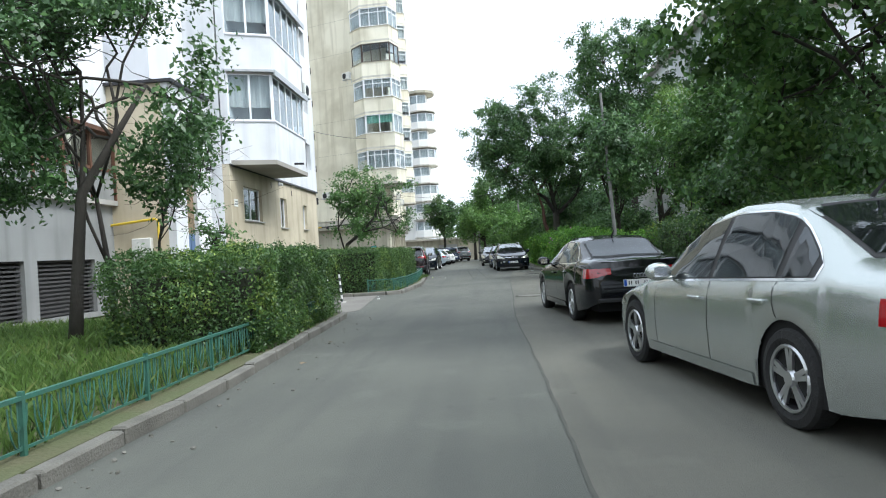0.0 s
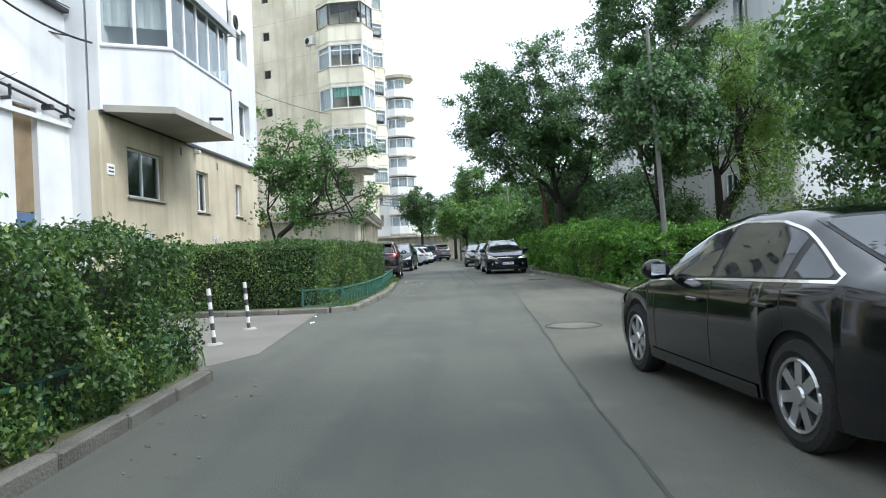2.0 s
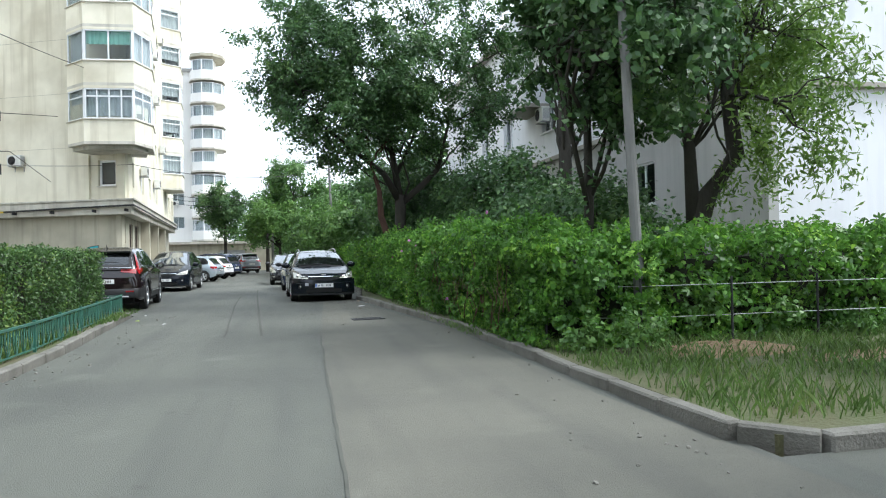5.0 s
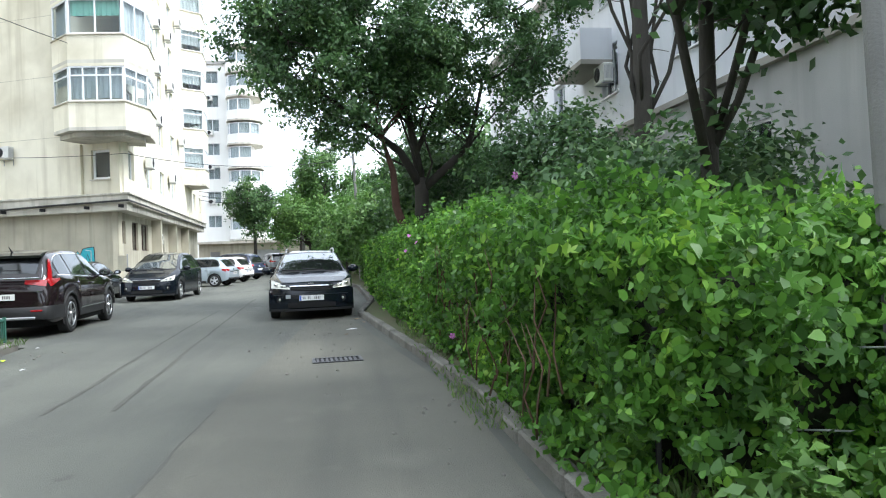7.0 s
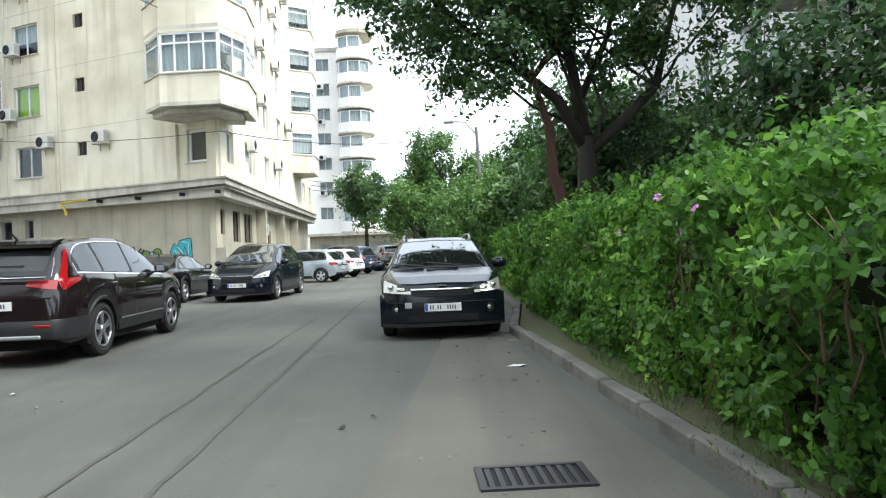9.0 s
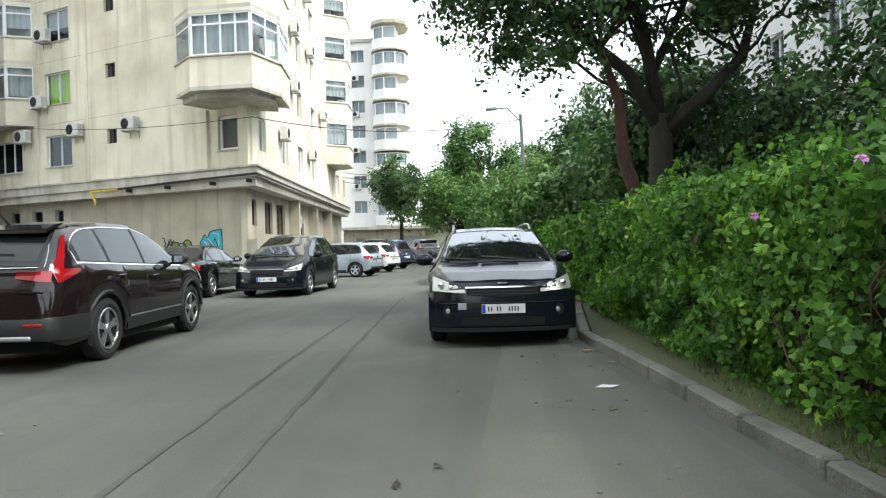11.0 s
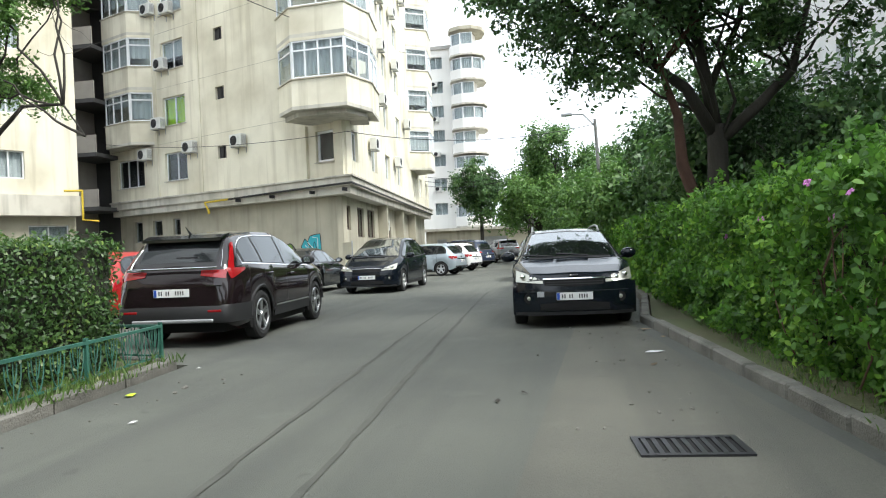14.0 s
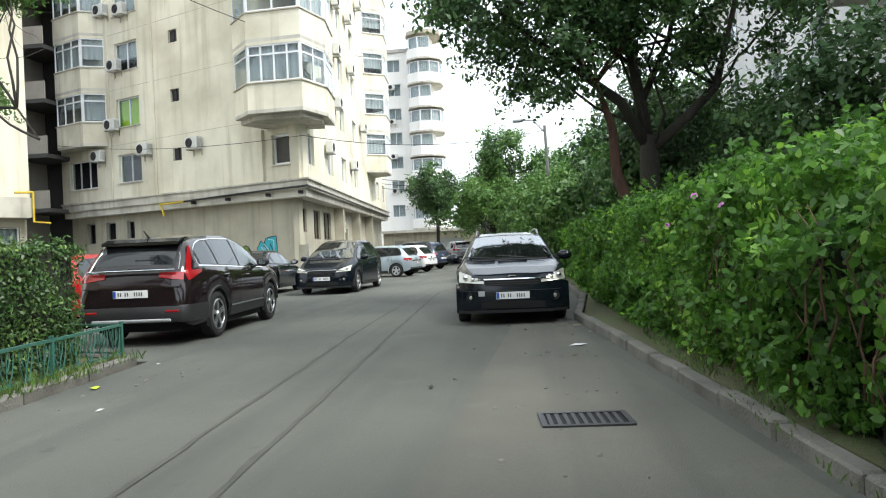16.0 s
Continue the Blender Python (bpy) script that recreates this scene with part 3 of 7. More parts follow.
solid("soil_heaps", mound, DRY_LITTER, "low heaps of dry soil and dead leaves on the verge", "soil", kind="stuff")
grass("verge_grass", 3.35, 23.3, 13.0, 28.8, 24000, 0.15, 4, "patchy green grass on dry soil by the kerb")
grass("kerb_weeds", -3.6, 23.6, -3.15, 36.3, 4500, 0.12, 5, "weeds and grass growing along the kerb")
grass("kerb_weeds", 2.85, 29, 3.6, 42, 5000, 0.06, 6, "thin weeds growing behind the kerb")

# ---- the white block of flats ----
left_block = thing("apartment_building", "white rendered block of flats with a stained beige ground floor", "apartment building")
FX, TOP = -8.9, 15.5
m, ln = wall_frame((FX, 24.55), (FX, 36.8))
y_of = lambda y: y - 24.55
lower = [(y_of(25.85), 2.88, y_of(27.9), 4.12), (y_of(30.3), 2.74, y_of(31.3), 4.02), (y_of(34.0), 2.76, y_of(34.7), 3.92)]
part("ground_wall", pierced(m, 0, ln, 0, 4.78, lower), BEIGE, left_block, "stained beige render")
for (s0, z0, s1, z1), n in zip(lower, (2, 2, 2)):
    window(m, s0, z0, s1, z1, left_block, n, behind=CURTAIN if n == 9 else None, sill=CONCRETE)
upper = [(y_of(34.6), z, y_of(35.85), z + 1.3) for z in (5.8, 8.65, 11.5)]
part("upper_wall", pierced(m @ Matrix.Translation((0, -0.06, 0)), 0, ln, 4.78, TOP, upper), WHITE, left_block, "white render with damp stains")
for s0, z0, s1, z1 in upper:
    window(m, s0, z0, s1, z1, left_block, 1, behind=CURTAIN, cover=0.5, inset=0.14)
part("drip_line", boxes([(0.0, -0.09, 4.7, ln, -0.062, 4.78)], m), DARK_METAL, left_block)
part("side_wall", boxes([(-14, 36.55, 0, FX - 0.26, 36.8, TOP)]), WHITE, left_block)
part("return_wall", boxes([(-10.9, 24.55, 0, FX - 0.252, 24.8, TOP)]), WHITE, left_block)
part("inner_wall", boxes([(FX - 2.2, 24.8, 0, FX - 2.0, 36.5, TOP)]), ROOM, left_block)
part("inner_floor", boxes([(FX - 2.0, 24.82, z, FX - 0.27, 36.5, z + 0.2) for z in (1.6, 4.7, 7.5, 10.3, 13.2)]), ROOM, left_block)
part("roof", boxes([(-14, 24.5, TOP, FX + 0.1, 36.85, TOP + 0.2)]), CONCRETE, left_block)

part("plinth", boxes([(0.0, -0.05, 0, ln, 0.0, 1.22)], m), CONCRETE, left_block, "grey cement plinth")
part("plinth_edge", boxes([(0.0, -0.08, 1.22, ln, 0.0, 1.27)], m), SOFFIT, left_block)

# entrance wing with its door
mv, lv = wall_frame((-9.6, 21.7), (-9.6, 24.55))
door_hole = [(0.85, 0.25, 1.65, 4.6)]
part("entrance_wall", pierced(mv, 0, lv, 0, 7.0, door_hole), WHITE, left_block, "white render")
door = part("door", boxes([(0.85, 0.14, 0.25, 1.65, 0.19, 2.35)], mv), DOOR_BLUE, left_block, "dull blue painted door")
part("door_panel", boxes([(0.93, 0.125, 0.4, 1.2, 0.14, 2.2), (1.3, 0.125, 0.4, 1.57, 0.14, 2.2)], mv), DOOR_BLUE, door)
part("door_handle", boxes([(1.5, 0.08, 1.2, 1.53, 0.125, 1.32)], mv), CHROME, door)
part("overdoor_panel", boxes([(0.85, 0.13, 2.38, 1.65, 0.18, 4.6)], mv), DOOR_BROWN, left_block, "old brown timber panel above the door")
part("gable_wall", boxes([(-12.8, 21.7, 0, -9.852, 21.95, 7.0)]), BEIGE, left_block, "bare beige render")
part("roof_edge", boxes([(-12.8, 21.55, 7.0, -9.45, 24.5, 7.09)]), DARK_METAL, left_block, "dark metal flashing")
part("upper_set_back_wall", boxes([(-12.8, 21.95, 7.09, -10.3, 24.6, TOP)]), SHADED_WHITE, left_block)
for z in (4.55, 4.75):
    bm = bmesh.new()
    tube(bm, [(-9.5, 21.4, z + 0.35), (-9.5, 23.2, z + 0.2), (-9.46, 24.9, z)], 0.03)
    part("wall_pipe", bm, DARK_METAL, left_block)
part("ledge", boxes([(-9.6, 21.65, 4.36, -9.5, 24.5, 4.46)]), WHITE, left_block)
for y in (22.2, 24.2):
    part("bracket", boxes([(-9.6, y, 4.55, -9.42, y + 0.05, 4.62), (-9.44, y, 4.62, -9.4, y + 0.05, 4.85)]), DARK_METAL, left_block)
part("lantern", boxes([(-9.6, 23.5, 4.6, -9.36, 23.62, 4.72)], bevel=0.02), DARK_METAL, left_block)

# the set-back older part with barred cellar openings
# unseen extension, added so the cars mirror a wall and not open sky
part("unseen_rear_wall", boxes([(-11.85, -34, 0, -11.6, 1.98, TOP)]), WHITE, left_block)
ms, ls = wall_frame((-11.6, 2.0), (-11.6, 21.7))
cellar = [(a - 2.0, 0.15, a + 0.62, 1.68) for a in (2.45, 5.55, 8.65, 11.75, 14.85, 17.97)]
part("cellar_wall", pierced(ms, 0, ls, 0, 3.4, cellar), SHADE_RENDER, left_block)
for c in cellar:
    rows = [(c[0], 0.12, c[1] + 0.05 + 0.11 * k, c[2], 0.15, c[1] + 0.10 + 0.11 * k) for k in range(14)]
    part("cellar_grille", boxes(rows, ms), GRILLE, left_block)
part("cellar_back", boxes([(-12.3, 2, 0, -12.2, 21.7, 3.4)]), ROOM, left_block)
part("loggia_floor", boxes([(-12.2, 2, 3.3, -11.4, 21.69, 3.45)]), CONCRETE, left_block)
loggia = part("loggia_frame", boxes([(-11.52, 2 + 1.31 * k, 3.45, -11.42, 2.1 + 1.31 * k, 5.4) for k in range(16)] + [(-11.5, 2, 4.3, -11.44, 21.6, 4.4), (-11.5, 2, 5.3, -11.44, 21.6, 5.42)]), WOOD_DARK, left_block, "brown timber loggia frame")
part("pane", boxes([(-11.485, 2, 4.4, -11.475, 21.6, 5.3)]), PANE, loggia).visible_shadow = False
part("loggia_panel", boxes([(-11.49, 2.0, 3.45, -11.47, 21.6, 4.3)]), SHADE_RENDER, loggia)
part("loggia_roof_edge", boxes([(-12.2, 2, 5.42, -11.2, 21.69, 5.55)]), RUSTY, left_block)
part("set_back_upper_wall", boxes([(-11.85, 2, 5.55, -11.6, 21.7, TOP)]), WHITE, left_block)
part("set_back_roof", boxes([(-13, 1.9, TOP, -11.5, 21.7, TOP + 0.2)]), CONCRETE, left_block)
part("loggia_back", boxes([(-13.1, 2, 3.4, -12.9, 21.7, 5.42)]), ROOM, left_block)

# balconies with closed glazing
for k, z in enumerate((4.75, 7.95, 11.1)):
    plan = [(FX, 24.62), (-7.42, 25.3), (-7.42, 29.5), (FX, 29.5)]
    top = z + (1.5 if k == 0 else 1.35)
    balcony = part("balcony", prism([(-8.95, 24.6), (-7.4, 25.28), (-7.4, 29.52), (-8.95, 29.52)][::1], z, z + 0.16), SOFFIT, left_block)
    for a, b in zip(plan[:-1], plan[1:]):
        mb, lb = wall_frame(a, b)
        part("parapet", boxes([(0.0, 0.0, z + 0.16, lb, 0.1, top)], mb), WHITE, balcony, "white rendered parapet")
        part("coping", boxes([(-0.02, -0.03, top, lb + 0.02, 0.13, top + 0.04)], mb), GREY_METAL, balcony)
        if b != plan[-1] or True:
            window(mb, 0.03, top + 0.04, lb - 0.03, top + 1.75, balcony, 2 if lb < 2 else 5, inset=0.02, bar=0.07, behind=CURTAIN if lb < 2 else None, cover=0.7, name="glazing")
    part("canopy", prism([(-8.95, 24.5), (-7.25, 25.15), (-7.25, 29.65), (-8.95, 29.65)], top + 1.76, top + 1.84), GREY_METAL, balcony)
    part("flashing", boxes([(-7.3, 25.1, top + 1.62, -7.24, 29.65, top + 1.76)]), GREY_METAL, balcony)
plate_sign = thing("address_plate", "small white plate with two unreadable dark lines on the wall", "sign")
part("plate", boxes([(0.28, -0.02, 3.32, 0.62, 0.0, 3.58)], m), PLATE, plate_sign)
for k in range(2):
    part("line_bar", boxes([(0.33, -0.024, 3.38 + 0.09 * k, 0.57, -0.02, 3.42 + 0.09 * k)], m), INK, plate_sign)
for s, z in ((4.6, 4.45), (7.6, 4.35)):
    part("vent_hole", boxes([(s, -0.012, z - 0.12, s + 0.07, 0.0, z + 0.12)], m), DARK_METAL, left_block)
cam_box = thing("wall_lamp", "small white wall lamp under the drip line", "lamp")
part("housing", boxes([(5.6, -0.2, 4.5, 5.72, 0.0, 4.62)], m, bevel=0.02), PVC, cam_box)
part("arm", boxes([(5.63, -0.06, 4.62, 5.68, 0.0, 4.7)], m), PVC, cam_box)
spout = thing("drain_spout", "short dark drain spout poking from the balcony", "spout")
bm = bmesh.new()
tube(bm, [(-7.44, 27.6, 5.05), (-7.05, 27.6, 5.03)], 0.045)
part("pipe", bm, DARK_METAL, spout)
gas = thing("gas_pipe", "yellow painted gas pipe on the gable wall", "gas pipe")
bm = bmesh.new()
tube(bm, [(-12.4, 21.6, 2.95), (-11.6, 21.58, 2.7), (-10.2, 21.58, 2.82), (-10.12, 21.58, 2.75), (-10.1, 21.58, 1.2)], 0.04)
part("pipe", bm, GAS_YELLOW, gas)
part("meter_box", boxes([(-10.95, 21.5, 1.6, -10.35, 21.7, 2.25)], bevel=0.02), AC_WHITE, gas, "off-white meter box")
for s, z, w, h, name in ((1.7, 1.55, 0.9, 0.5, "a"), (6.9, 1.5, 0.7, 0.45, "b")):
    bm = bmesh.new()
    for k in range(5):
        tube(bm, [(s + w * (k / 5), -0.004, z + h * random.random()), (s + w * (k + 0.6) / 5, -0.004, z + h * random.random()), (s + w * (k + 1) / 5, -0.004, z + h * random.random())], 0.018, 4)
    bm.transform(m)
    tagged(part("graffiti", bm, GRAFF_PALE, None), "faded pale blue spray scrawl on beige render", "graffiti")

# ---- the cream tower block ----
tower = thing("apartment_building", "tall cream rendered block of flats with glazed corner bays", "apartment building")
D, C, LONG = (-22.7, 62.6), (-7.2, 55.9), (-9.5, 85.0)
me_, le = wall_frame(D, C)
FLOOR, NF, LEDGE_Z = 2.77, 9, 4.3
HIGH = LEDGE_Z + FLOOR * NF
up = me_ @ Matrix.Translation((0, 0.25, 0))
e_of = lambda s: le - s  # s counted from the near corner
RNG = random.Random(5)
XE = Vector((me_[0][0], me_[1][0]))
NE = Vector((me_[0][1], me_[1][1]))


def corner(inset):
    """The tower's near corner, moved inwards by that much from both faces."""
    p = Vector(C) + inset * NE - 1.66 * inset * XE
    return (p.x, p.y)


holes = []
for f in range(NF):
    z = 5.87 + FLOOR * f
    holes.append((e_of(8.35), z, e_of(7.75), z + 0.6))
    holes.append((e_of(12.4), 5.15 + FLOOR * f, e_of(10.65), 6.55 + FLOOR * f))
holes.append((e_of(16.5), 5.08, e_of(14.15), 6.55))
holes.append((e_of(2.1), 5.05, e_of(1.12), 6.35))
part("end_wall", pierced(up, -0.3, le - 0.415, LEDGE_Z, HIGH, holes, 0.3), CREAM, tower)
for f in range(NF):
    z = 5.87 + FLOOR * f
    part("vent_grille", boxes([(e_of(8.35), 0.12, z + 0.02, e_of(7.75), 0.15, z + 0.58)] + [(e_of(8.06), 0.08, z, e_of(8.02), 0.12, z + 0.6)], up), DARK_METAL, tower)
    window(up, e_of(12.4), 5.15 + FLOOR * f, e_of(10.65), 6.55 + FLOOR * f, tower, 2, behind=LIME if f == 1 else (CURTAIN if f in (2, 3, 5) else None), cover=1.0 if f in (1, 3) else 0.55, sill=LEDGE)
window(up, e_of(16.5), 5.08, e_of(14.15), 6.55, tower, 3, behind=None, sill=LEDGE)
window(up, e_of(2.1), 5.05, e_of(1.12), 6.35, tower, 1, bar=0.1, sill=LEDGE)
# dark sheet close behind the corner window, in place of an unlit room
part("corner_dark_backing", boxes([(e_of(2.5), 0.45, 4.5, e_of(1.0), 0.5, 6.7)], up), ROOM, tower)
for f in range(1, NF):
    part("render_joint", boxes([(-0.3, -0.004, LEDGE_Z + FLOOR * f - 0.02, le - 0.3, 0.01, LEDGE_Z + FLOOR * f)], up), CREAM_GREY, tower)
for s in (2.75, 0.72):
    part("corner_pier", boxes([(e_of(s) - 0.22, -0.16, LEDGE_Z + 0.08, e_of(s) + 0.22, 0.01, 6.62)], up), CREAM, tower)
for s in (9.6, 13.0):
    part("wall_step", boxes([(e_of(s) - 0.12, -0.05, LEDGE_Z, e_of(s) + 0.12, 0.01, HIGH)], up), CREAM, tower)

ml, ll = wall_frame(C, LONG)
upl = ml @ Matrix.Translation((0, 0.25, 0))
holes = []
cols = [(1.4, 2.6), (5.6, 7.0), (9.4, 10.8), (13.5, 15.0), (23.5, 25), (27, 28.2)]
for f in range(NF):
    for a, b in cols:
        holes.append((a, 5.1 + FLOOR * f, b, 6.4 + FLOOR * f))
part("long_wall", pierced(upl, 0.418, ll, LEDGE_Z, HIGH, holes, 0.3), CREAM, tower)
for h in holes:
    window(upl, *h, tower, 2, behind=CURTAIN, cover=RNG.choice((0.3, 0.6, 1.0)))
part("roof", prism([D, C, LONG, (-24, 90)], HIGH, HIGH + 0.3), CONCRETE, tower)
for f in range(NF + 1):
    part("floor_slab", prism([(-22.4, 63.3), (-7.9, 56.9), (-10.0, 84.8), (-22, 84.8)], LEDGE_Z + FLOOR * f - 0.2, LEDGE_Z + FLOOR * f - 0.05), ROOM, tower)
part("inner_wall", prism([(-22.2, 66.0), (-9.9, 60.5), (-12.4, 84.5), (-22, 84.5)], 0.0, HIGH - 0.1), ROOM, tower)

# ledge with the dark pipe under it, then the recessed ground floor
def course(name, out, deep, z0, z1, label=""):
    """A band round both faces of the tower, mitred at the corner."""
    for far_end, normal in ((Vector(D), NE), (Vector(LONG), Vector((ml[0][1], ml[1][1])))):
        a, b = far_end + out * normal, far_end + deep * normal
        ring = [(a.x, a.y), corner(out), corner(deep), (b.x, b.y)]
        part(name, prism(ring if far_end.x < -20 else ring[::-1], z0, z1), LEDGE, tower, label)


course("ledge", 0.0, 0.9, 3.95, 4.3, "streaked concrete ledge")
course("ledge_drop", 0.12, 0.9, 3.62, 3.95)
course("ledge_lip", -0.08, 0.3, 4.3, 4.37)
gm = me_ @ Matrix.Translation((0, 0.7, 0))
gh = [(e_of(15.9), 2.2, e_of(15.2), 3.3), (e_of(14.3), 2.2, e_of(13.5), 3.3), (e_of(12.6), 2.2, e_of(12.0), 3.3)]
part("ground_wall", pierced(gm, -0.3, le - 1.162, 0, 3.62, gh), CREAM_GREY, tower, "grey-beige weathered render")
for h in gh:
    window(gm, *h, tower, 1, frame_mat=GREY_METAL)
gl = ml @ Matrix.Translation((0, 0.7, 0))
gh = [(1.5, 2.2, 2.6, 3.25), (4.0, 1.9, 5.4, 3.3), (6.2, 1.9, 8.0, 3.3), (11, 0.3, 13, 2.6), (16, 2.0, 18, 3.2), (22, 0.3, 23.2, 2.5)]
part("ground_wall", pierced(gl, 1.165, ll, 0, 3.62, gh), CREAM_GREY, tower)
for h in gh:
    window(gl, *h, tower, 2, frame_mat=BROWN_FRAME, inset=0.1)
for a in (9.0, 14.5, 20):
    part("pilaster", boxes([(a, -0.5, 0, a + 0.35, 0.0, 3.62)], gl), CREAM_GREY, tower)
pipe = thing("heating_pipe", "dark pipe running along the ledge on short brackets", "pipe")
bm = bmesh.new()
tube(bm, [me_ @ Vector((e_of(7.3), -0.12, 3.88)), me_ @ Vector((e_of(4), -0.12, 3.96)), me_ @ Vector((e_of(-0.1), -0.12, 4.02)), ml @ Vector((3, -0.12, 3.98)), ml @ Vector((14, -0.12, 3.95)), ml @ Vector((28, -0.12, 3.95))], 0.045)
part("run", bm, CABLE, pipe)
for s in (6.8, 4.6, 2.2, 0.4):
    part("bracket", boxes([(e_of(s), -0.16, 3.72, e_of(s) + 0.05, 0.12, 3.86)], me_), DARK_METAL, pipe)
gas2 = thing("gas_pipe", "yellow gas pipe stepping down below the ledge", "gas pipe")
bm = bmesh.new()
tube(bm, [me_ @ Vector((e_of(p[0]), -0.1, p[1])) for p in ((7.3, 3.88), (9.0, 3.85), (9.02, 3.82), (8.75, 3.45))], 0.045)
tube(bm, [me_ @ Vector((e_of(p[0]), -0.1, p[1])) for p in ((8.75, 3.5), (8.75, 3.3))], 0.06)
part("pipe", bm, GAS_YELLOW, gas2)
graf = thing("graffiti", "turquoise spray-painted letters with black outline on the ground wall", "graffiti")
pts = [(3.0, 1.55), (2.75, 1.9), (2.6, 1.75), (2.45, 2.0), (2.2, 2.05), (1.85, 2.08), (1.82, 1.7), (1.8, 1.3), (2.1, 1.22), (2.5, 1.2), (2.8, 1.32)]
bm = bmesh.new()
bm.faces.new([bm.verts.new(gm @ Vector((e_of(a + 0.65), -0.005, b))) for a, b in pts])
part("fill", bm, GRAFF_BLUE, graf)
bm = bmesh.new()
tube(bm, [gm @ Vector((e_of(a + 0.65), -0.008, b)) for a, b in pts + pts[:1]], 0.02, 4)
tube(bm, [gm @ Vector((e_of(a + 0.65), -0.008, b)) for a, b in ((2.6, 1.7), (2.3, 1.4), (2.2, 1.75), (2.05, 1.4))], 0.02, 4)
part("outline", bm, GRAFF_DARK, graf)
bm = bmesh.new()
for line in (((2.75, 1.62), (2.5, 1.4), (2.6, 1.75), (2.15, 1.35)), ((2.3, 1.95), (2.0, 1.9), (2.0, 1.45))):
    tube(bm, [gm @ Vector((e_of(a + 0.65), -0.009, b)) for a, b in line], 0.018, 4)
part("highlight", bm, STRIPE_WHITE, graf)
graf2 = thing("graffiti", "green and grey spray-painted petals with black outline on the ground wall", "graffiti")
for k, (cx, cz, tone) in enumerate(((5.0, 1.35, GRAFF_GREEN), (4.62, 1.3, GRAFF_PALE), (4.35, 1.42, GRAFF_GREEN))):
    ring = [(cx + 0.2 * math.cos(q) + 0.05 * math.sin(2 * q), cz + 0.3 * math.sin(q)) for q in (2 * math.pi * j / 12 for j in range(12))]
    bm = bmesh.new()
    bm.faces.new([bm.verts.new(gm @ Vector((e_of(a), -0.005 - 0.001 * k, b))) for a, b in ring][::-1])
    petal = part("petal", bm, tone, graf2)
    bm = bmesh.new()
    tube(bm, [gm @ Vector((e_of(a), -0.009, b)) for a, b in ring + ring[:1]], 0.022, 4)
    part("outline", bm, GRAFF_DARK, petal)
scrawl = bmesh.new()
for k in range(6):
    tube(scrawl, [gm @ Vector((e_of(5.75 - 0.09 * k - 0.1 * q), -0.012, 1.35 + 0.5 * RNG.random())) for q in range(3)], 0.022, 4)
tagged(part("graffiti", scrawl, GRAFF_DARK, None), "thin black spray scrawl on the ground wall", "graffiti")
hatch = thing("meter_cupboard", "small grey metal cupboard set in the ground wall", "cupboard")
part("door", boxes([(e_of(1.3), -0.03, 0.95, e_of(0.75), 0.0, 1.65)], gm, bevel=0.008), CREAM_GREY, hatch)
for a in (1.36, 0.75):
    part("frame_side", boxes([(e_of(a), -0.02, 0.9, e_of(a - 0.06), 0.0, 1.7)], gm), GREY_METAL, hatch)


def bay(plan, z, owner, front, side, blind, label=""):
    """A corner bay: slab, parapet and glazing on each facet."""
    low = z + 1.15
    n = len(plan)
    slab = part("bay", prism(plan, z, z + 0.14), LEDGE, owner, label)
    for i in range(n - 1):
        mb, lb = wall_frame(plan[i], plan[i + 1])
        part("parapet", boxes([(0, 0, z + 0.14, lb, 0.12, low)], mb), CREAM, slab)
        part("coping", boxes([(-0.03, -0.05, low, lb + 0.03, 0.15, low + 0.05)], mb), CREAM_GREY, slab)
        if i == 0:
            panes, blindk = 1, CURTAIN
        elif i == 1:
            panes, blindk = front, blind
        else:
            panes, blindk = side, CURTAIN
        window(mb, 0.04, low + 0.05, lb - 0.04, low + 1.5, slab, panes, frame_mat=BROWN_FRAME if blind == "dark" else PVC, behind=None if blindk == "dark" else blindk, cover=RNG.choice((0.45, 0.7, 0.9, 1.0)), inset=0.02, bar=0.06, transom=0.74 if blind is CURTAIN else 0, name="glazing")
        part("lintel", boxes([(0, 0.0, low + 1.5, lb, 0.12, z + FLOOR)], mb), CREAM, slab)
    return slab


BAY = [(-10.05, 55.68), (-9.03, 54.54), (-6.77, 54.37), (-6.25, 56.0), (-6.68, 58.4)]
for f in range(NF - 1):
    bay(BAY[:4] + [(-6.55, 58.2)], 6.8 + FLOOR * f, tower, (4, 2, 3, 3, 3, 2, 3, 3)[f], 2, (CURTAIN, GREEN_BLIND, CURTAIN, "dark", CURTAIN, CURTAIN, CURTAIN, CURTAIN)[f])
    part("bay_floor", prism([(-9.9, 55.7), (-9.0, 54.7), (-6.9, 54.55), (-6.9, 58.2), (-9.6, 57)], 6.9 + FLOOR * f + FLOOR - 0.12, 6.9 + FLOOR * f + FLOOR - 0.1), ROOM, tower)
part("bay_corbel", prism([(-9.9, 55.9), (-8.95, 54.95), (-6.95, 54.8), (-6.5, 56.1), (-6.9, 57.8), (-9.3, 56.9)], 6.62, 6.8), LEDGE, tower)
BAYL = [up @ Vector((s, y, 0)) for s, y in ((e_of(16.5), 0.0), (e_of(16.1), -0.85), (e_of(13.9), -0.85), (e_of(13.1), 0.0))]
for f in range(NF - 1):
    bay([(p.x, p.y) for p in BAYL], 7.1 + FLOOR * f, tower, 3, 1, CURTAIN)
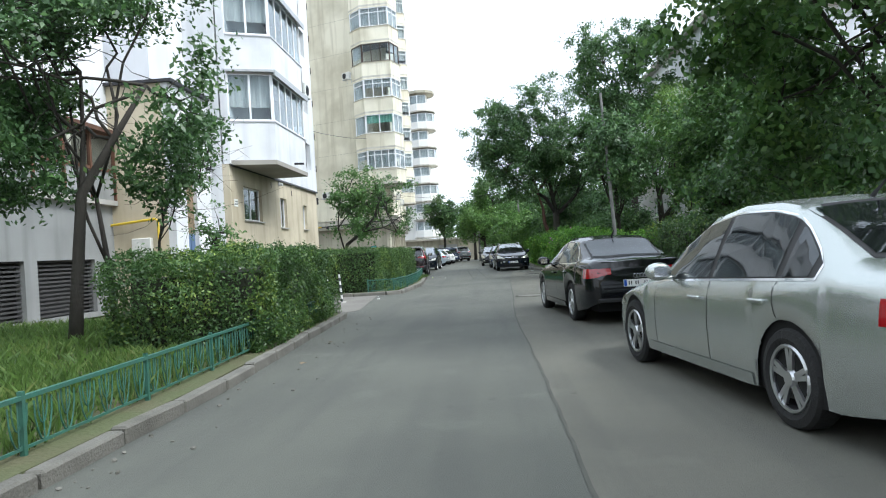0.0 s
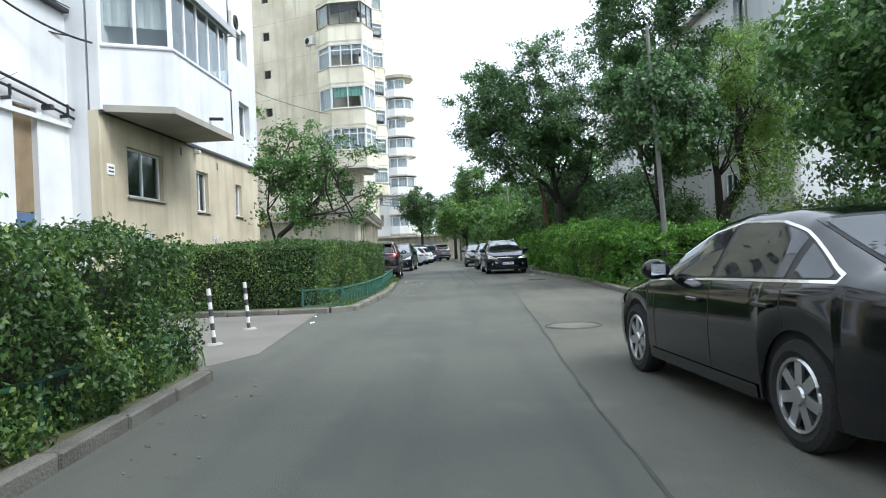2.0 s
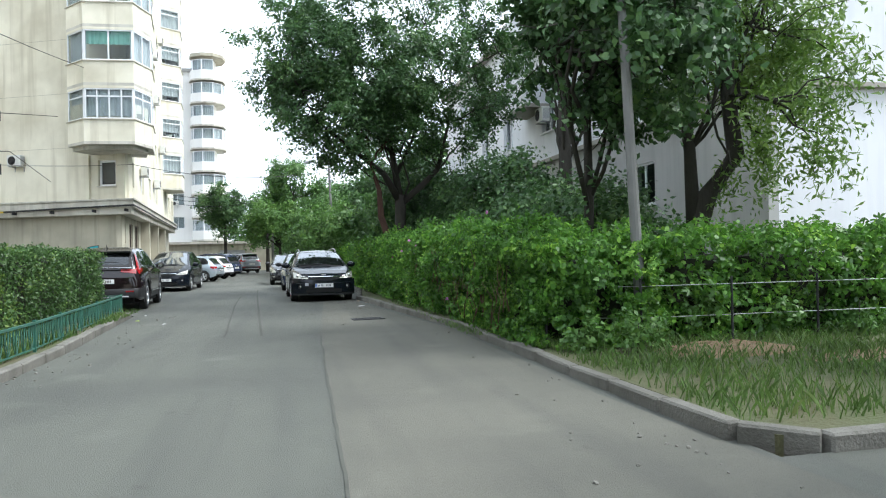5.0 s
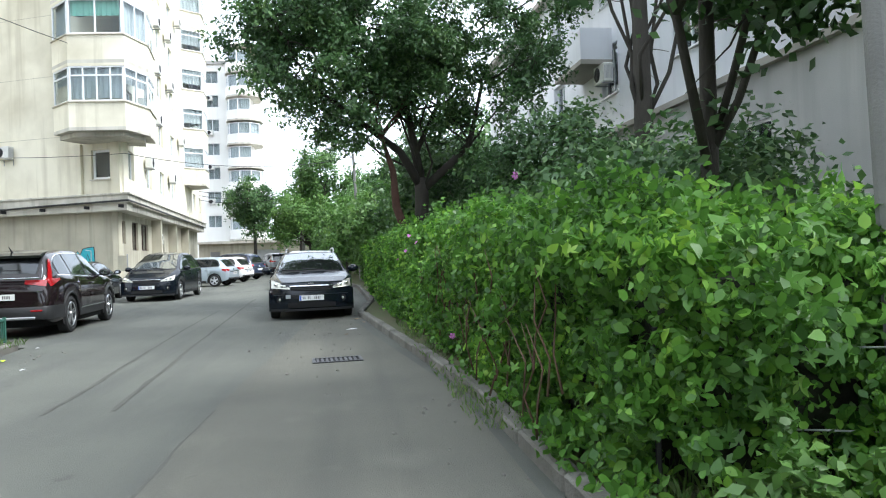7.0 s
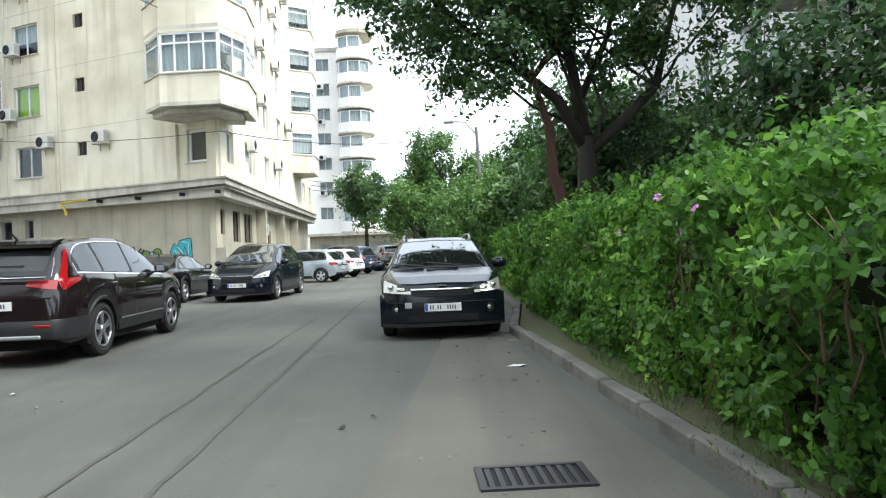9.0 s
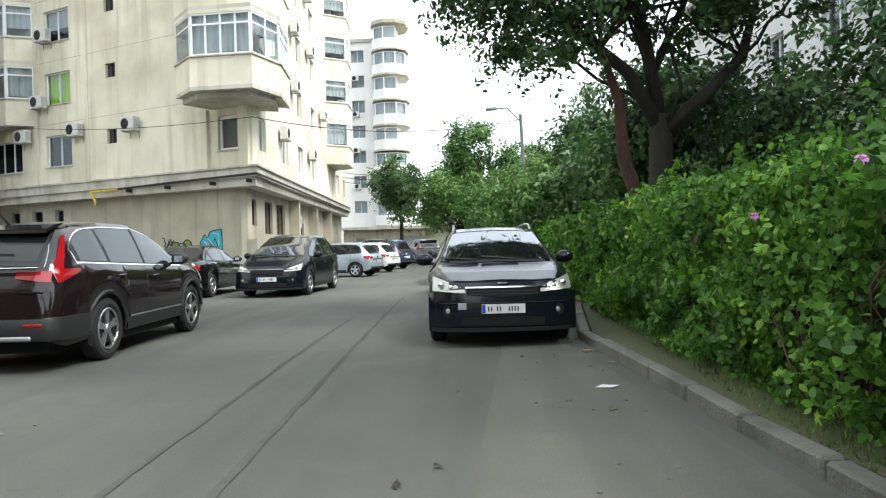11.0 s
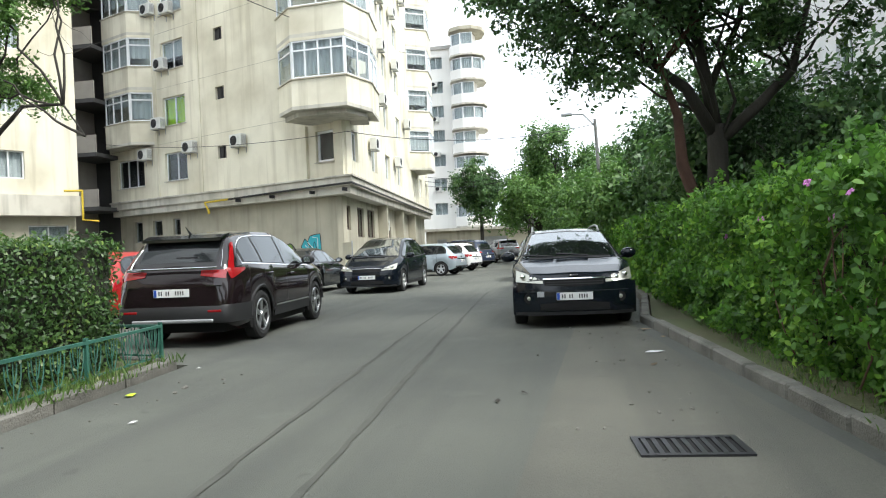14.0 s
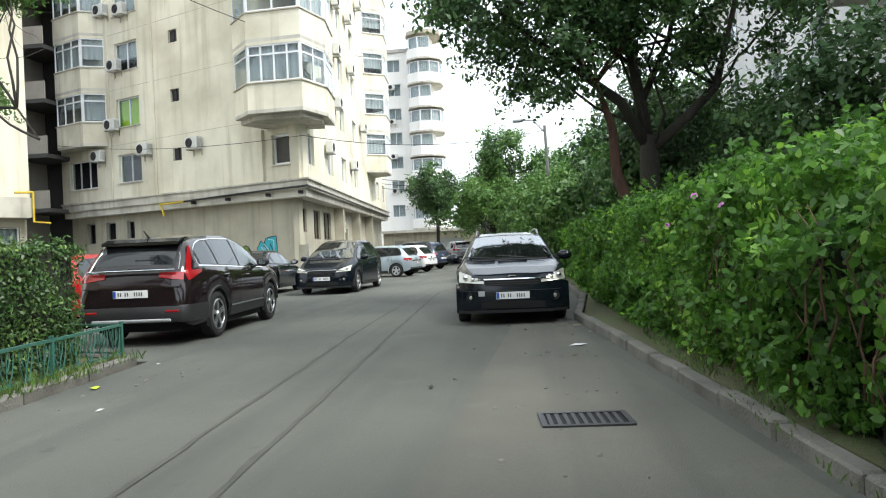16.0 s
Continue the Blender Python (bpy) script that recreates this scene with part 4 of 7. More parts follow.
for a in (19.0,):
    for f in range(NF - 1):
        pl = [ml @ Vector((s, y, 0)) for s, y in ((a, 0.25), (a + 0.8, -1.1), (a + 3.2, -1.1), (a + 4.2, 0.25))]
        bay([(p.x, p.y) for p in pl], 6.6 + FLOOR * f, tower, 3, 2, CURTAIN)


def air_conditioner():
    """Outdoor unit on brackets; local y goes into the wall."""
    ob = thing("air_conditioner", "off-white outdoor air conditioner unit on wall brackets", "air conditioner", "air conditioners on the facades")
    part("casing", boxes([(-0.4, -0.42, -0.28, 0.4, -0.1, 0.28)], bevel=0.02), AC_WHITE, ob)
    ring = bmesh.new()
    for r in (0.21, 0.15, 0.09):
        tube(ring, [(-0.1 + r * math.cos(k * 0.3927), -0.43, r * math.sin(k * 0.3927)) for k in range(17)], 0.012, 4, False)
    part("fan_grille", ring, DARK_METAL, ob)
    disc = bmesh.new()
    bmesh.ops.create_circle(disc, cap_ends=True, segments=20, radius=0.22)
    disc.transform(pose(-0.1, -0.424, 0, 90))
    part("fan_opening", disc, PLASTIC, ob)
    part("side_grille", boxes([(0.401, -0.38 + 0.04 * k, -0.2, 0.406, -0.36 + 0.04 * k, 0.2) for k in range(7)]), GREY_METAL, ob)
    for x in (-0.28, 0.26):
        part("bracket", boxes([(x, -0.44, -0.32, x + 0.03, 0.0, -0.28), (x, -0.03, -0.55, x + 0.03, 0.0, -0.28)]), GREY_METAL, ob)
    return ob


ac = air_conditioner()
ac.matrix_world = up @ pose(e_of(6.65), 0, 6.5)
for s, z in ((10.1, 6.6), (13.7, 6.62), (12.5, 8.05), (12.1, 10.95), (11.5, 13.6), (13.0, 13.85), (12.0, 16.5)):
    copy_thing(ac, up @ pose(e_of(s), 0, z))
for k, (s, z) in enumerate(((5.2, 6.3), (12.3, 6.3), (3.6, 8.9), (3.8, 11.5), (7.9, 9.0), (8.0, 11.8), (8.2, 14.4), (12.4, 11.9), (12.0, 14.8), (3.7, 14.4), (16.5, 9.2), (16.2, 17.0), (4.0, 17.2), (9.0, 17.1))):
    copy_thing(ac, upl @ pose(s, 0, z))
copy_thing(ac, gl @ pose(9.7, 0, 2.6))
copy_thing(ac, Matrix.Translation((-10.3, 55.7, 15.6)) @ pose(0, 0, 0, 0, 0, -40))
copy_thing(ac, wall_frame((-7.42, 25.3), (-7.42, 29.5))[0] @ pose(4.6, 0.3, 8.4))

# ---- the lower wing beside the tower ----
wing = thing("apartment_building", "cream wing of the block with shop windows below a ledge", "apartment building")
WA, WB = (-29.0, 42.6), (-20.45, 57.37)
mw, lw = wall_frame(WA, WB)
holes = [(lw - 3.4, 5.0, lw - 2.2, 6.2), (lw - 8, 5.0, lw - 6, 6.2), (lw - 3.4, 7.8, lw - 2.2, 9.0), (lw - 8, 7.8, lw - 6, 9.0), (lw - 3.4, 10.6, lw - 2.2, 11.8)]
wu = mw @ Matrix.Translation((0, 0.25, 0))
part("wall", pierced(wu, 0, lw, 4.3, 24, holes), CREAM, wing)
for h in holes:
    window(wu, *h, wing, 2, behind=CURTAIN)
part("ledge", boxes([(0, 0, 3.4, lw, 0.8, 4.3)], mw), LEDGE, wing)
wg = mw @ Matrix.Translation((0, 0.7, 0))
holes = [(lw - 2.0 - 3.2 * k, 0.6, lw + 0.4 - 3.2 * k - 0.7, 3.0) for k in range(5)]
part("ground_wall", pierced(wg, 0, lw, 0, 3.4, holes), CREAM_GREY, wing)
for h in holes:
    window(wg, *h, wing, 2, frame_mat=PVC, behind=CURTAIN, cover=0.55)
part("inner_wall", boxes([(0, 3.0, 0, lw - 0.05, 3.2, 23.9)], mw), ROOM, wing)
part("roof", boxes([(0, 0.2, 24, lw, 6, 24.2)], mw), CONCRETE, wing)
# open stairwell between the two; its darkness is painted near-black on landings and back
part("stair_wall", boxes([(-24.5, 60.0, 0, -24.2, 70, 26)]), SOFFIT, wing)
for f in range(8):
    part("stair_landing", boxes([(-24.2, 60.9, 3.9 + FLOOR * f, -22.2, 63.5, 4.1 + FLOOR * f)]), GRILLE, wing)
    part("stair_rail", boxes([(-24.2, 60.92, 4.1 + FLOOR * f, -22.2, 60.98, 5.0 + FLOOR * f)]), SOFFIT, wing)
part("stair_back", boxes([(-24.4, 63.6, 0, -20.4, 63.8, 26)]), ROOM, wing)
gas3 = thing("gas_pipe", "yellow gas pipe at the corner of the wing", "gas pipe")
bm = bmesh.new()
tube(bm, [(-20.35, 57.3, 4.55), (-20.35, 57.3, 3.2), (-20.0, 57.9, 3.15)], 0.05)
tube(bm, [(-20.75, 56.65, 4.5), (-20.35, 57.3, 4.53)], 0.05)
part("pipe", bm, GAS_YELLOW, gas3)

# ---- the far tower and the low wall at the lane's end ----
far = thing("apartment_building", "far tower, paled by painted glare, with a stack of rounded balconies", "apartment building")
mf, lf = wall_frame((-24, 108), (-10.6, 108))
holes = [(a, 5 + 2.8 * f, a + 1.5, 6.4 + 2.8 * f) for a in (3, 7, 10.5) for f in range(7)]
part("front_wall", pierced(mf, 0, lf, 0, 24, holes), PALE_CREAM, far)
for h in holes:
    window(mf, *h, far, 2, behind=CURTAIN, cover=1.0)
mf2, lf2 = wall_frame((-10.6, 108), (-10.0, 124))
holes = [(a, 5 + 2.8 * f, a + 1.5, 6.4 + 2.8 * f) for a in (3, 7, 11) for f in range(7)]
part("side_wall", pierced(mf2, 0, lf2, 0, 24, holes), PALE_CREAM, far)
for h in holes:
    window(mf2, *h, far, 2, behind=CURTAIN, cover=0.8)
part("inner_wall", boxes([(-23, 109.5, 0, -12, 123, 23.9)]), ROOM, far)
part("roof", boxes([(-24.2, 107.8, 24, -10.0, 124, 24.4)]), CONCRETE, far)
RND = [(-11.2, 108), (-10.8, 106.6), (-9.6, 105.9), (-8.2, 106.0), (-7.2, 107.0), (-7.0, 108.6), (-7.6, 110.5), (-9.9, 111.5)]
for f in range(8):
    z = 3.4 + 2.75 * f
    slab = part("balcony", prism(RND, z, z + 0.18), LEDGE, far)
    part("parapet", prism([(x * 0.985 - 0.14, y) for x, y in RND], z + 0.18, z + 1.2), PALE_CREAM, slab)
    for a, b in zip(RND[:-2], RND[1:-1]):
        mb, lb = wall_frame(a, b)
        if f % 2 == 0 or a[0] < -9:
            window(mb @ Matrix.Translation((0, 0.1, 0)), 0, z + 1.2, lb, z + 2.5, slab, 1, name="glazing", inset=0.05, behind=CURTAIN, cover=1.0)
    # pale backing in place of a dark room, to keep the painted glare
    part("bay_back", prism([(-10.9, 108), (-10, 107.4), (-8.4, 107.4), (-8.2, 109), (-9.9, 111)], z + 1.2, z + 2.75), PALE_CREAM, slab)
part("crown", prism([(x * 1.0, y) for x, y in RND], 25.5, 25.9), CREAM_GREY, far)
for f in range(4):
    copy_thing(ac, mf @ pose(11.0, 0, 8 + 4.0 * f))
low = thing("garage_row", "low beige rendered garage row with a flat roof", "garage")
mg, lg = wall_frame((-11.5, 92), (6, 92))
holes = [(1.0, 0.0, 1.9, 2.0), (5.0, 0.05, 7.4, 2.1), (10.2, 0.05, 12.4, 2.1)]
part("wall", pierced(mg, 0, lg, 0, 2.75, holes), CREAM_GREY, low)
part("roof_slab", boxes([(-0.2, -0.35, 2.75, lg + 0.2, 5, 2.98)], mg), LEDGE, low)
part("inner_wall", boxes([(0, 1.5, 0, lg, 1.6, 2.74)], mg), ROOM, low)
for h in holes:
    part("garage_door", boxes([(h[0], 0.12, 0, h[2], 0.17, h[3])], mg), GREY_METAL, low)

# ---- the pale block behind the trees ----
right_block = thing("apartment_building", "pale blue-grey rendered block behind the trees", "apartment building")
mr, lr = wall_frame((10.2, 62), (10.2, 32.0))
holes = [(lr - a, z, lr - a + 1.3, z + 1.5) for a in (4.2, 8.5, 13.3, 18.3, 22, 26.5) for z in (6.0, 8.85)] + [(lr - a, 2.6, lr - a + 1.2, 3.8) for a in (6.0, 12.5, 19)]
part("upper_wall", pierced(mr, 0, lr, 4.9, 10.9, [h for h in holes if h[1] > 5]), SHADED_WHITE, right_block)
part("ground_wall", pierced(mr @ Matrix.Translation((0, 0.1, 0)), 0, lr - 0.1, 0, 4.8, [h for h in holes if h[1] < 5]), PALE_GREY, right_block)
for h in holes:
    window(mr, *h, right_block, 2, frame_mat=PVC, sill=PVC, inset=0.14)
part("band", boxes([(0, -0.06, 4.8, lr, 0.1, 4.95)], mr), SOFFIT, right_block)
mr2, lr2 = wall_frame((10.2, 32.0), (24, 32.0))
part("end_wall", boxes([(0.252, 0, 4.9, lr2, 0.3, 10.9)], mr2), SHADED_WHITE, right_block)
part("end_ground_wall", boxes([(0.352, 0.1, 0, lr2, 0.4, 4.8)], mr2), SHADED_WHITE, right_block)
part("end_band", boxes([(0.102, -0.06, 4.8, lr2, 0.3, 4.9)], mr2), SOFFIT, right_block)
part("inner_wall", boxes([(12.0, 33, 0, 12.2, 61.5, 10.8)]), ROOM, right_block)
part("roof", boxes([(9.8, 31.6, 10.9, 24, 62, 11.1)]), SOFFIT, right_block)
for a, z in ((15, 6.9), (15, 9.75)):
    bal = part("balcony", boxes([(lr - a, -1.0, z, lr - a + 2.6, 0.0, z + 0.14)], mr), SOFFIT, right_block)
    part("parapet", boxes([(lr - a, -1.0, z + 0.14, lr - a + 2.6, -0.92, z + 1.1), (lr - a, -0.92, z + 0.14, lr - a + 0.08, 0, z + 1.1), (lr - a + 2.52, -0.92, z + 0.14, lr - a + 2.6, 0, z + 1.1)], mr), SHADED_WHITE, bal)
copy_thing(ac, mr @ pose(lr - 12.5, 0, 6.6))

# ---- unseen plain block, added behind to darken the cars' reflections ----
closing = thing("apartment_building", "unseen plain beige block added to darken reflections in the cars", "apartment building")
part("wall", boxes([(-30, -52, 0, 30, -50, 14)]), BEIGE, closing)
part("roof", boxes([(-30.2, -52.2, 14, 30.2, -49.8, 14.3)]), CONCRETE, closing)

# ---- hedges ----
def hedge(name, label, rect, z1, leaf, size, side, top, seed, mat_core=None, z0=0.09, wob=0.16, wild=0.8, aspect=0.5, sides=(1, 1, 1, 1), lump=1.5, broad=False, gaps=-1.0, fringe=0.045, shear=0.0, inset=None, dip=0.0):
    """A clipped hedge: twiggy core painted dark for its inner shade, and a coat of single leaves. side, top: leaves per
    square metre.
    """
    x0, y0, x1, y1 = rect
    rng = np.random.default_rng(seed)
    ob = thing(name, label, "hedge")
    ins = 0.1 + wob * 0.55 if inset is None else inset
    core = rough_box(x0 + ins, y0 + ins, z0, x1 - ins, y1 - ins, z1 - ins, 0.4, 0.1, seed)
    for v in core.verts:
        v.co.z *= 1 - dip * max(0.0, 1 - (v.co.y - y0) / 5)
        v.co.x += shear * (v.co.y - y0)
    part("shaded_twig_core", core, mat_core or TWIG, ob)
    pts, nor = [], []

    def face(n, a, b, normal):
        n = int(n)
        if n < 1:
            return
        u = rng.uniform(0, 1, (n, 3))
        p = a + (b - a) * u
        pts.append(p)
        nor.append(np.tile(normal, (n, 1)))

    A = np.array
    h, lx, ly = z1 - z0, x1 - x0, y1 - y0
    if sides[0]:
        face(lx * h * side, A([x0, y0, z0]), A([x1, y0, z1]), A([0, -1, 0.25]))
    if sides[1]:
        face(ly * h * side, A([x1, y0, z0]), A([x1, y1, z1]), A([1, 0, 0.25]))
    if sides[2]:
        face(lx * h * side * 0.3, A([x0, y1, z0]), A([x1, y1, z1]), A([0, 1, 0.25]))
    if sides[3]:
        face(ly * h * side, A([x0, y0, z0]), A([x0, y1, z1]), A([-1, 0, 0.25]))
    face(lx * ly * top, A([x0, y0, z1]), A([x1, y1, z1]), A([0, 0, 1.0]))
    p, q = np.concatenate(pts), np.concatenate(nor)
    off = np.array([noise.noise(Vector(c) * lump + Vector((seed, 3, 1))) for c in p])
    fine = rng.normal(0, fringe, len(p))
    p = p + q * (off * wob + fine)[:, None]
    p[:, 2] *= 1 - dip * np.clip(1 - (p[:, 1] - y0) / 5, 0, 1)
    p[:, 0] += shear * (p[:, 1] - y0)
    hole = np.array([noise.noise(Vector(c) * 4.2 + Vector((0, seed, 5))) for c in p])
    keep = (p[:, 2] > z0) & (hole > gaps)
    part("leaves", leaf_cloud(p[keep], q[keep], size, seed, aspect, wild, broad=broad), leaf, ob)
    if broad and size < 0.1:
        few = np.flatnonzero(keep)[::16]
        part("fingered_leaves", leaf_cloud(p[few] + q[few] * 0.05, q[few], size * 1.4, seed + 50, 0.95, 0.6, 0.5, fingers=True), leaf, ob)
    return ob


hedge("hedge", "dense clipped privet hedge with small dusty leaves behind a low fence", (-5.4, 10.1, -3.2, 16.05), 1.42, HEDGE, 0.055, 2500, 1400, 11, wob=0.3, gaps=-0.5, shear=-0.06)
hedge("hedge", "clipped green hedge with a flat bright top beside the paving", (-8.0, 24.0, -3.88, 36.2), 1.47, HEDGE, 0.06, 1700, 1100, 12, sides=(1, 1, 1, 0), inset=0.07)
hedge("hedge", "tall overgrown creeper hedge with large fresh leaves along the kerb", (3.45, 27.3, 4.95, 41.6), 1.7, CREEPER, 0.07, 2900, 1700, 13, wob=0.38, aspect=0.66, wild=1.15, lump=2.3, broad=True, gaps=-0.13, fringe=0.1, shear=-0.03, dip=0.17)
hedge("hedge", "dark overgrown hedge along the kerb behind a parked car", (3.0, 41.0, 4.6, 56.0), 1.7, CREEPER, 0.11, 600, 450, 14, wob=0.4, aspect=0.7, broad=True, sides=(1, 0, 1, 1))
hedge("hedge", "dense green hedge across the back of the grass verge", (5.0, 27.4, 13.5, 28.9), 1.45, CREEPER, 0.085, 1100, 800, 15, wob=0.3, sides=(1, 0, 1, 0), broad=True, aspect=0.66, wild=1.1, gaps=-0.28, fringe=0.08)
hedge("hedge", "clipped hedge beside the parked cars", (4.2, -3.0, 5.6, 19.9), 1.65, HEDGE, 0.075, 700, 400, 16, wob=0.2, sides=(1, 0, 1, 1))
hedge("hedge", "low clipped hedge near the lane's end", (2.9, 57.0, 4.4, 78.0), 1.5, HEDGE, 0.14, 220, 200, 17, wob=0.3, aspect=0.6)


# dry stems that show between the creeper's leaves
stem_rng = random.Random(17)
for k in range(46):
    y, z, far_side = stem_rng.uniform(28.0, 36.0), stem_rng.uniform(0.15, 0.8), stem_rng.random()
    bm = bmesh.new()
    x = 3.12 + stem_rng.uniform(-0.06, 0.08)
    pts = [(x + stem_rng.uniform(-0.05, 0.05), y + stem_rng.uniform(-0.16, 0.16) * q, z + 0.22 * q) for q in range(4)]
    tube(bm, pts, [0.009, 0.007, 0.006, 0.003], 5)
    tagged(part("dry_stem", bm, STEM, None, smooth=True), "dry brown creeper stem among the hedge leaves", "stem", "dry stems in the creeper hedge")


# ---- trees and shrubs ----
def branch(bm, a, b, r0, r1, rng, bend=0.12, n=6):
    a, b = Vector(a), Vector(b)
    ln = (b - a).length
    pts = [a.lerp(b, i / n) + (Vector((rng.uniform(-1, 1), rng.uniform(-1, 1), rng.uniform(-1, 1))) * ln * bend * math.sin(math.pi * i / n)) for i in range(n + 1)]
    tube(bm, pts, [r0 + (r1 - r0) * i / n for i in range(n + 1)], 7)
    return pts


def tree(name, label, trunks, centre, radii, leaf, count, size, seed, limbs=9, clumps=70, spread=0.45, hollow=0.35, cut=-0.15, aspect=0.5, droop=0.0, bark=None, category="tree", twigs=0, limb_r=0.042, twig_r=0.012):
    """Tapered trunks given as lines of (x, y, z, radius), limbs to the crown, and leaves in clumps with gaps between them."""
    rng, nrng = random.Random(seed), np.random.default_rng(seed)
    ob = thing(name, label, category)
    bm = bmesh.new()
    for line in trunks:
        tube(bm, [p[:3] for p in line], [p[3] for p in line], 9)
    forks = [Vector(line[-1][:3]) for line in trunks] + [Vector(line[-2][:3]) for line in trunks if len(line) > 2]
    c, r = Vector(centre), Vector(radii)
    hubs = []
    guard = 0
    while len(hubs) < clumps and guard < clumps * 40:
        guard += 1
        d = Vector((rng.gauss(0, 1), rng.gauss(0, 1), rng.gauss(0, 1))).normalized()
        k = hollow + (1 - hollow) * rng.random() ** 0.6
        p = c + Vector((d.x * r.x, d.y * r.y, d.z * r.z)) * k * (1 + 0.25 * noise.noise(d * 1.7 + Vector((seed, 0, 0))))
        if noise.noise(p * 0.55 + Vector((0, seed, 0))) > cut:
            hubs.append(p)
    # no clump hangs alone in the air
    close = [h for h in hubs if sum((h - o).length < 1.15 for o in hubs) >= 4]
    if len(close) > 0.6 * len(hubs):
        hubs = close
    ends = []
    for i in range(limbs):
        hub = hubs[i * len(hubs) // limbs]
        start = rng.choice(forks)
        ends += branch(bm, start, start.lerp(hub, 0.9), limb_r, 0.018, rng, 0.055)[2:]
    for i in range(min(len(hubs), limbs * 5)):
        hub = hubs[-1 - i]
        near = min(ends, key=lambda e: (e - hub).length)
        branch(bm, near, hub, min(0.02, limb_r * 0.6), 0.004, rng, 0.1, 4)
    for i in range(twigs):
        near = rng.choice(ends)
        tip = near + Vector((rng.gauss(0, 1), rng.gauss(0, 1), rng.gauss(0, 0.7))) * 0.6
        branch(bm, near, tip, twig_r, twig_r * 0.35, rng, 0.15, 3)
    part("trunk", bm, bark or BARK, ob, smooth=True)
    per = nrng.integers(0, len(hubs), count)
    hub = np.array([tuple(h) for h in hubs])[per]
    # leaves sit along a few sprays that fan out from each clump
    fan = 8
    ways = nrng.normal(0, 1, (len(hubs), fan, 3)) * np.array([1, 1, 0.7]) - np.array([0, 0, 0.15])
    ways *= (nrng.uniform(0.5, 1.25, (len(hubs), fan, 1)) * 2.1 * spread) / (np.linalg.norm(ways, axis=2, keepdims=True) + 1e-9)
    along_way = nrng.uniform(0, 1, (count, 1)) ** 0.8
    p = hub + ways[per, nrng.integers(0, fan, count)] * along_way + nrng.normal(0, 0.2 * spread + 0.25 * size, (count, 3))
    p[:, 2] -= 0.35 * spread * along_way[:, 0] ** 2
    if droop:
        p[:, 2] -= np.abs(nrng.normal(0, droop, count))
    q = (p - np.array(c)) / np.array(r)
    q[:, 2] += 0.6
    part("crown", leaf_cloud(p, q, size, seed, aspect, 0.9, droop * 2), leaf, ob)
    return ob


tree("tree", "young leaning tree with thin trunk and sparse leaves on lawn", [[(-6.96, 11.93, 0.05, 0.12), (-6.9, 12.0, 1.2, 0.1), (-6.75, 12.0, 2.6, 0.085), (-6.2, 12.1, 3.5, 0.06), (-5.7, 12.3, 4.4, 0.035)], [(-6.75, 12.0, 2.5, 0.06), (-6.9, 12.4, 3.6, 0.04), (-7.0, 12.6, 4.8, 0.025)], [(-6.6, 12.6, 0.05, 0.06), (-6.75, 12.7, 1.4, 0.05), (-6.9, 12.7, 2.6, 0.035)]], (-6.8, 12.3, 4.7), (2.6, 2.3, 2.3), TREE_DARK, 24000, 0.115, 21, 14, 120, 0.27, 0.2, -0.05, twigs=60, limb_r=0.03)
tree("tree", "half-bare small tree with dry twigs and sparse leaves", [[(-6.3, 13.4, 0.05, 0.035), (-6.2, 13.5, 1.8, 0.026), (-6.0, 13.8, 3.2, 0.016)]], (-5.75, 13.8, 3.5), (1.0, 1.0, 0.95), TREE_MID, 1800, 0.08, 22, 9, 34, 0.15, 0.2, -0.4, twigs=110, limb_r=0.01, twig_r=0.005)
tree("shrub", "leggy shrub with bright leaves rising above the hedge", [[(-6.1, 15.85, 0.05, 0.03), (-6.1, 15.85, 1.2, 0.025), (-6.05, 15.8, 2.0, 0.015)]], (-6.1, 15.8, 1.9), (0.55, 0.5, 0.75), TREE_MID, 900, 0.09, 23, 6, 24, 0.14, 0.2, -0.3, category="shrub", limb_r=0.02)
tree("tree", "small spreading fruit tree leaning over the hedge", [[(-5.6, 26.2, 0.05, 0.1), (-5.5, 26.2, 0.9, 0.085), (-5.25, 26.2, 1.75, 0.07), (-4.6, 26.2, 2.25, 0.055), (-4.15, 26.25, 2.75, 0.045), (-3.95, 26.3, 3.6, 0.025)], [(-4.6, 26.2, 2.2, 0.035), (-3.9, 26.3, 2.3, 0.025), (-3.4, 26.3, 2.1, 0.015)], [(-5.35, 26.2, 1.5, 0.035), (-5.6, 26.4, 2.4, 0.025), (-5.5, 26.4, 3.3, 0.015)]], (-4.5, 26.3, 3.15), (1.75, 1.3, 1.5), TREE_MID, 8200, 0.105, 24, 16, 74, 0.2, 0.1, 0.02, twigs=70, limb_r=0.022, twig_r=0.007)
tree("tree", "leafy tree with dry lower branches beside the parking area", [[(-15.2, 46.3, 0.0, 0.2), (-15.1, 46.3, 2.6, 0.17), (-14.8, 46.2, 5.4, 0.13), (-14.5, 46.0, 7.8, 0.08)], [(-14.9, 46.2, 4.6, 0.08), (-13.3, 45.8, 5.6, 0.05), (-11.9, 45.6, 5.5, 0.03), (-11.2, 45.5, 4.6, 0.014)]], (-13.4, 46.0, 8.6), (2.8, 2.9, 3.0), TREE_BRIGHT, 26000, 0.14, 25, 12, 100, 0.34, 0.2, -0.1, twigs=60, twig_r=0.009, limb_r=0.04)
# the big round tree that leans over the lane
def grown(lines, k, dx, dy, x0=4.35, y0=41.2):
    return [[(x0 + dx + (x - x0) * k, y0 + dy + (y - y0) * k, z * k, r * k) for x, y, z, r in line] for line in lines]


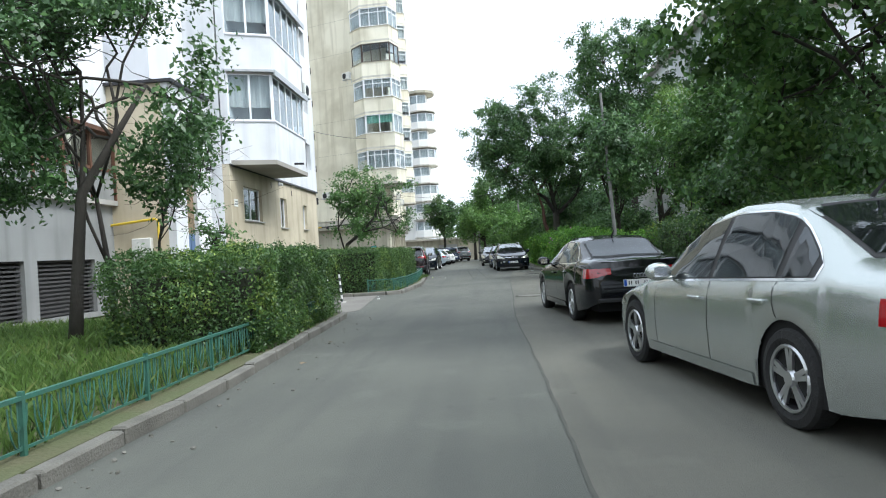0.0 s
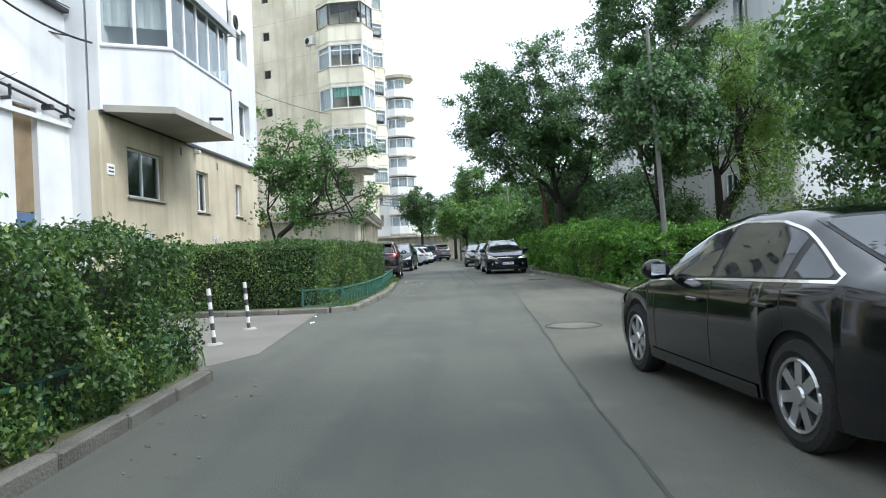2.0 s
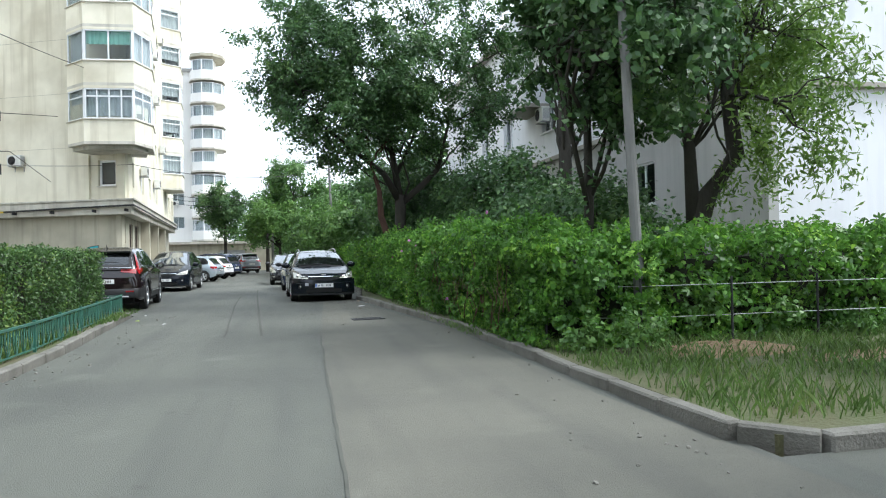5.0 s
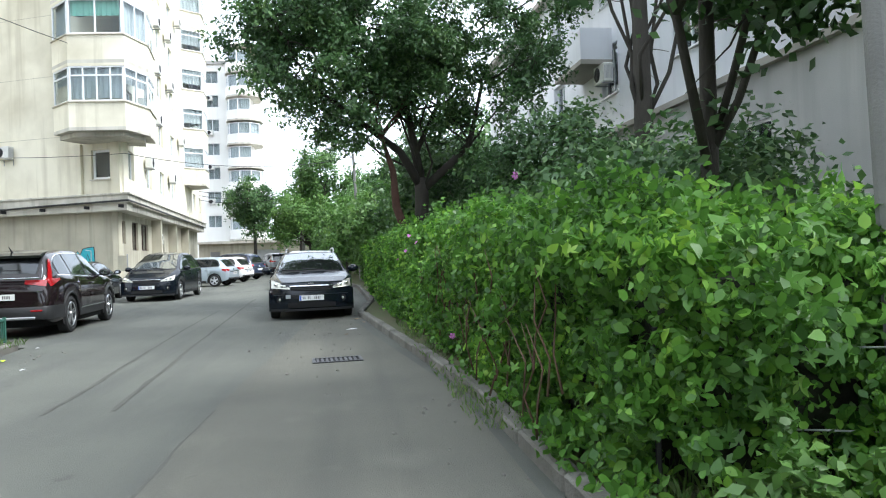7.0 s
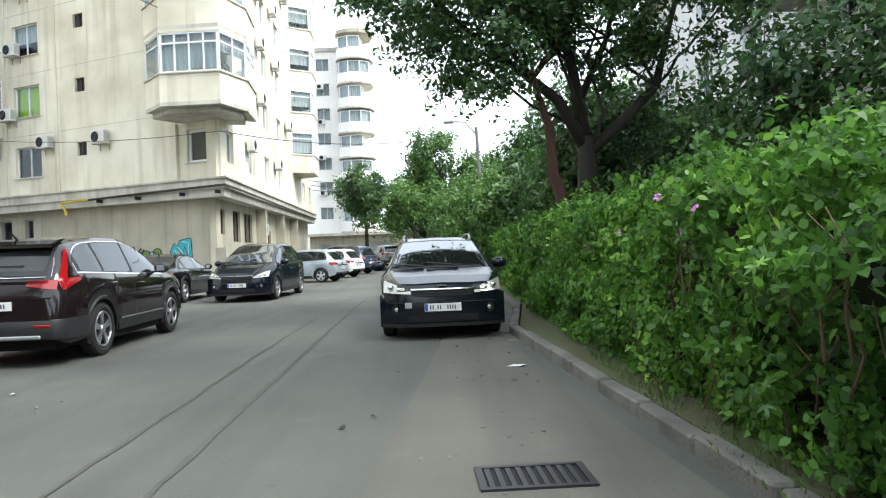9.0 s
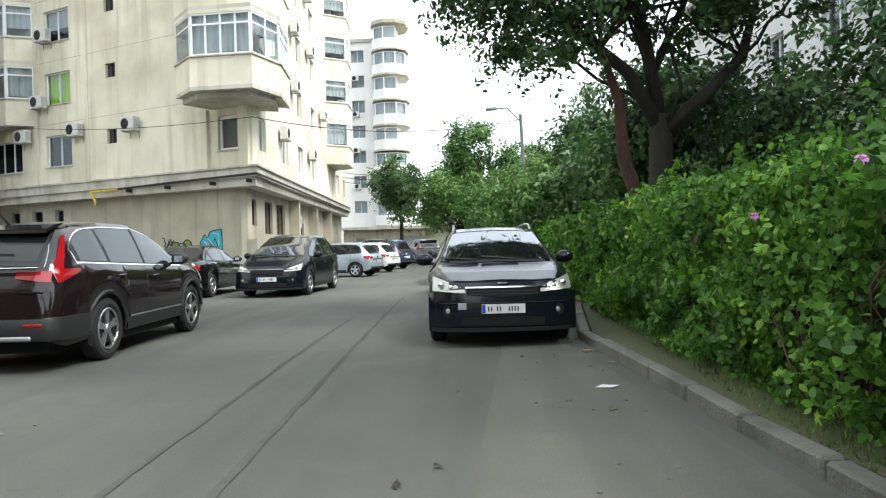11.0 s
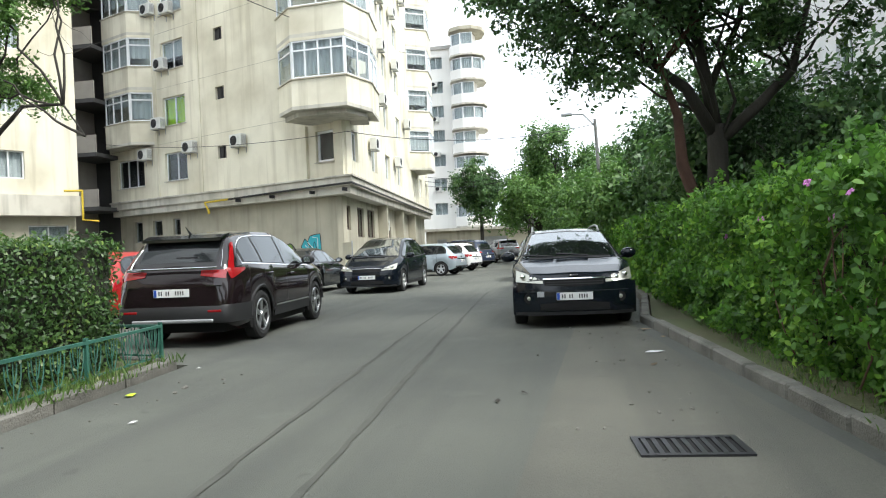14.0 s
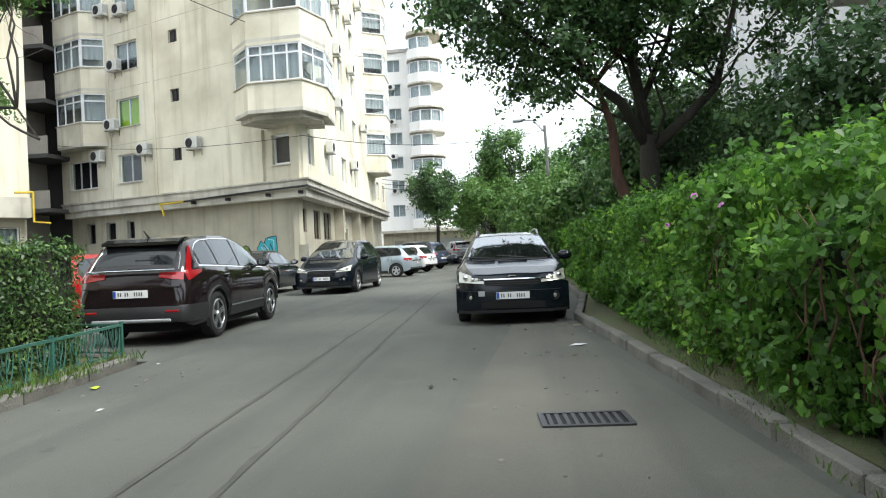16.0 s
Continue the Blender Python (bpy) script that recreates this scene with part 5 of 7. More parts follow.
tree("tree", "big spreading tree with a forked dark trunk behind the hedge", grown([[(4.35, 41.2, 0.05, 0.22), (4.4, 41.1, 1.5, 0.18), (4.42, 41.05, 2.6, 0.17), (4.4, 41.05, 3.0, 0.15)], [(4.4, 41.05, 2.8, 0.12), (3.9, 40.8, 3.6, 0.095), (2.9, 40.4, 4.3, 0.06), (1.9, 40.0, 5.0, 0.035)], [(4.4, 41.05, 2.9, 0.12), (4.2, 41.0, 4.2, 0.09), (3.85, 41.2, 5.8, 0.06)], [(4.42, 41.05, 2.7, 0.11), (5.1, 40.9, 3.3, 0.095), (5.6, 40.9, 3.8, 0.08), (5.9, 40.6, 5.2, 0.05)], [(4.3, 41.0, 3.6, 0.07), (4.9, 41.3, 4.8, 0.05), (5.2, 41.5, 6.2, 0.03)]], 1.14, -0.3, 2.3), (3.4, 42.5, 7.6), (5.4, 3.5, 3.9), TREE_DARK, 78000, 0.135, 26, 20, 330, 0.33, 0.22, -0.1, twigs=110, limb_r=0.035)
tree("tree", "bare reddish split trunk leaning beside the big tree", grown([[(4.2, 40.7, 0.05, 0.13), (4.08, 40.6, 1.3, 0.11), (3.75, 40.55, 2.3, 0.1), (3.7, 40.5, 3.1, 0.075), (3.45, 40.5, 3.9, 0.04)]], 1.14, -0.3, 2.3), (3.1, 42.9, 5.9), (1.4, 1.4, 1.1), TREE_DARK, 2200, 0.135, 27, 6, 20, 0.35, 0.3, -0.5, bark=RED_BARK)
tree("tree", "feathery tree with a crooked dark trunk on the grass verge", [[(6.95, 29.9, 0.05, 0.22), (7.05, 29.8, 1.5, 0.19), (7.25, 29.7, 2.2, 0.17), (7.75, 29.6, 2.9, 0.15), (7.55, 29.5, 3.9, 0.12), (7.6, 29.5, 5.2, 0.08)], [(7.05, 29.8, 1.6, 0.13), (7.0, 29.8, 3.0, 0.1), (6.7, 29.7, 5.0, 0.06)]], (7.75, 29.2, 5.3), (1.75, 1.9, 2.8), WILLOW, 17000, 0.14, 28, 16, 84, 0.3, 0.25, -0.05, 0.3, 0.3, twigs=60, limb_r=0.035)
tree("tree", "dark broad-leaved tree rising over the hedge corner", [[(5.4, 30.5, 0.05, 0.1), (5.4, 30.4, 2.2, 0.085), (5.3, 30.2, 4.2, 0.06)], [(5.4, 30.4, 2.0, 0.05), (4.9, 30.0, 3.4, 0.04), (4.6, 29.8, 4.6, 0.03)]], (5.15, 29.2, 4.95), (1.55, 2.1, 2.0), TREE_DARK, 18000, 0.14, 36, 14, 80, 0.28, 0.2, -0.15, aspect=0.62, twigs=40)
tree("tree", "dense dark tree overhanging the parked cars", [[(6.6, 11.5, 0.05, 0.22), (6.6, 11.5, 2.2, 0.19), (6.4, 11.6, 4.2, 0.13)]], (5.7, 11.8, 6.4), (3.7, 4.3, 4.3), TREE_MID, 52000, 0.15, 29, 16, 200, 0.33, 0.25, -0.15, twigs=40, aspect=0.62)
tree("tree", "dark tree beside the path behind the parked cars", [[(7.2, 19.0, 0.05, 0.16), (7.1, 19.0, 1.6, 0.14), (7.0, 18.9, 3.2, 0.1)], [(7.1, 19.0, 1.5, 0.08), (7.6, 19.3, 3.0, 0.05)]], (6.9, 18.8, 3.7), (2.9, 2.8, 2.1), TREE_MID, 40000, 0.135, 30, 14, 170, 0.31, 0.25, -0.25, twigs=30)
tree("tree", "tall dark tree standing close to the pale block", [[(7.4, 36.0, 0.05, 0.2), (7.3, 36.0, 3.5, 0.17), (7.2, 35.8, 6.5, 0.12)]], (7.0, 35.8, 9.7), (2.6, 3.0, 2.8), TREE_DARK, 26000, 0.15, 31, 14, 150, 0.31, 0.3, -0.12, twigs=20)
tree("tree", "dark leafy tree beside the path to the pale block", [[(9.0, 24.0, 0.05, 0.15), (8.9, 24.0, 2.0, 0.13), (8.7, 24.2, 4.0, 0.09)]], (8.6, 24.3, 4.7), (1.8, 1.5, 3.2), TREE_DARK, 26000, 0.125, 32, 12, 110, 0.28, 0.2, -0.3, twigs=30)
# two trees out of view, added only for reflections and low light
for k, y in enumerate((2.5, -7.0)):
    tree("tree", "unseen dark tree added for the cars to reflect", [[(7.0, y, 0.05, 0.2), (7.0, y, 4.0, 0.12)]], (6.8, y, 5.4), (3.0, 4.2, 3.6), TREE_DARK, 12000, 0.26, 33 + k, 10, 80, 0.45, 0.2, -0.4)
ROWS_OF_TREES = [
    ((5.9, 18.0), 2.1, (1.3, 1.4, 1.2), TREE_DARK, 5000), ((6.0, 14.3), 2.9, (1.6, 2.2, 1.8), TREE_DARK, 8000), ((6.2, 9.5), 2.9, (1.6, 2.4, 1.8), TREE_DARK, 8000),
    ((6.0, 34.5), 1.75, (1.5, 2.6, 1.15), TREE_DARK, 12000), ((6.3, 31.6), 1.6, (1.5, 1.4, 1.0), TREE_DARK, 9000), ((6.3, 38.5), 2.6, (1.5, 2.4, 1.7), TREE_DARK, 12000),
    ((4.9, 47.5), 3.0, (1.6, 2.4, 1.9), TREE_MID, 11000), ((5.0, 53.0), 3.4, (1.8, 2.6, 2.3), TREE_DARK, 11000), ((4.4, 59.0), 3.6, (1.7, 2.6, 2.3), TREE_MID, 9000),
    ((3.9, 66.0), 4.0, (1.8, 3.0, 2.6), TREE_MID, 9000), ((6.8, 62.0), 5.5, (2.4, 4.0, 3.4), TREE_DARK, 9000), ((3.2, 75.0), 4.0, (2.2, 3.2, 3.0), TREE_MID, 8000),
    ((3.1, 57.0), 2.5, (1.2, 2.2, 1.9), TREE_BRIGHT, 9000), ((2.1, 62.5), 2.6, (1.2, 2.6, 1.9), TREE_BRIGHT, 9000), ((1.5, 68.5), 2.5, (1.4, 2.6, 1.9), TREE_MID, 8000),
    ((6.2, 43.5), 2.9, (1.5, 1.8, 1.5), TREE_DARK, 12000), ((5.2, 46.0), 3.4, (1.4, 1.6, 1.7), TREE_DARK, 11000),
]
for k, ((x, y), z, r, leaf, count) in enumerate(ROWS_OF_TREES):
    small = r[2] < 2
    tree("shrub" if small else "tree", "dense dark green shrub behind the hedge" if small else "leafy roadside tree seen down the lane", [[(x, y, 0.05, 0.1), (x, y, z * 0.5, 0.07), (x + 0.1, y, z * 0.9, 0.04)]], (x, y, z), r, leaf, count, 0.13 if y < 45 else 0.2, 40 + k, 8, 60, 0.4, 0.2, -0.3, category="shrub" if small else "tree", aspect=0.55)
tree("tree", "tall bright green tree at the end of the lane", [[(0.6, 76, 0.0, 0.2), (0.6, 76, 3.5, 0.16), (0.7, 76, 6.0, 0.1)]], (0.7, 76, 7.0), (2.6, 2.6, 2.3), TREE_MID, 11000, 0.22, 60, 12, 60, 0.5, 0.2, -0.1, aspect=0.55)
tree("tree", "low spreading tree at the bend of the lane", [[(-0.35, 74.5, 0.0, 0.12), (-0.4, 74.5, 2.0, 0.1), (-0.6, 74.5, 3.4, 0.06)]], (-0.7, 73.5, 4.0), (2.3, 1.9, 1.7), TREE_BRIGHT, 12000, 0.2, 63, 10, 60, 0.42, 0.2, -0.2, aspect=0.55)
tree("tree", "bushy tree at the end of the lane", [[(-1.6, 84, 0.0, 0.2), (-1.6, 84, 4.0, 0.1)]], (-1.4, 84, 4.6), (2.6, 2.4, 2.8), TREE_MID, 9000, 0.24, 61, 10, 60, 0.5, 0.2, -0.2, aspect=0.55)
tree("tree", "round dark tree standing before the far wall", [[(-5.0, 81, 0.0, 0.16), (-5.0, 81, 3.0, 0.13), (-5.0, 81, 5.0, 0.08)]], (-5.0, 81, 5.7), (2.1, 2.0, 2.3), TREE_DARK, 11000, 0.22, 62, 10, 70, 0.42, 0.2, -0.3, aspect=0.55)
for k, (x, y, z, r) in enumerate(((4.25, 26.6, 0.32, 0.34), (4.7, 27.3, 0.42, 0.3), (5.6, 27.4, 0.5, 0.26), (6.7, 27.3, 0.45, 0.24), (3.75, 27.0, 0.25, 0.28), (7.9, 27.2, 0.4, 0.3))):
    tree("weed", "leafy green weed growing on the grass verge", [[(x, y, 0.06, 0.012), (x, y, z * 0.8, 0.008), (x + 0.02, y, z * 1.4, 0.005)]], (x, y, z), (r, r, z * 0.75), TREE_BRIGHT, 420, 0.085, 70 + k, 0, 18, 0.08, 0.15, -0.5, aspect=0.6, category="weed", limb_r=0.007)
far_wood = []
nr = np.random.default_rng(9)
for x, y, z, rx, rz in ((3.5, 98, 4.5, 4, 4.5), (9, 92, 5, 5, 5), (14, 80, 6, 5, 6), (-3, 118, 4.5, 5, 4), (6, 125, 6, 8, 6), (13, 68, 6, 4, 5)):
    u = nr.normal(0, 1, (5000, 3))
    u /= np.linalg.norm(u, axis=1, keepdims=True)
    far_wood.append(np.array([x, y, z]) + u * np.array([rx, rx, rz]) * nr.uniform(0.6, 1.05, (5000, 1)))
far_wood = np.concatenate(far_wood)
keep = np.array([noise.noise(Vector(p) * 0.35) > -0.2 for p in far_wood]) & (far_wood[:, 2] > 0)
tagged(part("far_trees", leaf_cloud(far_wood[keep], np.tile([0, -0.6, 0.6], (keep.sum(), 1)), 0.42, 5, 0.6), TREE_MID, None), "belt of far leafy trees beyond the lane", "trees", kind="stuff")


def flower(x, y, z, k):
    ob = thing("flower", "pink hibiscus bloom among the hedge leaves", "flower", "pink blooms in the hedge", at=pose(x, y, z, 20 * k, -50, 15))
    for i in range(5):
        bm = bmesh.new()
        a = 2 * math.pi * i / 5
        q = [(0, 0, 0), (0.022 * math.cos(a - 0.55), 0.022 * math.sin(a - 0.55), 0.014), (0.034 * math.cos(a - 0.3), 0.034 * math.sin(a - 0.3), 0.008), (0.034 * math.cos(a + 0.3), 0.034 * math.sin(a + 0.3), 0.008), (0.022 * math.cos(a + 0.55), 0.022 * math.sin(a + 0.55), 0.014)]
        bm.faces.new([bm.verts.new(v) for v in q])
        part("petal", bm, FLOWER, ob)


for k, (x, y, z) in enumerate(((2.95, 33.9, 1.5), (2.98, 34.3, 1.35), (2.92, 34.6, 1.62), (3.0, 36.2, 1.4), (3.02, 31.3, 0.5), (3.3, 29.6, 1.95), (2.95, 37.5, 1.25))):
    flower(x, y, z, k)

# ---- cars ----
def along(table, d):
    return float(np.interp(d, [p[0] for p in table], [p[1] for p in table]))


class Shell:
    """The outer skin of a car: sections across the body, d metres behind its nose."""

    def __init__(self, spec):
        self.s = spec
        self.L, self.W, self.r = spec["length"], spec["width"], spec["wheel"]
        self.mid = spec["front"] + spec["base"] / 2
        self.axles = (spec["front"], spec["front"] + spec["base"])

    def plan(self, d):
        L, w = self.L, self.W / 2
        return w * float(np.interp(d, [0, 0.05, 0.16, 0.4, 0.9, L - 1.0, L - 0.4, L - 0.14, L - 0.04, L], [*self.s["nose"], 0.955, 1, 1, *self.s["tail"]]))

    def under(self, d):
        z = float(np.interp(d, [0, 0.3, 0.6, self.L - 0.6, self.L - 0.2, self.L], [0.27, 0.22, self.s["sill"], self.s["sill"], 0.27, 0.36]))
        R = self.r + 0.055
        for a in self.axles:
            if abs(d - a) < R:
                z = max(z, self.r + math.sqrt(R * R - (d - a) ** 2))
        return z

    def section(self, d):
        w, zb, belt, top = self.plan(d), self.under(d), along(self.s["belt"], d), along(self.s["top"], d)
        belt = min(belt, top - 0.02)
        zb = min(zb, belt - 0.06)
        wr = w * along(self.s["roof"], d)
        h = belt - zb
        edge = top - 0.055 * (top - belt) - 0.03 * min(1, (top - belt) * 3)
        return [(w * 0.965, zb), (w * 0.99, zb + 0.22 * h), (w, zb + 0.5 * h), (w * 0.992, zb + 0.74 * h), (w * 0.975, zb + 0.9 * h), (w * 0.945, belt), (wr + (w * 0.945 - wr) * 0.55, belt + (edge - belt) * 0.5), (wr + (w * 0.945 - wr) * 0.1, belt + (edge - belt) * 0.92), (wr * 0.93, edge + (top - edge) * 0.45), (wr * 0.6, top - 0.012), (0.0, top)]

    def half(self, d, z):
        s = self.section(d)
        return float(np.interp(z, [p[1] for p in s], [p[0] for p in s]))

    def over(self, d, x):
        s = self.section(d)[5:][::-1]
        return float(np.interp(abs(x), [p[0] for p in s], [p[1] for p in s]))

    def y(self, d):
        return self.mid - d

    def stations(self):
        ds = {0, 0.02, 0.05, 0.1, 0.16, 0.25, self.L - 0.25, self.L - 0.14, self.L - 0.08, self.L - 0.04, self.L - 0.015, self.L}
        ds |= {p[0] for p in self.s["top"]} | {round(0.2 * k, 3) for k in range(1, int(self.L / 0.2))}
        R = self.r + 0.055
        for a in self.axles:
            ds |= {a + R * f for f in (-1.001, -0.985, -0.93, -0.82, -0.65, -0.4, -0.15, 0.15, 0.4, 0.65, 0.82, 0.93, 0.985, 1.001)}
        return sorted(d for d in ds if 0 <= d <= self.L)

    def body(self):
        bm = bmesh.new()
        rings = []
        for d in self.stations():
            s, y = self.section(d), self.y(d)
            rings.append([bm.verts.new((x, y, z)) for x, z in s] + [bm.verts.new((-x, y, z)) for x, z in s[-2::-1]])
        for a, b in zip(rings, rings[1:]):
            for k in range(len(a) - 1):
                bm.faces.new((a[k], b[k], b[k + 1], a[k + 1]))
        bm.faces.new(rings[0])
        bm.faces.new(rings[-1][::-1])
        bmesh.ops.recalc_face_normals(bm, faces=bm.faces[:])
        return bm

    def side_patch(self, side, d0, d1, lo, hi, out=0.006, n=10, rows=4):
        """A patch on the flank between the heights lo(d) and hi(d)."""
        bm = bmesh.new()
        grid = []
        for i in range(n + 1):
            d = d0 + (d1 - d0) * i / n
            a, b = lo(d), max(hi(d), lo(d) + 0.004)
            grid.append([bm.verts.new((side * (self.half(d, a + (b - a) * j / rows) + out), self.y(d), a + (b - a) * j / rows)) for j in range(rows + 1)])
        for i in range(n):
            for j in range(rows):
                q = (grid[i][j], grid[i][j + 1], grid[i + 1][j + 1], grid[i + 1][j])
                bm.faces.new(q if side > 0 else q[::-1])
        return bm

    def inv(self, z):
        """How far back the tail's outline comes down to the height z."""
        ds = np.linspace(self.s["back"][0], self.L, 200)
        return float(ds[np.argmin(np.abs(np.array([along(self.s["top"], d) for d in ds]) - z))])

    def tail_at(self, x, z):
        """How far back the tail's skin lies at the width x and the height z."""
        ds = np.linspace(self.s["back"][0], self.L, 90)
        ok = [d for d in ds if self.over(d, x) >= z and self.plan(d) > x]
        return ok[-1] if ok else self.s["back"][0]

    def tail_patch(self, side, z0, z1, x0, x1, out=0.014, n=5, taper=0.4):
        """A patch on the sloping tail between two heights."""
        bm = bmesh.new()
        rows = []
        for i in range(n + 1):
            z = z0 + (z1 - z0) * i / n
            row = []
            for j in range(5):
                x, q = x0 + (x1 - x0) * j / 4, z1 - (z1 - z) * (1 - taper * (1 - j / 4))
                row.append(bm.verts.new((side * x, self.y(self.tail_at(x, q)) - out, q)))
            rows.append(row)
        for a, b in zip(rows, rows[1:]):
            for j in range(4):
                bm.faces.new((a[j], a[j + 1], b[j + 1], b[j]))
        return bm

    def mask_y(self, x, z, lean=0.0):
        """How far forward the front panel lies at the width x and the height z."""
        k = abs(x) / (self.W / 2)
        return self.y(0) + 0.012 - 0.24 * k ** 4 - 0.25 * max(0.0, z - 0.5) ** 1.3 - 0.2 * max(0.0, 0.3 - z) - lean * k * max(0.0, z - 0.68)

    def mask(self, x0, x1, lo, hi, out, n=10, rows=3, lean=0.0):
        """A patch on the front panel between the heights lo(u) and hi(u), u from 0 to 1 across it."""
        bm = bmesh.new()
        grid = []
        for i in range(n + 1):
            u = i / n
            x, a, b = x0 + (x1 - x0) * u, lo(u), hi(u)
            grid.append([bm.verts.new((x, self.mask_y(x, a + (b - a) * j / rows, lean) + out, a + (b - a) * j / rows)) for j in range(rows + 1)])
        for a, b in zip(grid, grid[1:]):
            for j in range(rows):
                bm.faces.new((a[j], b[j], b[j + 1], a[j + 1]))
        bmesh.ops.recalc_face_normals(bm, faces=bm.faces[:])
        return bm

    def tail_band(self, z0, z1, reach, out=0.012):
        """A band round the tail, from one flank across to the other."""
        ds = [self.L - reach, self.L - reach * 0.6, self.L - reach * 0.3, self.L - 0.14, self.L - 0.04, self.L]
        line = [(self.plan(d) + out, self.y(d) - (out if d > self.L - 0.2 else 0)) for d in ds]
        line = line + [(-x, y) for x, y in line[::-1]]
        bm = bmesh.new()
        grid = [[bm.verts.new((x, y + (0.02 if z in (z0, z1) else 0.0), z)) for z in (z0, z0 + 0.03, z1 - 0.03, z1)] for x, y in line]
        for a, b in zip(grid, grid[1:]):
            for j in range(3):
                bm.faces.new((a[j], b[j], b[j + 1], a[j + 1]))
        bmesh.ops.recalc_face_normals(bm, faces=bm.faces[:])
        return bm

    def pillar_strip(self, side, z0, z1, n=8):
        """A slim upright strip along the rear corner, following the slope of the tail."""
        bm = bmesh.new()
        ds = np.linspace(self.s["back"][0] - 0.05, self.L, 60)
        tops = np.array([along(self.s["top"], d) for d in ds])
        rows = []
        for i in range(n + 1):
            z = z0 + (z1 - z0) * i / n
            d = float(ds[np.argmin(np.abs(tops - z - 0.07))])
            w = 0.11 - 0.05 * i / n
            rows.append([bm.verts.new((side * (self.half(q, z) + 0.013), self.y(q), z)) for q in (d - w, d - w / 2, d - 0.005)])
        for a, b in zip(rows, rows[1:]):
            for j in range(2):
                bm.faces.new((a[j], a[j + 1], b[j + 1], b[j]))
        bmesh.ops.recalc_face_normals(bm, faces=bm.faces[:])
        return bm

    def top_patch(self, d0, d1, w0, w1, out=0.006, n=10, rows=10):
        bm = bmesh.new()
        grid = []
        for i in range(n + 1):
            d = d0 + (d1 - d0) * i / n
            w = w0 + (w1 - w0) * i / n
            grid.append([bm.verts.new((w * (2 * j / rows - 1), self.y(d), self.over(d, w * (2 * j / rows - 1)) + out)) for j in range(rows + 1)])
        for i in range(n):
            for j in range(rows):
                bm.faces.new((grid[i][j], grid[i + 1][j], grid[i + 1][j + 1], grid[i][j + 1]))
        return bm


def wheel_meshes(r, width, spokes, alloy, twin):
    """Tyre and rim about the x axis, outer face at +x."""
    bm = bmesh.new()
    prof = [(-width / 2 + 0.02, r * 0.68), (-width / 2, r * 0.8), (-width / 2 + 0.012, r * 0.95), (-width / 2 + 0.04, r), (width / 2 - 0.04, r), (width / 2 - 0.012, r * 0.95), (width / 2, r * 0.8), (width / 2 - 0.02, r * 0.68)]
    n = 30
    rings = [[bm.verts.new((x, q * math.cos(2 * math.pi * k / n), q * math.sin(2 * math.pi * k / n))) for x, q in prof] for k in range(n)]
    for k in range(n):
        a, b = rings[k], rings[(k + 1) % n]
        for j in range(len(prof) - 1):
            bm.faces.new((a[j], a[j + 1], b[j + 1], b[j]))
    tyre = bm_mesh(bm, "tyre")
    tyre.materials.append(TYRE)
    bm = bmesh.new()
    prof = [(width / 2 - 0.022, r * 0.69), (width / 2 - 0.012, r * 0.66), (width / 2 - 0.03, r * 0.6), (-width / 2 + 0.03, r * 0.6), (-width / 2 + 0.03, 0.02)]
    rings = [[bm.verts.new((x, q * math.cos(2 * math.pi * k / n), q * math.sin(2 * math.pi * k / n))) for x, q in prof] for k in range(n)]
    for k in range(n):
        a, b = rings[k], rings[(k + 1) % n]
        for j in range(len(prof) - 1):
            bm.faces.new((a[j], b[j], b[j + 1], a[j + 1]))
    barrel = bm_mesh(bm, "rim_barrel")
    barrel.materials.append(DARK_METAL)
    bm = bmesh.new()
    for k in range(spokes):
        for off in ((-0.13, 0.13) if twin else (0.0,)):
            m = pose(0, 0, 0, math.degrees(2 * math.pi * k / spokes + off))
            w = 0.018 if twin else 0.035
            v = box(bm, width / 2 - 0.045, -w, 0.03, width / 2 - 0.02, w, r * 0.65, m)
    bmesh.ops.create_cone(bm, cap_ends=True, segments=16, radius1=0.065, radius2=0.05, depth=0.03, matrix=pose(width / 2 - 0.02, 0, 0, 0, 90))
    ring = [(width / 2 - 0.018, r * 0.645 * math.cos(2 * math.pi * k / n), r * 0.645 * math.sin(2 * math.pi * k / n)) for k in range(n + 1)]
    tube(bm, ring, 0.014, 5, False)
    rim = bm_mesh(bm, "rim")
    rim.materials.append(alloy)
    return tyre, barrel, rim


BASE = dict(length=4.5, width=1.8, wheel=0.32, front=0.85, base=2.65, sill=0.21, rails=False, chrome=False, spokes=5, twin=True, alloy=None, doors=(1.35, 2.45, 3.45), glass=(1.3, 4.0), nose=(0.62, 0.76, 0.87), tail=(0.965, 0.9, 0.82, 0.7), curl=0.25, kind="saloon")
SALOON = dict(BASE, length=4.84, width=1.846, wheel=0.335, front=0.83, base=2.89, cowl=(1.35, 2.2), back=(3.55, 4.22), glass=(1.5, 4.12), doors=(1.5, 2.62, 3.62),
              top=[(0, 0.58), (0.04, 0.66), (0.15, 0.73), (0.6, 0.83), (1.35, 0.95), (1.8, 1.21), (2.2, 1.39), (2.7, 1.465), (3.2, 1.455), (3.55, 1.40), (3.9, 1.24), (4.22, 1.09), (4.6, 1.06), (4.76, 1.03), (4.82, 0.9), (4.84, 0.8)],
              belt=[(0, 0.5), (0.2, 0.66), (1.3, 0.88), (2.5, 0.93), (4.1, 0.99), (4.7, 0.96), (4.84, 0.75)],
              roof=[(0, 0.8), (1.3, 0.8), (1.6, 0.76), (2.2, 0.66), (2.7, 0.645), (3.3, 0.645), (3.7, 0.68), (4.2, 0.78), (4.84, 0.8)])
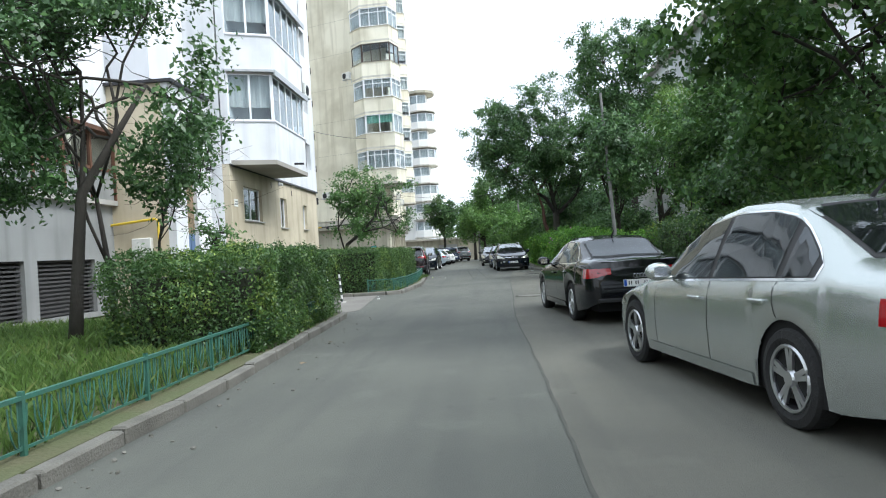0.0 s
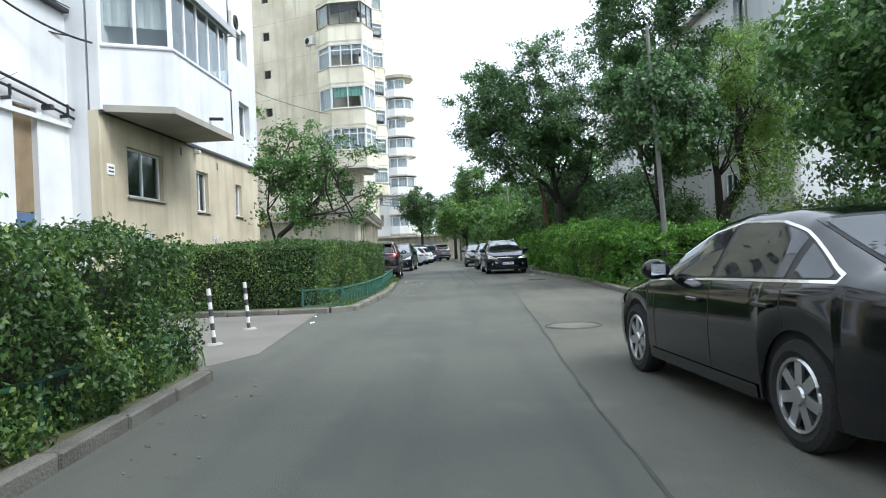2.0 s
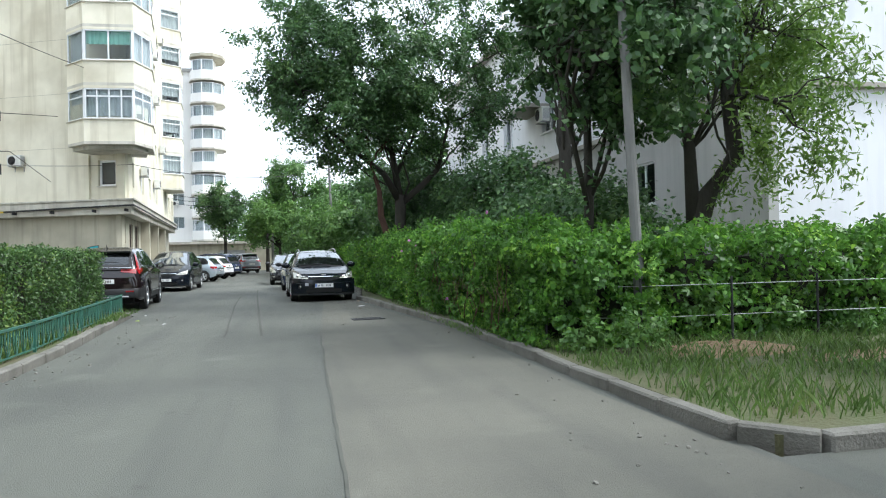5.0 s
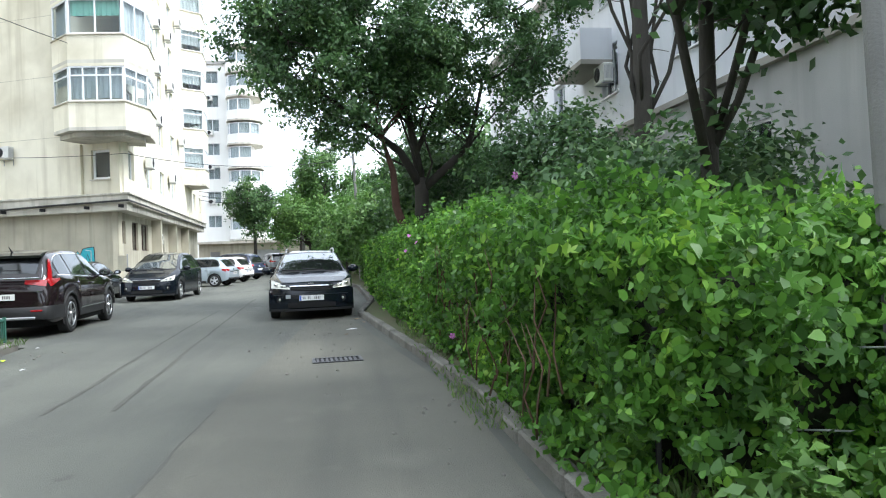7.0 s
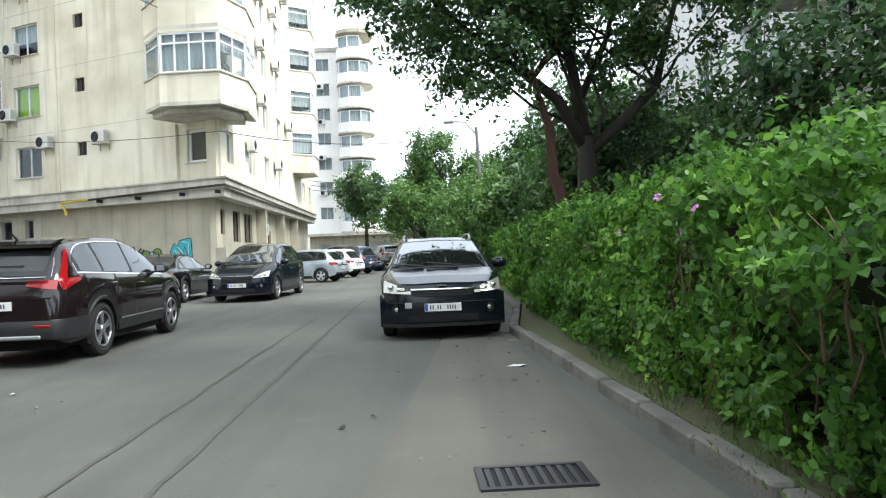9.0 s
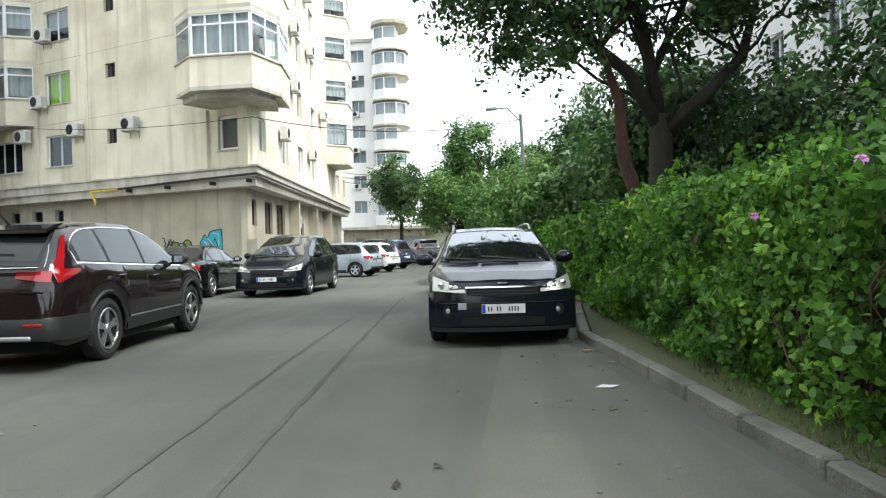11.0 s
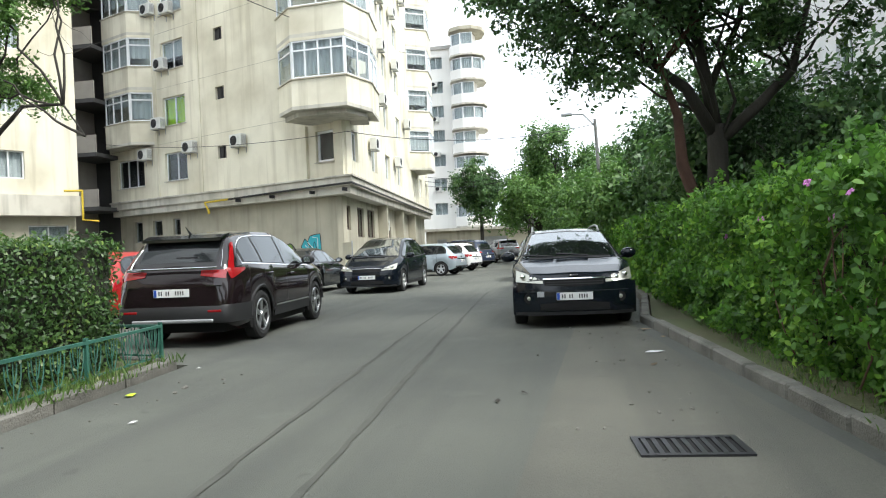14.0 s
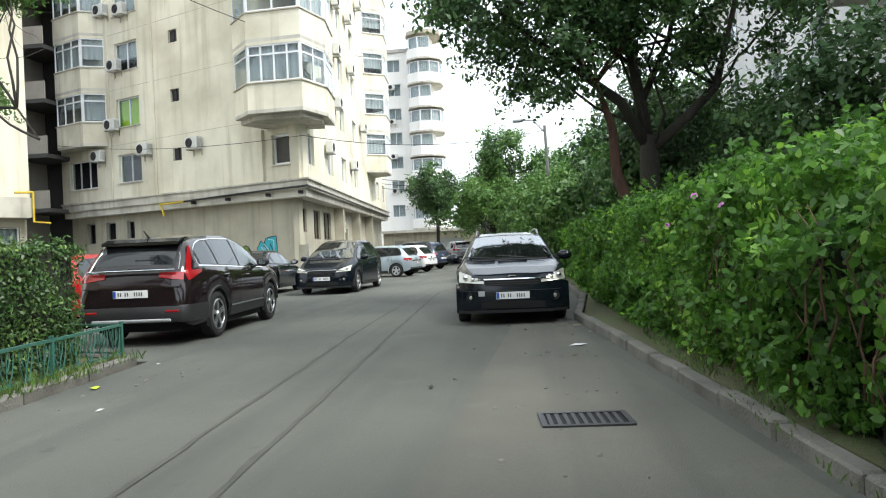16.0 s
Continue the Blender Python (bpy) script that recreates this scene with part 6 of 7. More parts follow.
TALL_SALOON = dict(SALOON, curl=0.42, glass=(1.5, 4.02), top=[(d, z + 0.1 * min(1.0, max(0.0, (z - 0.95) / 0.35))) for d, z in SALOON["top"]])
SMALL_SALOON = dict(SALOON, length=4.59, width=1.772, wheel=0.32, front=0.86, base=2.65, cowl=(1.25, 2.05), back=(3.3, 3.95), glass=(1.35, 3.85), doors=(1.4, 2.45, 3.4),
                    top=[(0, 0.58), (0.04, 0.68), (0.15, 0.75), (0.6, 0.84), (1.25, 0.95), (1.65, 1.19), (2.05, 1.36), (2.5, 1.43), (3.0, 1.42), (3.3, 1.36), (3.65, 1.19), (3.95, 1.06), (4.35, 1.03), (4.5, 1.0), (4.56, 0.88), (4.59, 0.78)],
                    belt=[(0, 0.5), (0.2, 0.68), (1.2, 0.88), (2.5, 0.93), (3.9, 0.97), (4.45, 0.93), (4.59, 0.72)],
                    roof=[(0, 0.8), (1.2, 0.8), (1.5, 0.76), (2.05, 0.66), (2.5, 0.64), (3.0, 0.64), (3.4, 0.68), (3.9, 0.78), (4.59, 0.8)])
ESTATE = dict(BASE, kind="estate", length=4.47, width=1.84, front=0.86, base=2.64, rails=True, cowl=(0.98, 1.85), back=(4.02, 4.36), glass=(1.15, 4.1), doors=(1.3, 2.4, 3.35),
              curl=0.3,
              top=[(0, 0.62), (0.03, 0.73), (0.12, 0.81), (0.5, 0.91), (0.98, 1.0), (1.4, 1.26), (1.85, 1.45), (2.3, 1.505), (3.2, 1.49), (3.8, 1.455), (4.02, 1.40), (4.2, 1.2), (4.36, 0.98), (4.43, 0.9), (4.47, 0.7)],
              belt=[(0, 0.5), (0.15, 0.73), (0.95, 0.94), (2.5, 0.97), (4.1, 1.0), (4.36, 0.9), (4.47, 0.62)],
              roof=[(0, 0.8), (0.95, 0.82), (1.3, 0.76), (1.85, 0.68), (2.3, 0.67), (3.8, 0.66), (4.1, 0.7), (4.36, 0.8), (4.47, 0.8)])
SUV = dict(BASE, kind="suv", length=4.6, width=1.855, wheel=0.365, front=0.9, base=2.66, sill=0.3, rails=False, chrome=True, cowl=(1.1, 1.95), back=(4.1, 4.46), glass=(1.25, 4.12), doors=(1.35, 2.5, 3.45), curl=0.5, tail=(0.955, 0.91, 0.86, 0.78),
           top=[(0, 0.72), (0.03, 0.86), (0.1, 0.97), (0.5, 1.07), (1.1, 1.14), (1.5, 1.38), (1.95, 1.58), (2.4, 1.67), (3.2, 1.67), (3.8, 1.63), (4.1, 1.57), (4.28, 1.37), (4.46, 1.15), (4.53, 1.04), (4.58, 0.9), (4.6, 0.72)],
           belt=[(0, 0.6), (0.12, 0.85), (1.0, 1.03), (2.5, 1.08), (4.1, 1.15), (4.42, 1.06), (4.6, 0.66)],
           roof=[(0, 0.82), (1.0, 0.84), (1.4, 0.77), (1.95, 0.7), (2.4, 0.69), (3.8, 0.68), (4.1, 0.71), (4.46, 0.84), (4.6, 0.84)])
MPV = dict(BASE, kind="mpv", length=4.47, width=1.83, front=0.9, base=2.73, cowl=(0.85, 1.95), back=(4.05, 4.33), glass=(1.0, 4.1), doors=(1.3, 2.45, 3.45),
           top=[(0, 0.55), (0.03, 0.68), (0.12, 0.8), (0.5, 0.95), (0.85, 1.05), (1.4, 1.36), (1.95, 1.59), (2.4, 1.66), (3.3, 1.65), (3.85, 1.58), (4.05, 1.48), (4.2, 1.22), (4.33, 1.0), (4.42, 0.88), (4.47, 0.66)],
           belt=[(0, 0.45), (0.15, 0.7), (0.85, 0.97), (2.5, 1.0), (4.1, 1.06), (4.33, 0.92), (4.47, 0.6)],
           roof=[(0, 0.8), (0.85, 0.84), (1.3, 0.77), (1.95, 0.68), (2.4, 0.66), (3.85, 0.64), (4.1, 0.7), (4.33, 0.82), (4.47, 0.8)])
HATCH = dict(BASE, kind="hatch", length=3.95, width=1.66, wheel=0.3, front=0.78, base=2.46, cowl=(0.92, 1.7), back=(3.4, 3.78), glass=(1.05, 3.5), doors=(1.2, 2.2, 3.05), twin=False,
             top=[(0, 0.55), (0.03, 0.65), (0.12, 0.74), (0.5, 0.86), (0.92, 0.96), (1.3, 1.2), (1.7, 1.38), (2.1, 1.45), (2.8, 1.45), (3.2, 1.42), (3.4, 1.36), (3.6, 1.15), (3.78, 0.96), (3.9, 0.86), (3.95, 0.66)],
             belt=[(0, 0.45), (0.15, 0.65), (0.9, 0.9), (2.5, 0.94), (3.5, 0.98), (3.78, 0.88), (3.95, 0.6)],
             roof=[(0, 0.8), (0.9, 0.82), (1.2, 0.76), (1.7, 0.67), (2.1, 0.66), (3.2, 0.65), (3.5, 0.7), (3.78, 0.8), (3.95, 0.8)])


def number_plate(owner, y, z, sign):
    """A long white plate with a blue end and dark bars in place of its writing."""
    plate = part("number_plate", boxes([(-0.26, min(y, y + 0.012 * sign), z - 0.055, 0.26, max(y, y + 0.012 * sign), z + 0.055)]), PLATE, owner, "white plate with dark bars")
    f = y + 0.0125 * sign
    lo, hi = min(f, f + 0.003 * sign), max(f, f + 0.003 * sign)
    part("blue_band", boxes([(sign * 0.235 - 0.02, lo, z - 0.05, sign * 0.235 + 0.02, hi, z + 0.05)]), PLATE_BLUE, plate)
    bars = [(-0.185, -0.168), (-0.15, -0.133), (-0.08, -0.063), (-0.045, -0.028), (0.06, 0.077), (0.095, 0.112), (0.13, 0.147), (0.165, 0.182)]
    for a, b in bars:
        part("writing_bar", boxes([(min(-sign * a, -sign * b), lo, z - 0.028, max(-sign * a, -sign * b), hi, z + 0.028)]), INK, plate)


def car(name, label, spec, colour, at, group="parked cars"):
    s, sh = spec, Shell(spec)
    ob = thing(name, label, "car", group)
    me = bm_mesh(sh.body(), "body")
    me.materials.append(colour)
    me.polygons.foreach_set("use_smooth", [True] * len(me.polygons))
    me.set_sharp_from_angle(angle=radians(38))
    body = part("body", me, colour, ob)
    L, W, r = sh.L, sh.W, sh.r
    top = lambda d: along(s["top"], d)
    belt = lambda d: along(s["belt"], d)
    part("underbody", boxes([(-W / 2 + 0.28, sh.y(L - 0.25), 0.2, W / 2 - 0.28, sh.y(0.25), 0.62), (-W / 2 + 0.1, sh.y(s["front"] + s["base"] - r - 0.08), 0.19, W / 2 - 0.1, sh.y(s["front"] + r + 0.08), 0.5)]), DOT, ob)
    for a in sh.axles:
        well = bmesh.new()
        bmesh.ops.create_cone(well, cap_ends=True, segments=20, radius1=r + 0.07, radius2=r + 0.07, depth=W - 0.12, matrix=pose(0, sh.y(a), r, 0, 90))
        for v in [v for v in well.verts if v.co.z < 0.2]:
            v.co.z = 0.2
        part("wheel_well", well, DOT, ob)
    # cabin behind the glass
    part("cabin", boxes([(-W / 2 + 0.16, sh.y(s["back"][0]), 0.5, W / 2 - 0.16, sh.y(s["cowl"][1] - 0.25), belt(2.4) - 0.1)]), CABIN, ob)
    for x in (-0.38, 0.38):
        for d in (2.35, 3.25):
            if d < s["back"][0] - 0.2:
                part("seat", boxes([(x - 0.23, sh.y(d + 0.12), 0.6, x + 0.23, sh.y(d), belt(2.4) + 0.12), (x - 0.12, sh.y(d + 0.12), belt(2.4) + 0.14, x + 0.12, sh.y(d + 0.02), belt(2.4) + 0.3)], bevel=0.03), CABIN, ob)
    # glass: windscreen, rear screen, side windows with trim round them
    (c0, c1), (b0, b1) = s["cowl"], s["back"]
    wr = lambda d: sh.plan(d) * along(s["roof"], d)
    part("windscreen_surround", sh.top_patch(c0 + 0.02, c1 - 0.01, sh.plan(c0) * 0.84, wr(c1) * 0.97, 0.004), PLASTIC, body)
    part("windscreen", sh.top_patch(c0 + 0.06, c1 - 0.05, sh.plan(c0) * 0.8, wr(c1) * 0.91, 0.009), WINDSCREEN, body, smooth=True)
    part("rear_surround", sh.top_patch(b0 - 0.01, b1, wr(b0) * 0.95, wr(b1) * 0.86, 0.004), PLASTIC, body)
    part("rear_window", sh.top_patch(b0 + 0.04, b1 - 0.04, wr(b0) * 0.9, wr(b1) * 0.8, 0.009), CAR_GLASS, body, smooth=True)
    g0, g1 = s["glass"]
    foot = lambda d: belt(d) + 0.035

    def head(d):
        """The upper edge of the side glass, which curls down at its rear end."""
        h, u = top(d) - 0.105, (d - g1 + s["curl"]) / s["curl"]
        return h if u <= 0 else foot(d) + (h - foot(d)) * (0.3 + 0.7 * math.sqrt(max(0.0, 1 - min(u, 1) ** 2)))

    trim = CHROME if s["chrome"] else PLASTIC
    cuts = [g0, s["doors"][1], s["doors"][2], g1]
    for side in (-1, 1):
        part("window_trim", sh.side_patch(side, g0, g1, lambda d: foot(d) - 0.028, lambda d: head(d) + 0.024, 0.004, 24), trim, body)
        part("window_pillar", sh.side_patch(side, g0 + 0.03, g1 - 0.02, lambda d: foot(d) - 0.01, lambda d: head(d) + 0.009, 0.006, 24), PLASTIC, body)
        for a, b in zip(cuts, cuts[1:]):
            if b - a > 0.15:
                a2, b2 = a + (0.12 if a == g0 else 0.035), b - (0.08 if b == g1 else 0.035)
                part("side_window", sh.side_patch(side, a2, b2, foot, head, 0.011, 12), CAR_GLASS, body, smooth=True)
        for d in s["doors"]:
            part("door_seam", sh.side_patch(side, d - 0.005, d + 0.005, lambda q: max(sh.under(q) + 0.02, s["sill"] + 0.1), lambda q: belt(q) + 0.01, 0.002, 1, 10), PLASTIC, body)
        part("sill", sh.side_patch(side, s["front"] + r + 0.1, s["front"] + s["base"] - r - 0.1, lambda d: s["sill"], lambda d: s["sill"] + (0.15 if s["kind"] == "suv" else 0.09), 0.01, 8), colour if s["kind"] == "saloon" else PLASTIC, body)
        if s["kind"] == "suv":
            part("door_strip", sh.side_patch(side, s["front"] + r + 0.14, s["front"] + s["base"] - r - 0.14, lambda d: s["sill"] + 0.155, lambda d: s["sill"] + 0.18, 0.016, 8, 1), CHROME, body)
        for d in (s["doors"][1] - 0.22, s["doors"][2] - 0.18):
            z = belt(d) - 0.13
            hx = sh.half(d, z)
            part("door_handle", boxes([(min(side * hx, side * (hx + 0.035)), sh.y(d + 0.1), z - 0.015, max(side * hx, side * (hx + 0.035)), sh.y(d - 0.1), z + 0.015)], bevel=0.008), colour, body)
        d = g0 + 0.35
        z = belt(d) + 0.1
        x = sh.plan(d) * 0.95
        mir = bmesh.new()
        bmesh.ops.create_uvsphere(mir, u_segments=16, v_segments=10, radius=1.0, matrix=pose(side * (x + 0.12), sh.y(d - 0.01), z) @ Matrix.Diagonal((0.125, 0.09, 0.085, 1)))
        for v in mir.verts:
            v.co.y = max(v.co.y, sh.y(d + 0.05))
        box(mir, min(side * (x - 0.05), side * (x + 0.08)), sh.y(d + 0.02), z - 0.075, max(side * (x - 0.05), side * (x + 0.08)), sh.y(d - 0.03), z - 0.045)
        part("mirror", mir, PLASTIC if s["kind"] in ("suv", "hatch") else colour, body, smooth=True)
        part("mirror_glass", boxes([(min(side * (x + 0.06), side * (x + 0.18)), sh.y(d + 0.054), z - 0.045, max(side * (x + 0.06), side * (x + 0.18)), sh.y(d + 0.05), z + 0.045)]), CHROME, body)
        # lamps wrap round the corners of the body
        zf = along(s["belt"], 0.25)
        masked = s["kind"] in ("estate", "mpv")
        lamp_top = lambda q: min(zf + 0.02 + 0.2 * max(0, q - 0.03), top(q) - 0.035)
        if masked:
            lamp = part("headlamp", sh.mask(side * 0.45, side * 0.845, lambda u: 0.665 + 0.03 * u, lambda u: 0.7 + 0.165 * u ** 0.8, 0.03, 8, 5, 1.0), LENS, body, smooth=True)
            for x, r_in in ((0.62, 0.032), (0.74, 0.042)):
                bulb = bmesh.new()
                bmesh.ops.create_uvsphere(bulb, u_segments=12, v_segments=8, radius=r_in, matrix=pose(side * x, sh.mask_y(x, 0.74) - 0.015, 0.735 + (x - 0.62) * 0.25))
                part("reflector", bulb, CHROME, lamp, smooth=True)
            hole = bmesh.new()
            bmesh.ops.create_cone(hole, cap_ends=True, segments=18, radius1=0.075, radius2=0.06, depth=0.03, matrix=pose(side * 0.66, sh.mask_y(0.66, 0.45) + 0.004, 0.45, 90))
            part("fog_lamp_recess", hole, DOT, body)
            eye = bmesh.new()
            bmesh.ops.create_uvsphere(eye, u_segments=12, v_segments=8, radius=0.038, matrix=pose(side * 0.66, sh.mask_y(0.66, 0.45) + 0.006, 0.45) @ Matrix.Diagonal((1, 0.6, 1, 1)))
            part("fog_lamp", eye, LENS, body, smooth=True)
        else:
            part("headlamp", sh.side_patch(side, 0.045, 0.56, lambda q: min(zf - 0.1 + 0.12 * max(0, q - 0.2), lamp_top(q) - 0.02), lamp_top, 0.012, 14), LENS, body, smooth=True)
            part("fog_lamp", boxes([(side * 0.62 - 0.06, sh.y(0.12), 0.36, side * 0.62 + 0.06, sh.y(0.015), 0.44)], bevel=0.02), LENS, body)
        zt = along(s["belt"], L - 0.3)
        if s["kind"] in ("saloon",):
            part("tail_lamp", sh.side_patch(side, L - 0.27, sh.inv(zt - 0.02) - 0.01, lambda q: zt - 0.2, lambda q: zt - 0.05, 0.012, 12), TAIL_RED, body, smooth=True)
            part("tail_lamp_inner", sh.tail_patch(side, zt - 0.2, zt - 0.05, 0.5 * W / 2, 0.865 * W / 2), TAIL_RED, body, smooth=True)
        else:
            zt += 0.06 if s["kind"] == "suv" else 0.0
            small = s["kind"] in ("hatch", "mpv")
            part("tail_lamp_inner", sh.tail_patch(side, zt - 0.19, zt - 0.07, (0.6 if small else 0.44) * W / 2, 0.82 * W / 2), TAIL_RED, body, smooth=True)
            part("tail_lamp", sh.side_patch(side, L - (0.32 if small else 0.5), sh.inv(zt - 0.02) - 0.01, lambda q: zt - 0.2 + 0.12 * max(0, (L - 0.15 - q) / 0.35), lambda q: zt - 0.05, 0.012, 12), TAIL_RED, body, smooth=True)
            if not small:
                part("tail_lamp_upright", sh.pillar_strip(side, zt - 0.06, min(zt + 0.44, top(b0) - 0.1)), TAIL_RED, body, smooth=True)
            if s["kind"] == "suv":
                glint = bmesh.new()
                tube(glint, [(side * (sh.half(q, sh.over(q, 0) - 0.05) * 0.93), sh.y(q) - 0.014, sh.over(q, 0) - 0.05) for q in np.linspace(b0 + 0.03, b1 - 0.02, 6)], 0.011, 5)
                part("window_edge_strip", glint, CHROME, body)
                part("bumper_reflector", boxes([(side * 0.62 - 0.1, sh.y(L - 0.06), 0.5, side * 0.62 + 0.1, sh.y(L + 0.018), 0.535)], bevel=0.006), TAIL_RED, body)
        if s["rails"]:
            rail = bmesh.new()
            tube(rail, [(side * (wr(q) * 0.9), sh.y(q), top(q) + (0.045 if 2.05 < q < 3.85 else -0.01)) for q in (1.9, 2.1, 2.6, 3.2, 3.8, 3.95)], 0.018, 6)
            part("roof_rail", rail, GREY_METAL, body)
    yf, yr = sh.y(0.0), sh.y(L)
    zn = along(s["top"], 0)
    if s["kind"] in ("estate", "mpv"):
        # a rounded bumper and nose panel with the grille, the intake and the trim set in it
        part("front_bumper", sh.mask(-0.9, 0.9, lambda u: 0.2, lambda u: 0.745 - 0.09 * abs(2 * u - 1) ** 3, 0.014, 28, 8), colour, body, smooth=True)
        part("grille", sh.mask(-0.43, 0.43, lambda u: 0.61 + 0.03 * abs(2 * u - 1), lambda u: 0.722, 0.024, 10, 3), DOT, body)
        for z in (0.65, 0.685):
            part("grille_slat", sh.mask(-0.41, 0.41, lambda u: z - 0.006, lambda u: z + 0.004, 0.03, 10, 1), PLASTIC, body)
        part("grille_bar", sh.mask(-0.45, 0.45, lambda u: 0.724, lambda u: 0.742, 0.034, 10, 1), CHROME, body)
        part("lower_intake", sh.mask(-0.5, 0.5, lambda u: 0.27, lambda u: 0.4 - 0.03 * abs(2 * u - 1), 0.022, 10, 3), DOT, body)
        part("bumper_lip", sh.mask(-0.86, 0.86, lambda u: 0.2, lambda u: 0.25, 0.03, 20, 2), PLASTIC, body)
        part("bumper_crease", sh.mask(-0.78, 0.78, lambda u: 0.545, lambda u: 0.552, 0.018, 20, 1), PLASTIC, body)
        if s["kind"] == "estate":
            part("tow_eye_cover", sh.mask(0.44, 0.54, lambda u: 0.47, lambda u: 0.55, 0.022, 3, 2), GREY_METAL, body, "bare grey cover")
    else:
        part("grille", sh.top_patch(0.004, 0.105, 0.38, 0.46, 0.008, 6), DOT, body)
        part("grille_bar", sh.top_patch(0.108, 0.128, 0.47, 0.48, 0.014, 2), CHROME, body)
        part("lower_intake", boxes([(-0.52, yf - 0.05, 0.28, 0.52, yf + 0.008, 0.39)], bevel=0.012), DOT, body)
    badge = bmesh.new()
    bmesh.ops.create_cone(badge, cap_ends=True, segments=16, radius1=0.055, radius2=0.05, depth=0.016, matrix=pose(0, sh.y(0.05) + 0.012, top(0.05) + 0.012, 50) @ Matrix.Diagonal((1.35, 0.8, 1, 1)))
    part("badge", badge, CHROME, body)
    if s["kind"] == "suv":
        part("bumper_cladding", sh.tail_band(0.35, 0.6, 0.62), PLASTIC, body, smooth=True)
    else:
        part("rear_bumper_strip", boxes([(-0.66, yr - 0.012, 0.36, 0.66, yr + 0.06, 0.43)], bevel=0.015), PLASTIC, body)
    zr = along(s["top"], L)
    badge = bmesh.new()
    if s["kind"] == "saloon":
        for k in range(4):
            tube(badge, [(-0.075 + 0.05 * k + 0.03 * math.cos(q * 0.5236), yr - 0.006 + 0.012, zr - 0.02 + 0.03 * math.sin(q * 0.5236)) for q in range(13)], 0.004, 4, False)
        bmesh.ops.translate(badge, verts=badge.verts, vec=(0, -0.02, 0))
    else:
        bmesh.ops.create_cone(badge, cap_ends=True, segments=16, radius1=0.06, radius2=0.055, depth=0.02, matrix=pose(0, sh.y(L - 0.04), zr + 0.16, 80))
        if s["kind"] == "suv":
            part("rear_trim", boxes([(-0.66, sh.y(b1 + 0.06), 1.105, 0.66, sh.y(b1 + 0.115), 1.13)], bevel=0.006), CHROME, body)
            for x in (-1, 1):
                part("bumper_crease", boxes([(min(x * 0.5, x * 0.72), sh.y(L - 0.04), 0.86, max(x * 0.5, x * 0.72), sh.y(L - 0.005), 0.872)]), CHROME, body)
        else:
            part("rear_trim", boxes([(-0.5, sh.y(L - 0.02), zr + 0.06, 0.5, sh.y(L + 0.01), zr + 0.09)]), CHROME, body)
        if s["kind"] == "suv":
            # a deep dark spoiler that juts out over the rear window
            lip = prism([(sh.y(b0 - 0.2), top(b0 - 0.2) + 0.012), (sh.y(b0 + 0.02), top(b0) - 0.04), (sh.y(b0 + 0.17), top(b0) - 0.075), (sh.y(b0 + 0.17), top(b0) - 0.03), (sh.y(b0), top(b0) + 0.025)], -0.6, 0.6, Matrix(((0, 0, 1, 0), (1, 0, 0, 0), (0, 1, 0, 0), (0, 0, 0, 1))))
            bmesh.ops.recalc_face_normals(lip, faces=lip.faces[:])
            bmesh.ops.bevel(lip, geom=lip.edges[:], offset=0.008, segments=2, affect="EDGES")
            part("rear_spoiler", lip, BLACK_CAR, body)
        else:
            part("rear_spoiler", sh.top_patch(b0 - 0.22, b0 + 0.06, wr(b0) * 0.9, wr(b0) * 0.9, 0.03, 4), colour, body)
        part("rear_wiper", boxes([(-0.02, sh.y(b1 - 0.08), sh.over(b1 - 0.08, 0) + 0.01, 0.3, sh.y(b1 - 0.1), sh.over(b1 - 0.08, 0) + 0.03)]), PLASTIC, body)
    part("rear_badge", badge, CHROME, body)
    if s["kind"] == "suv":
        part("bumper_guard", boxes([(-0.6, yr - 0.03, 0.36, 0.6, yr + 0.08, 0.41)], bevel=0.015), GREY_METAL, body)
        for a in sh.axles:
            for side in (-1, 1):
                arch = bmesh.new()
                R = r + 0.075
                tube(arch, [(side * (sh.half(a - R * math.cos(q), 0.5) + 0.004), sh.y(a - R * math.cos(q)), r + R * math.sin(q)) for q in (0.05 + 3.04 * k / 12 for k in range(13))], 0.03, 5)
                part("arch_trim", arch, PLASTIC, body)
    aerial = bmesh.new()
    tube(aerial, [(0, sh.y(b0 - 0.15), top(b0 - 0.15)), (0, sh.y(b0 + 0.02), top(b0 - 0.15) + 0.12)], [0.02, 0.004], 6)
    part("aerial", aerial, PLASTIC, body)
    for x in (-0.3, 0.25):
        wp = bmesh.new()
        q0, q1 = (x, sh.y(c0 + 0.05), sh.over(c0 + 0.05, x) + 0.02), (x + 0.5, sh.y(c0 + 0.12), sh.over(c0 + 0.12, min(x + 0.5, 0.7)) + 0.02)
        tube(wp, [q0, q1], 0.01, 4)
        part("wiper", wp, PLASTIC, body)
    number_plate(ob, yf + (0.035 if s["kind"] in ("estate", "mpv") else 0.022), 0.475 if s["kind"] != "suv" else 0.6, 1)
    number_plate(ob, yr + 0.0 - 0.001, zr - 0.13 if s["kind"] == "saloon" else zr - 0.02 if s["kind"] != "suv" else 0.78, -1)
    meshes = wheel_meshes(r, 0.21, s["spokes"], s["alloy"] or ALLOY, s["twin"])
    for a in sh.axles:
        for side in (-1, 1):
            w = new("wheel")
            w.parent = ob
            w.matrix_basis = pose(side * (W / 2 - 0.125), sh.y(a), r, 0, 0, 0 if side > 0 else 180)
            for nm, wm in zip(("tyre", "rim_barrel", "rim"), meshes):
                p = new(nm, wm)
                p.parent = w
    ob.matrix_world = at
    return ob


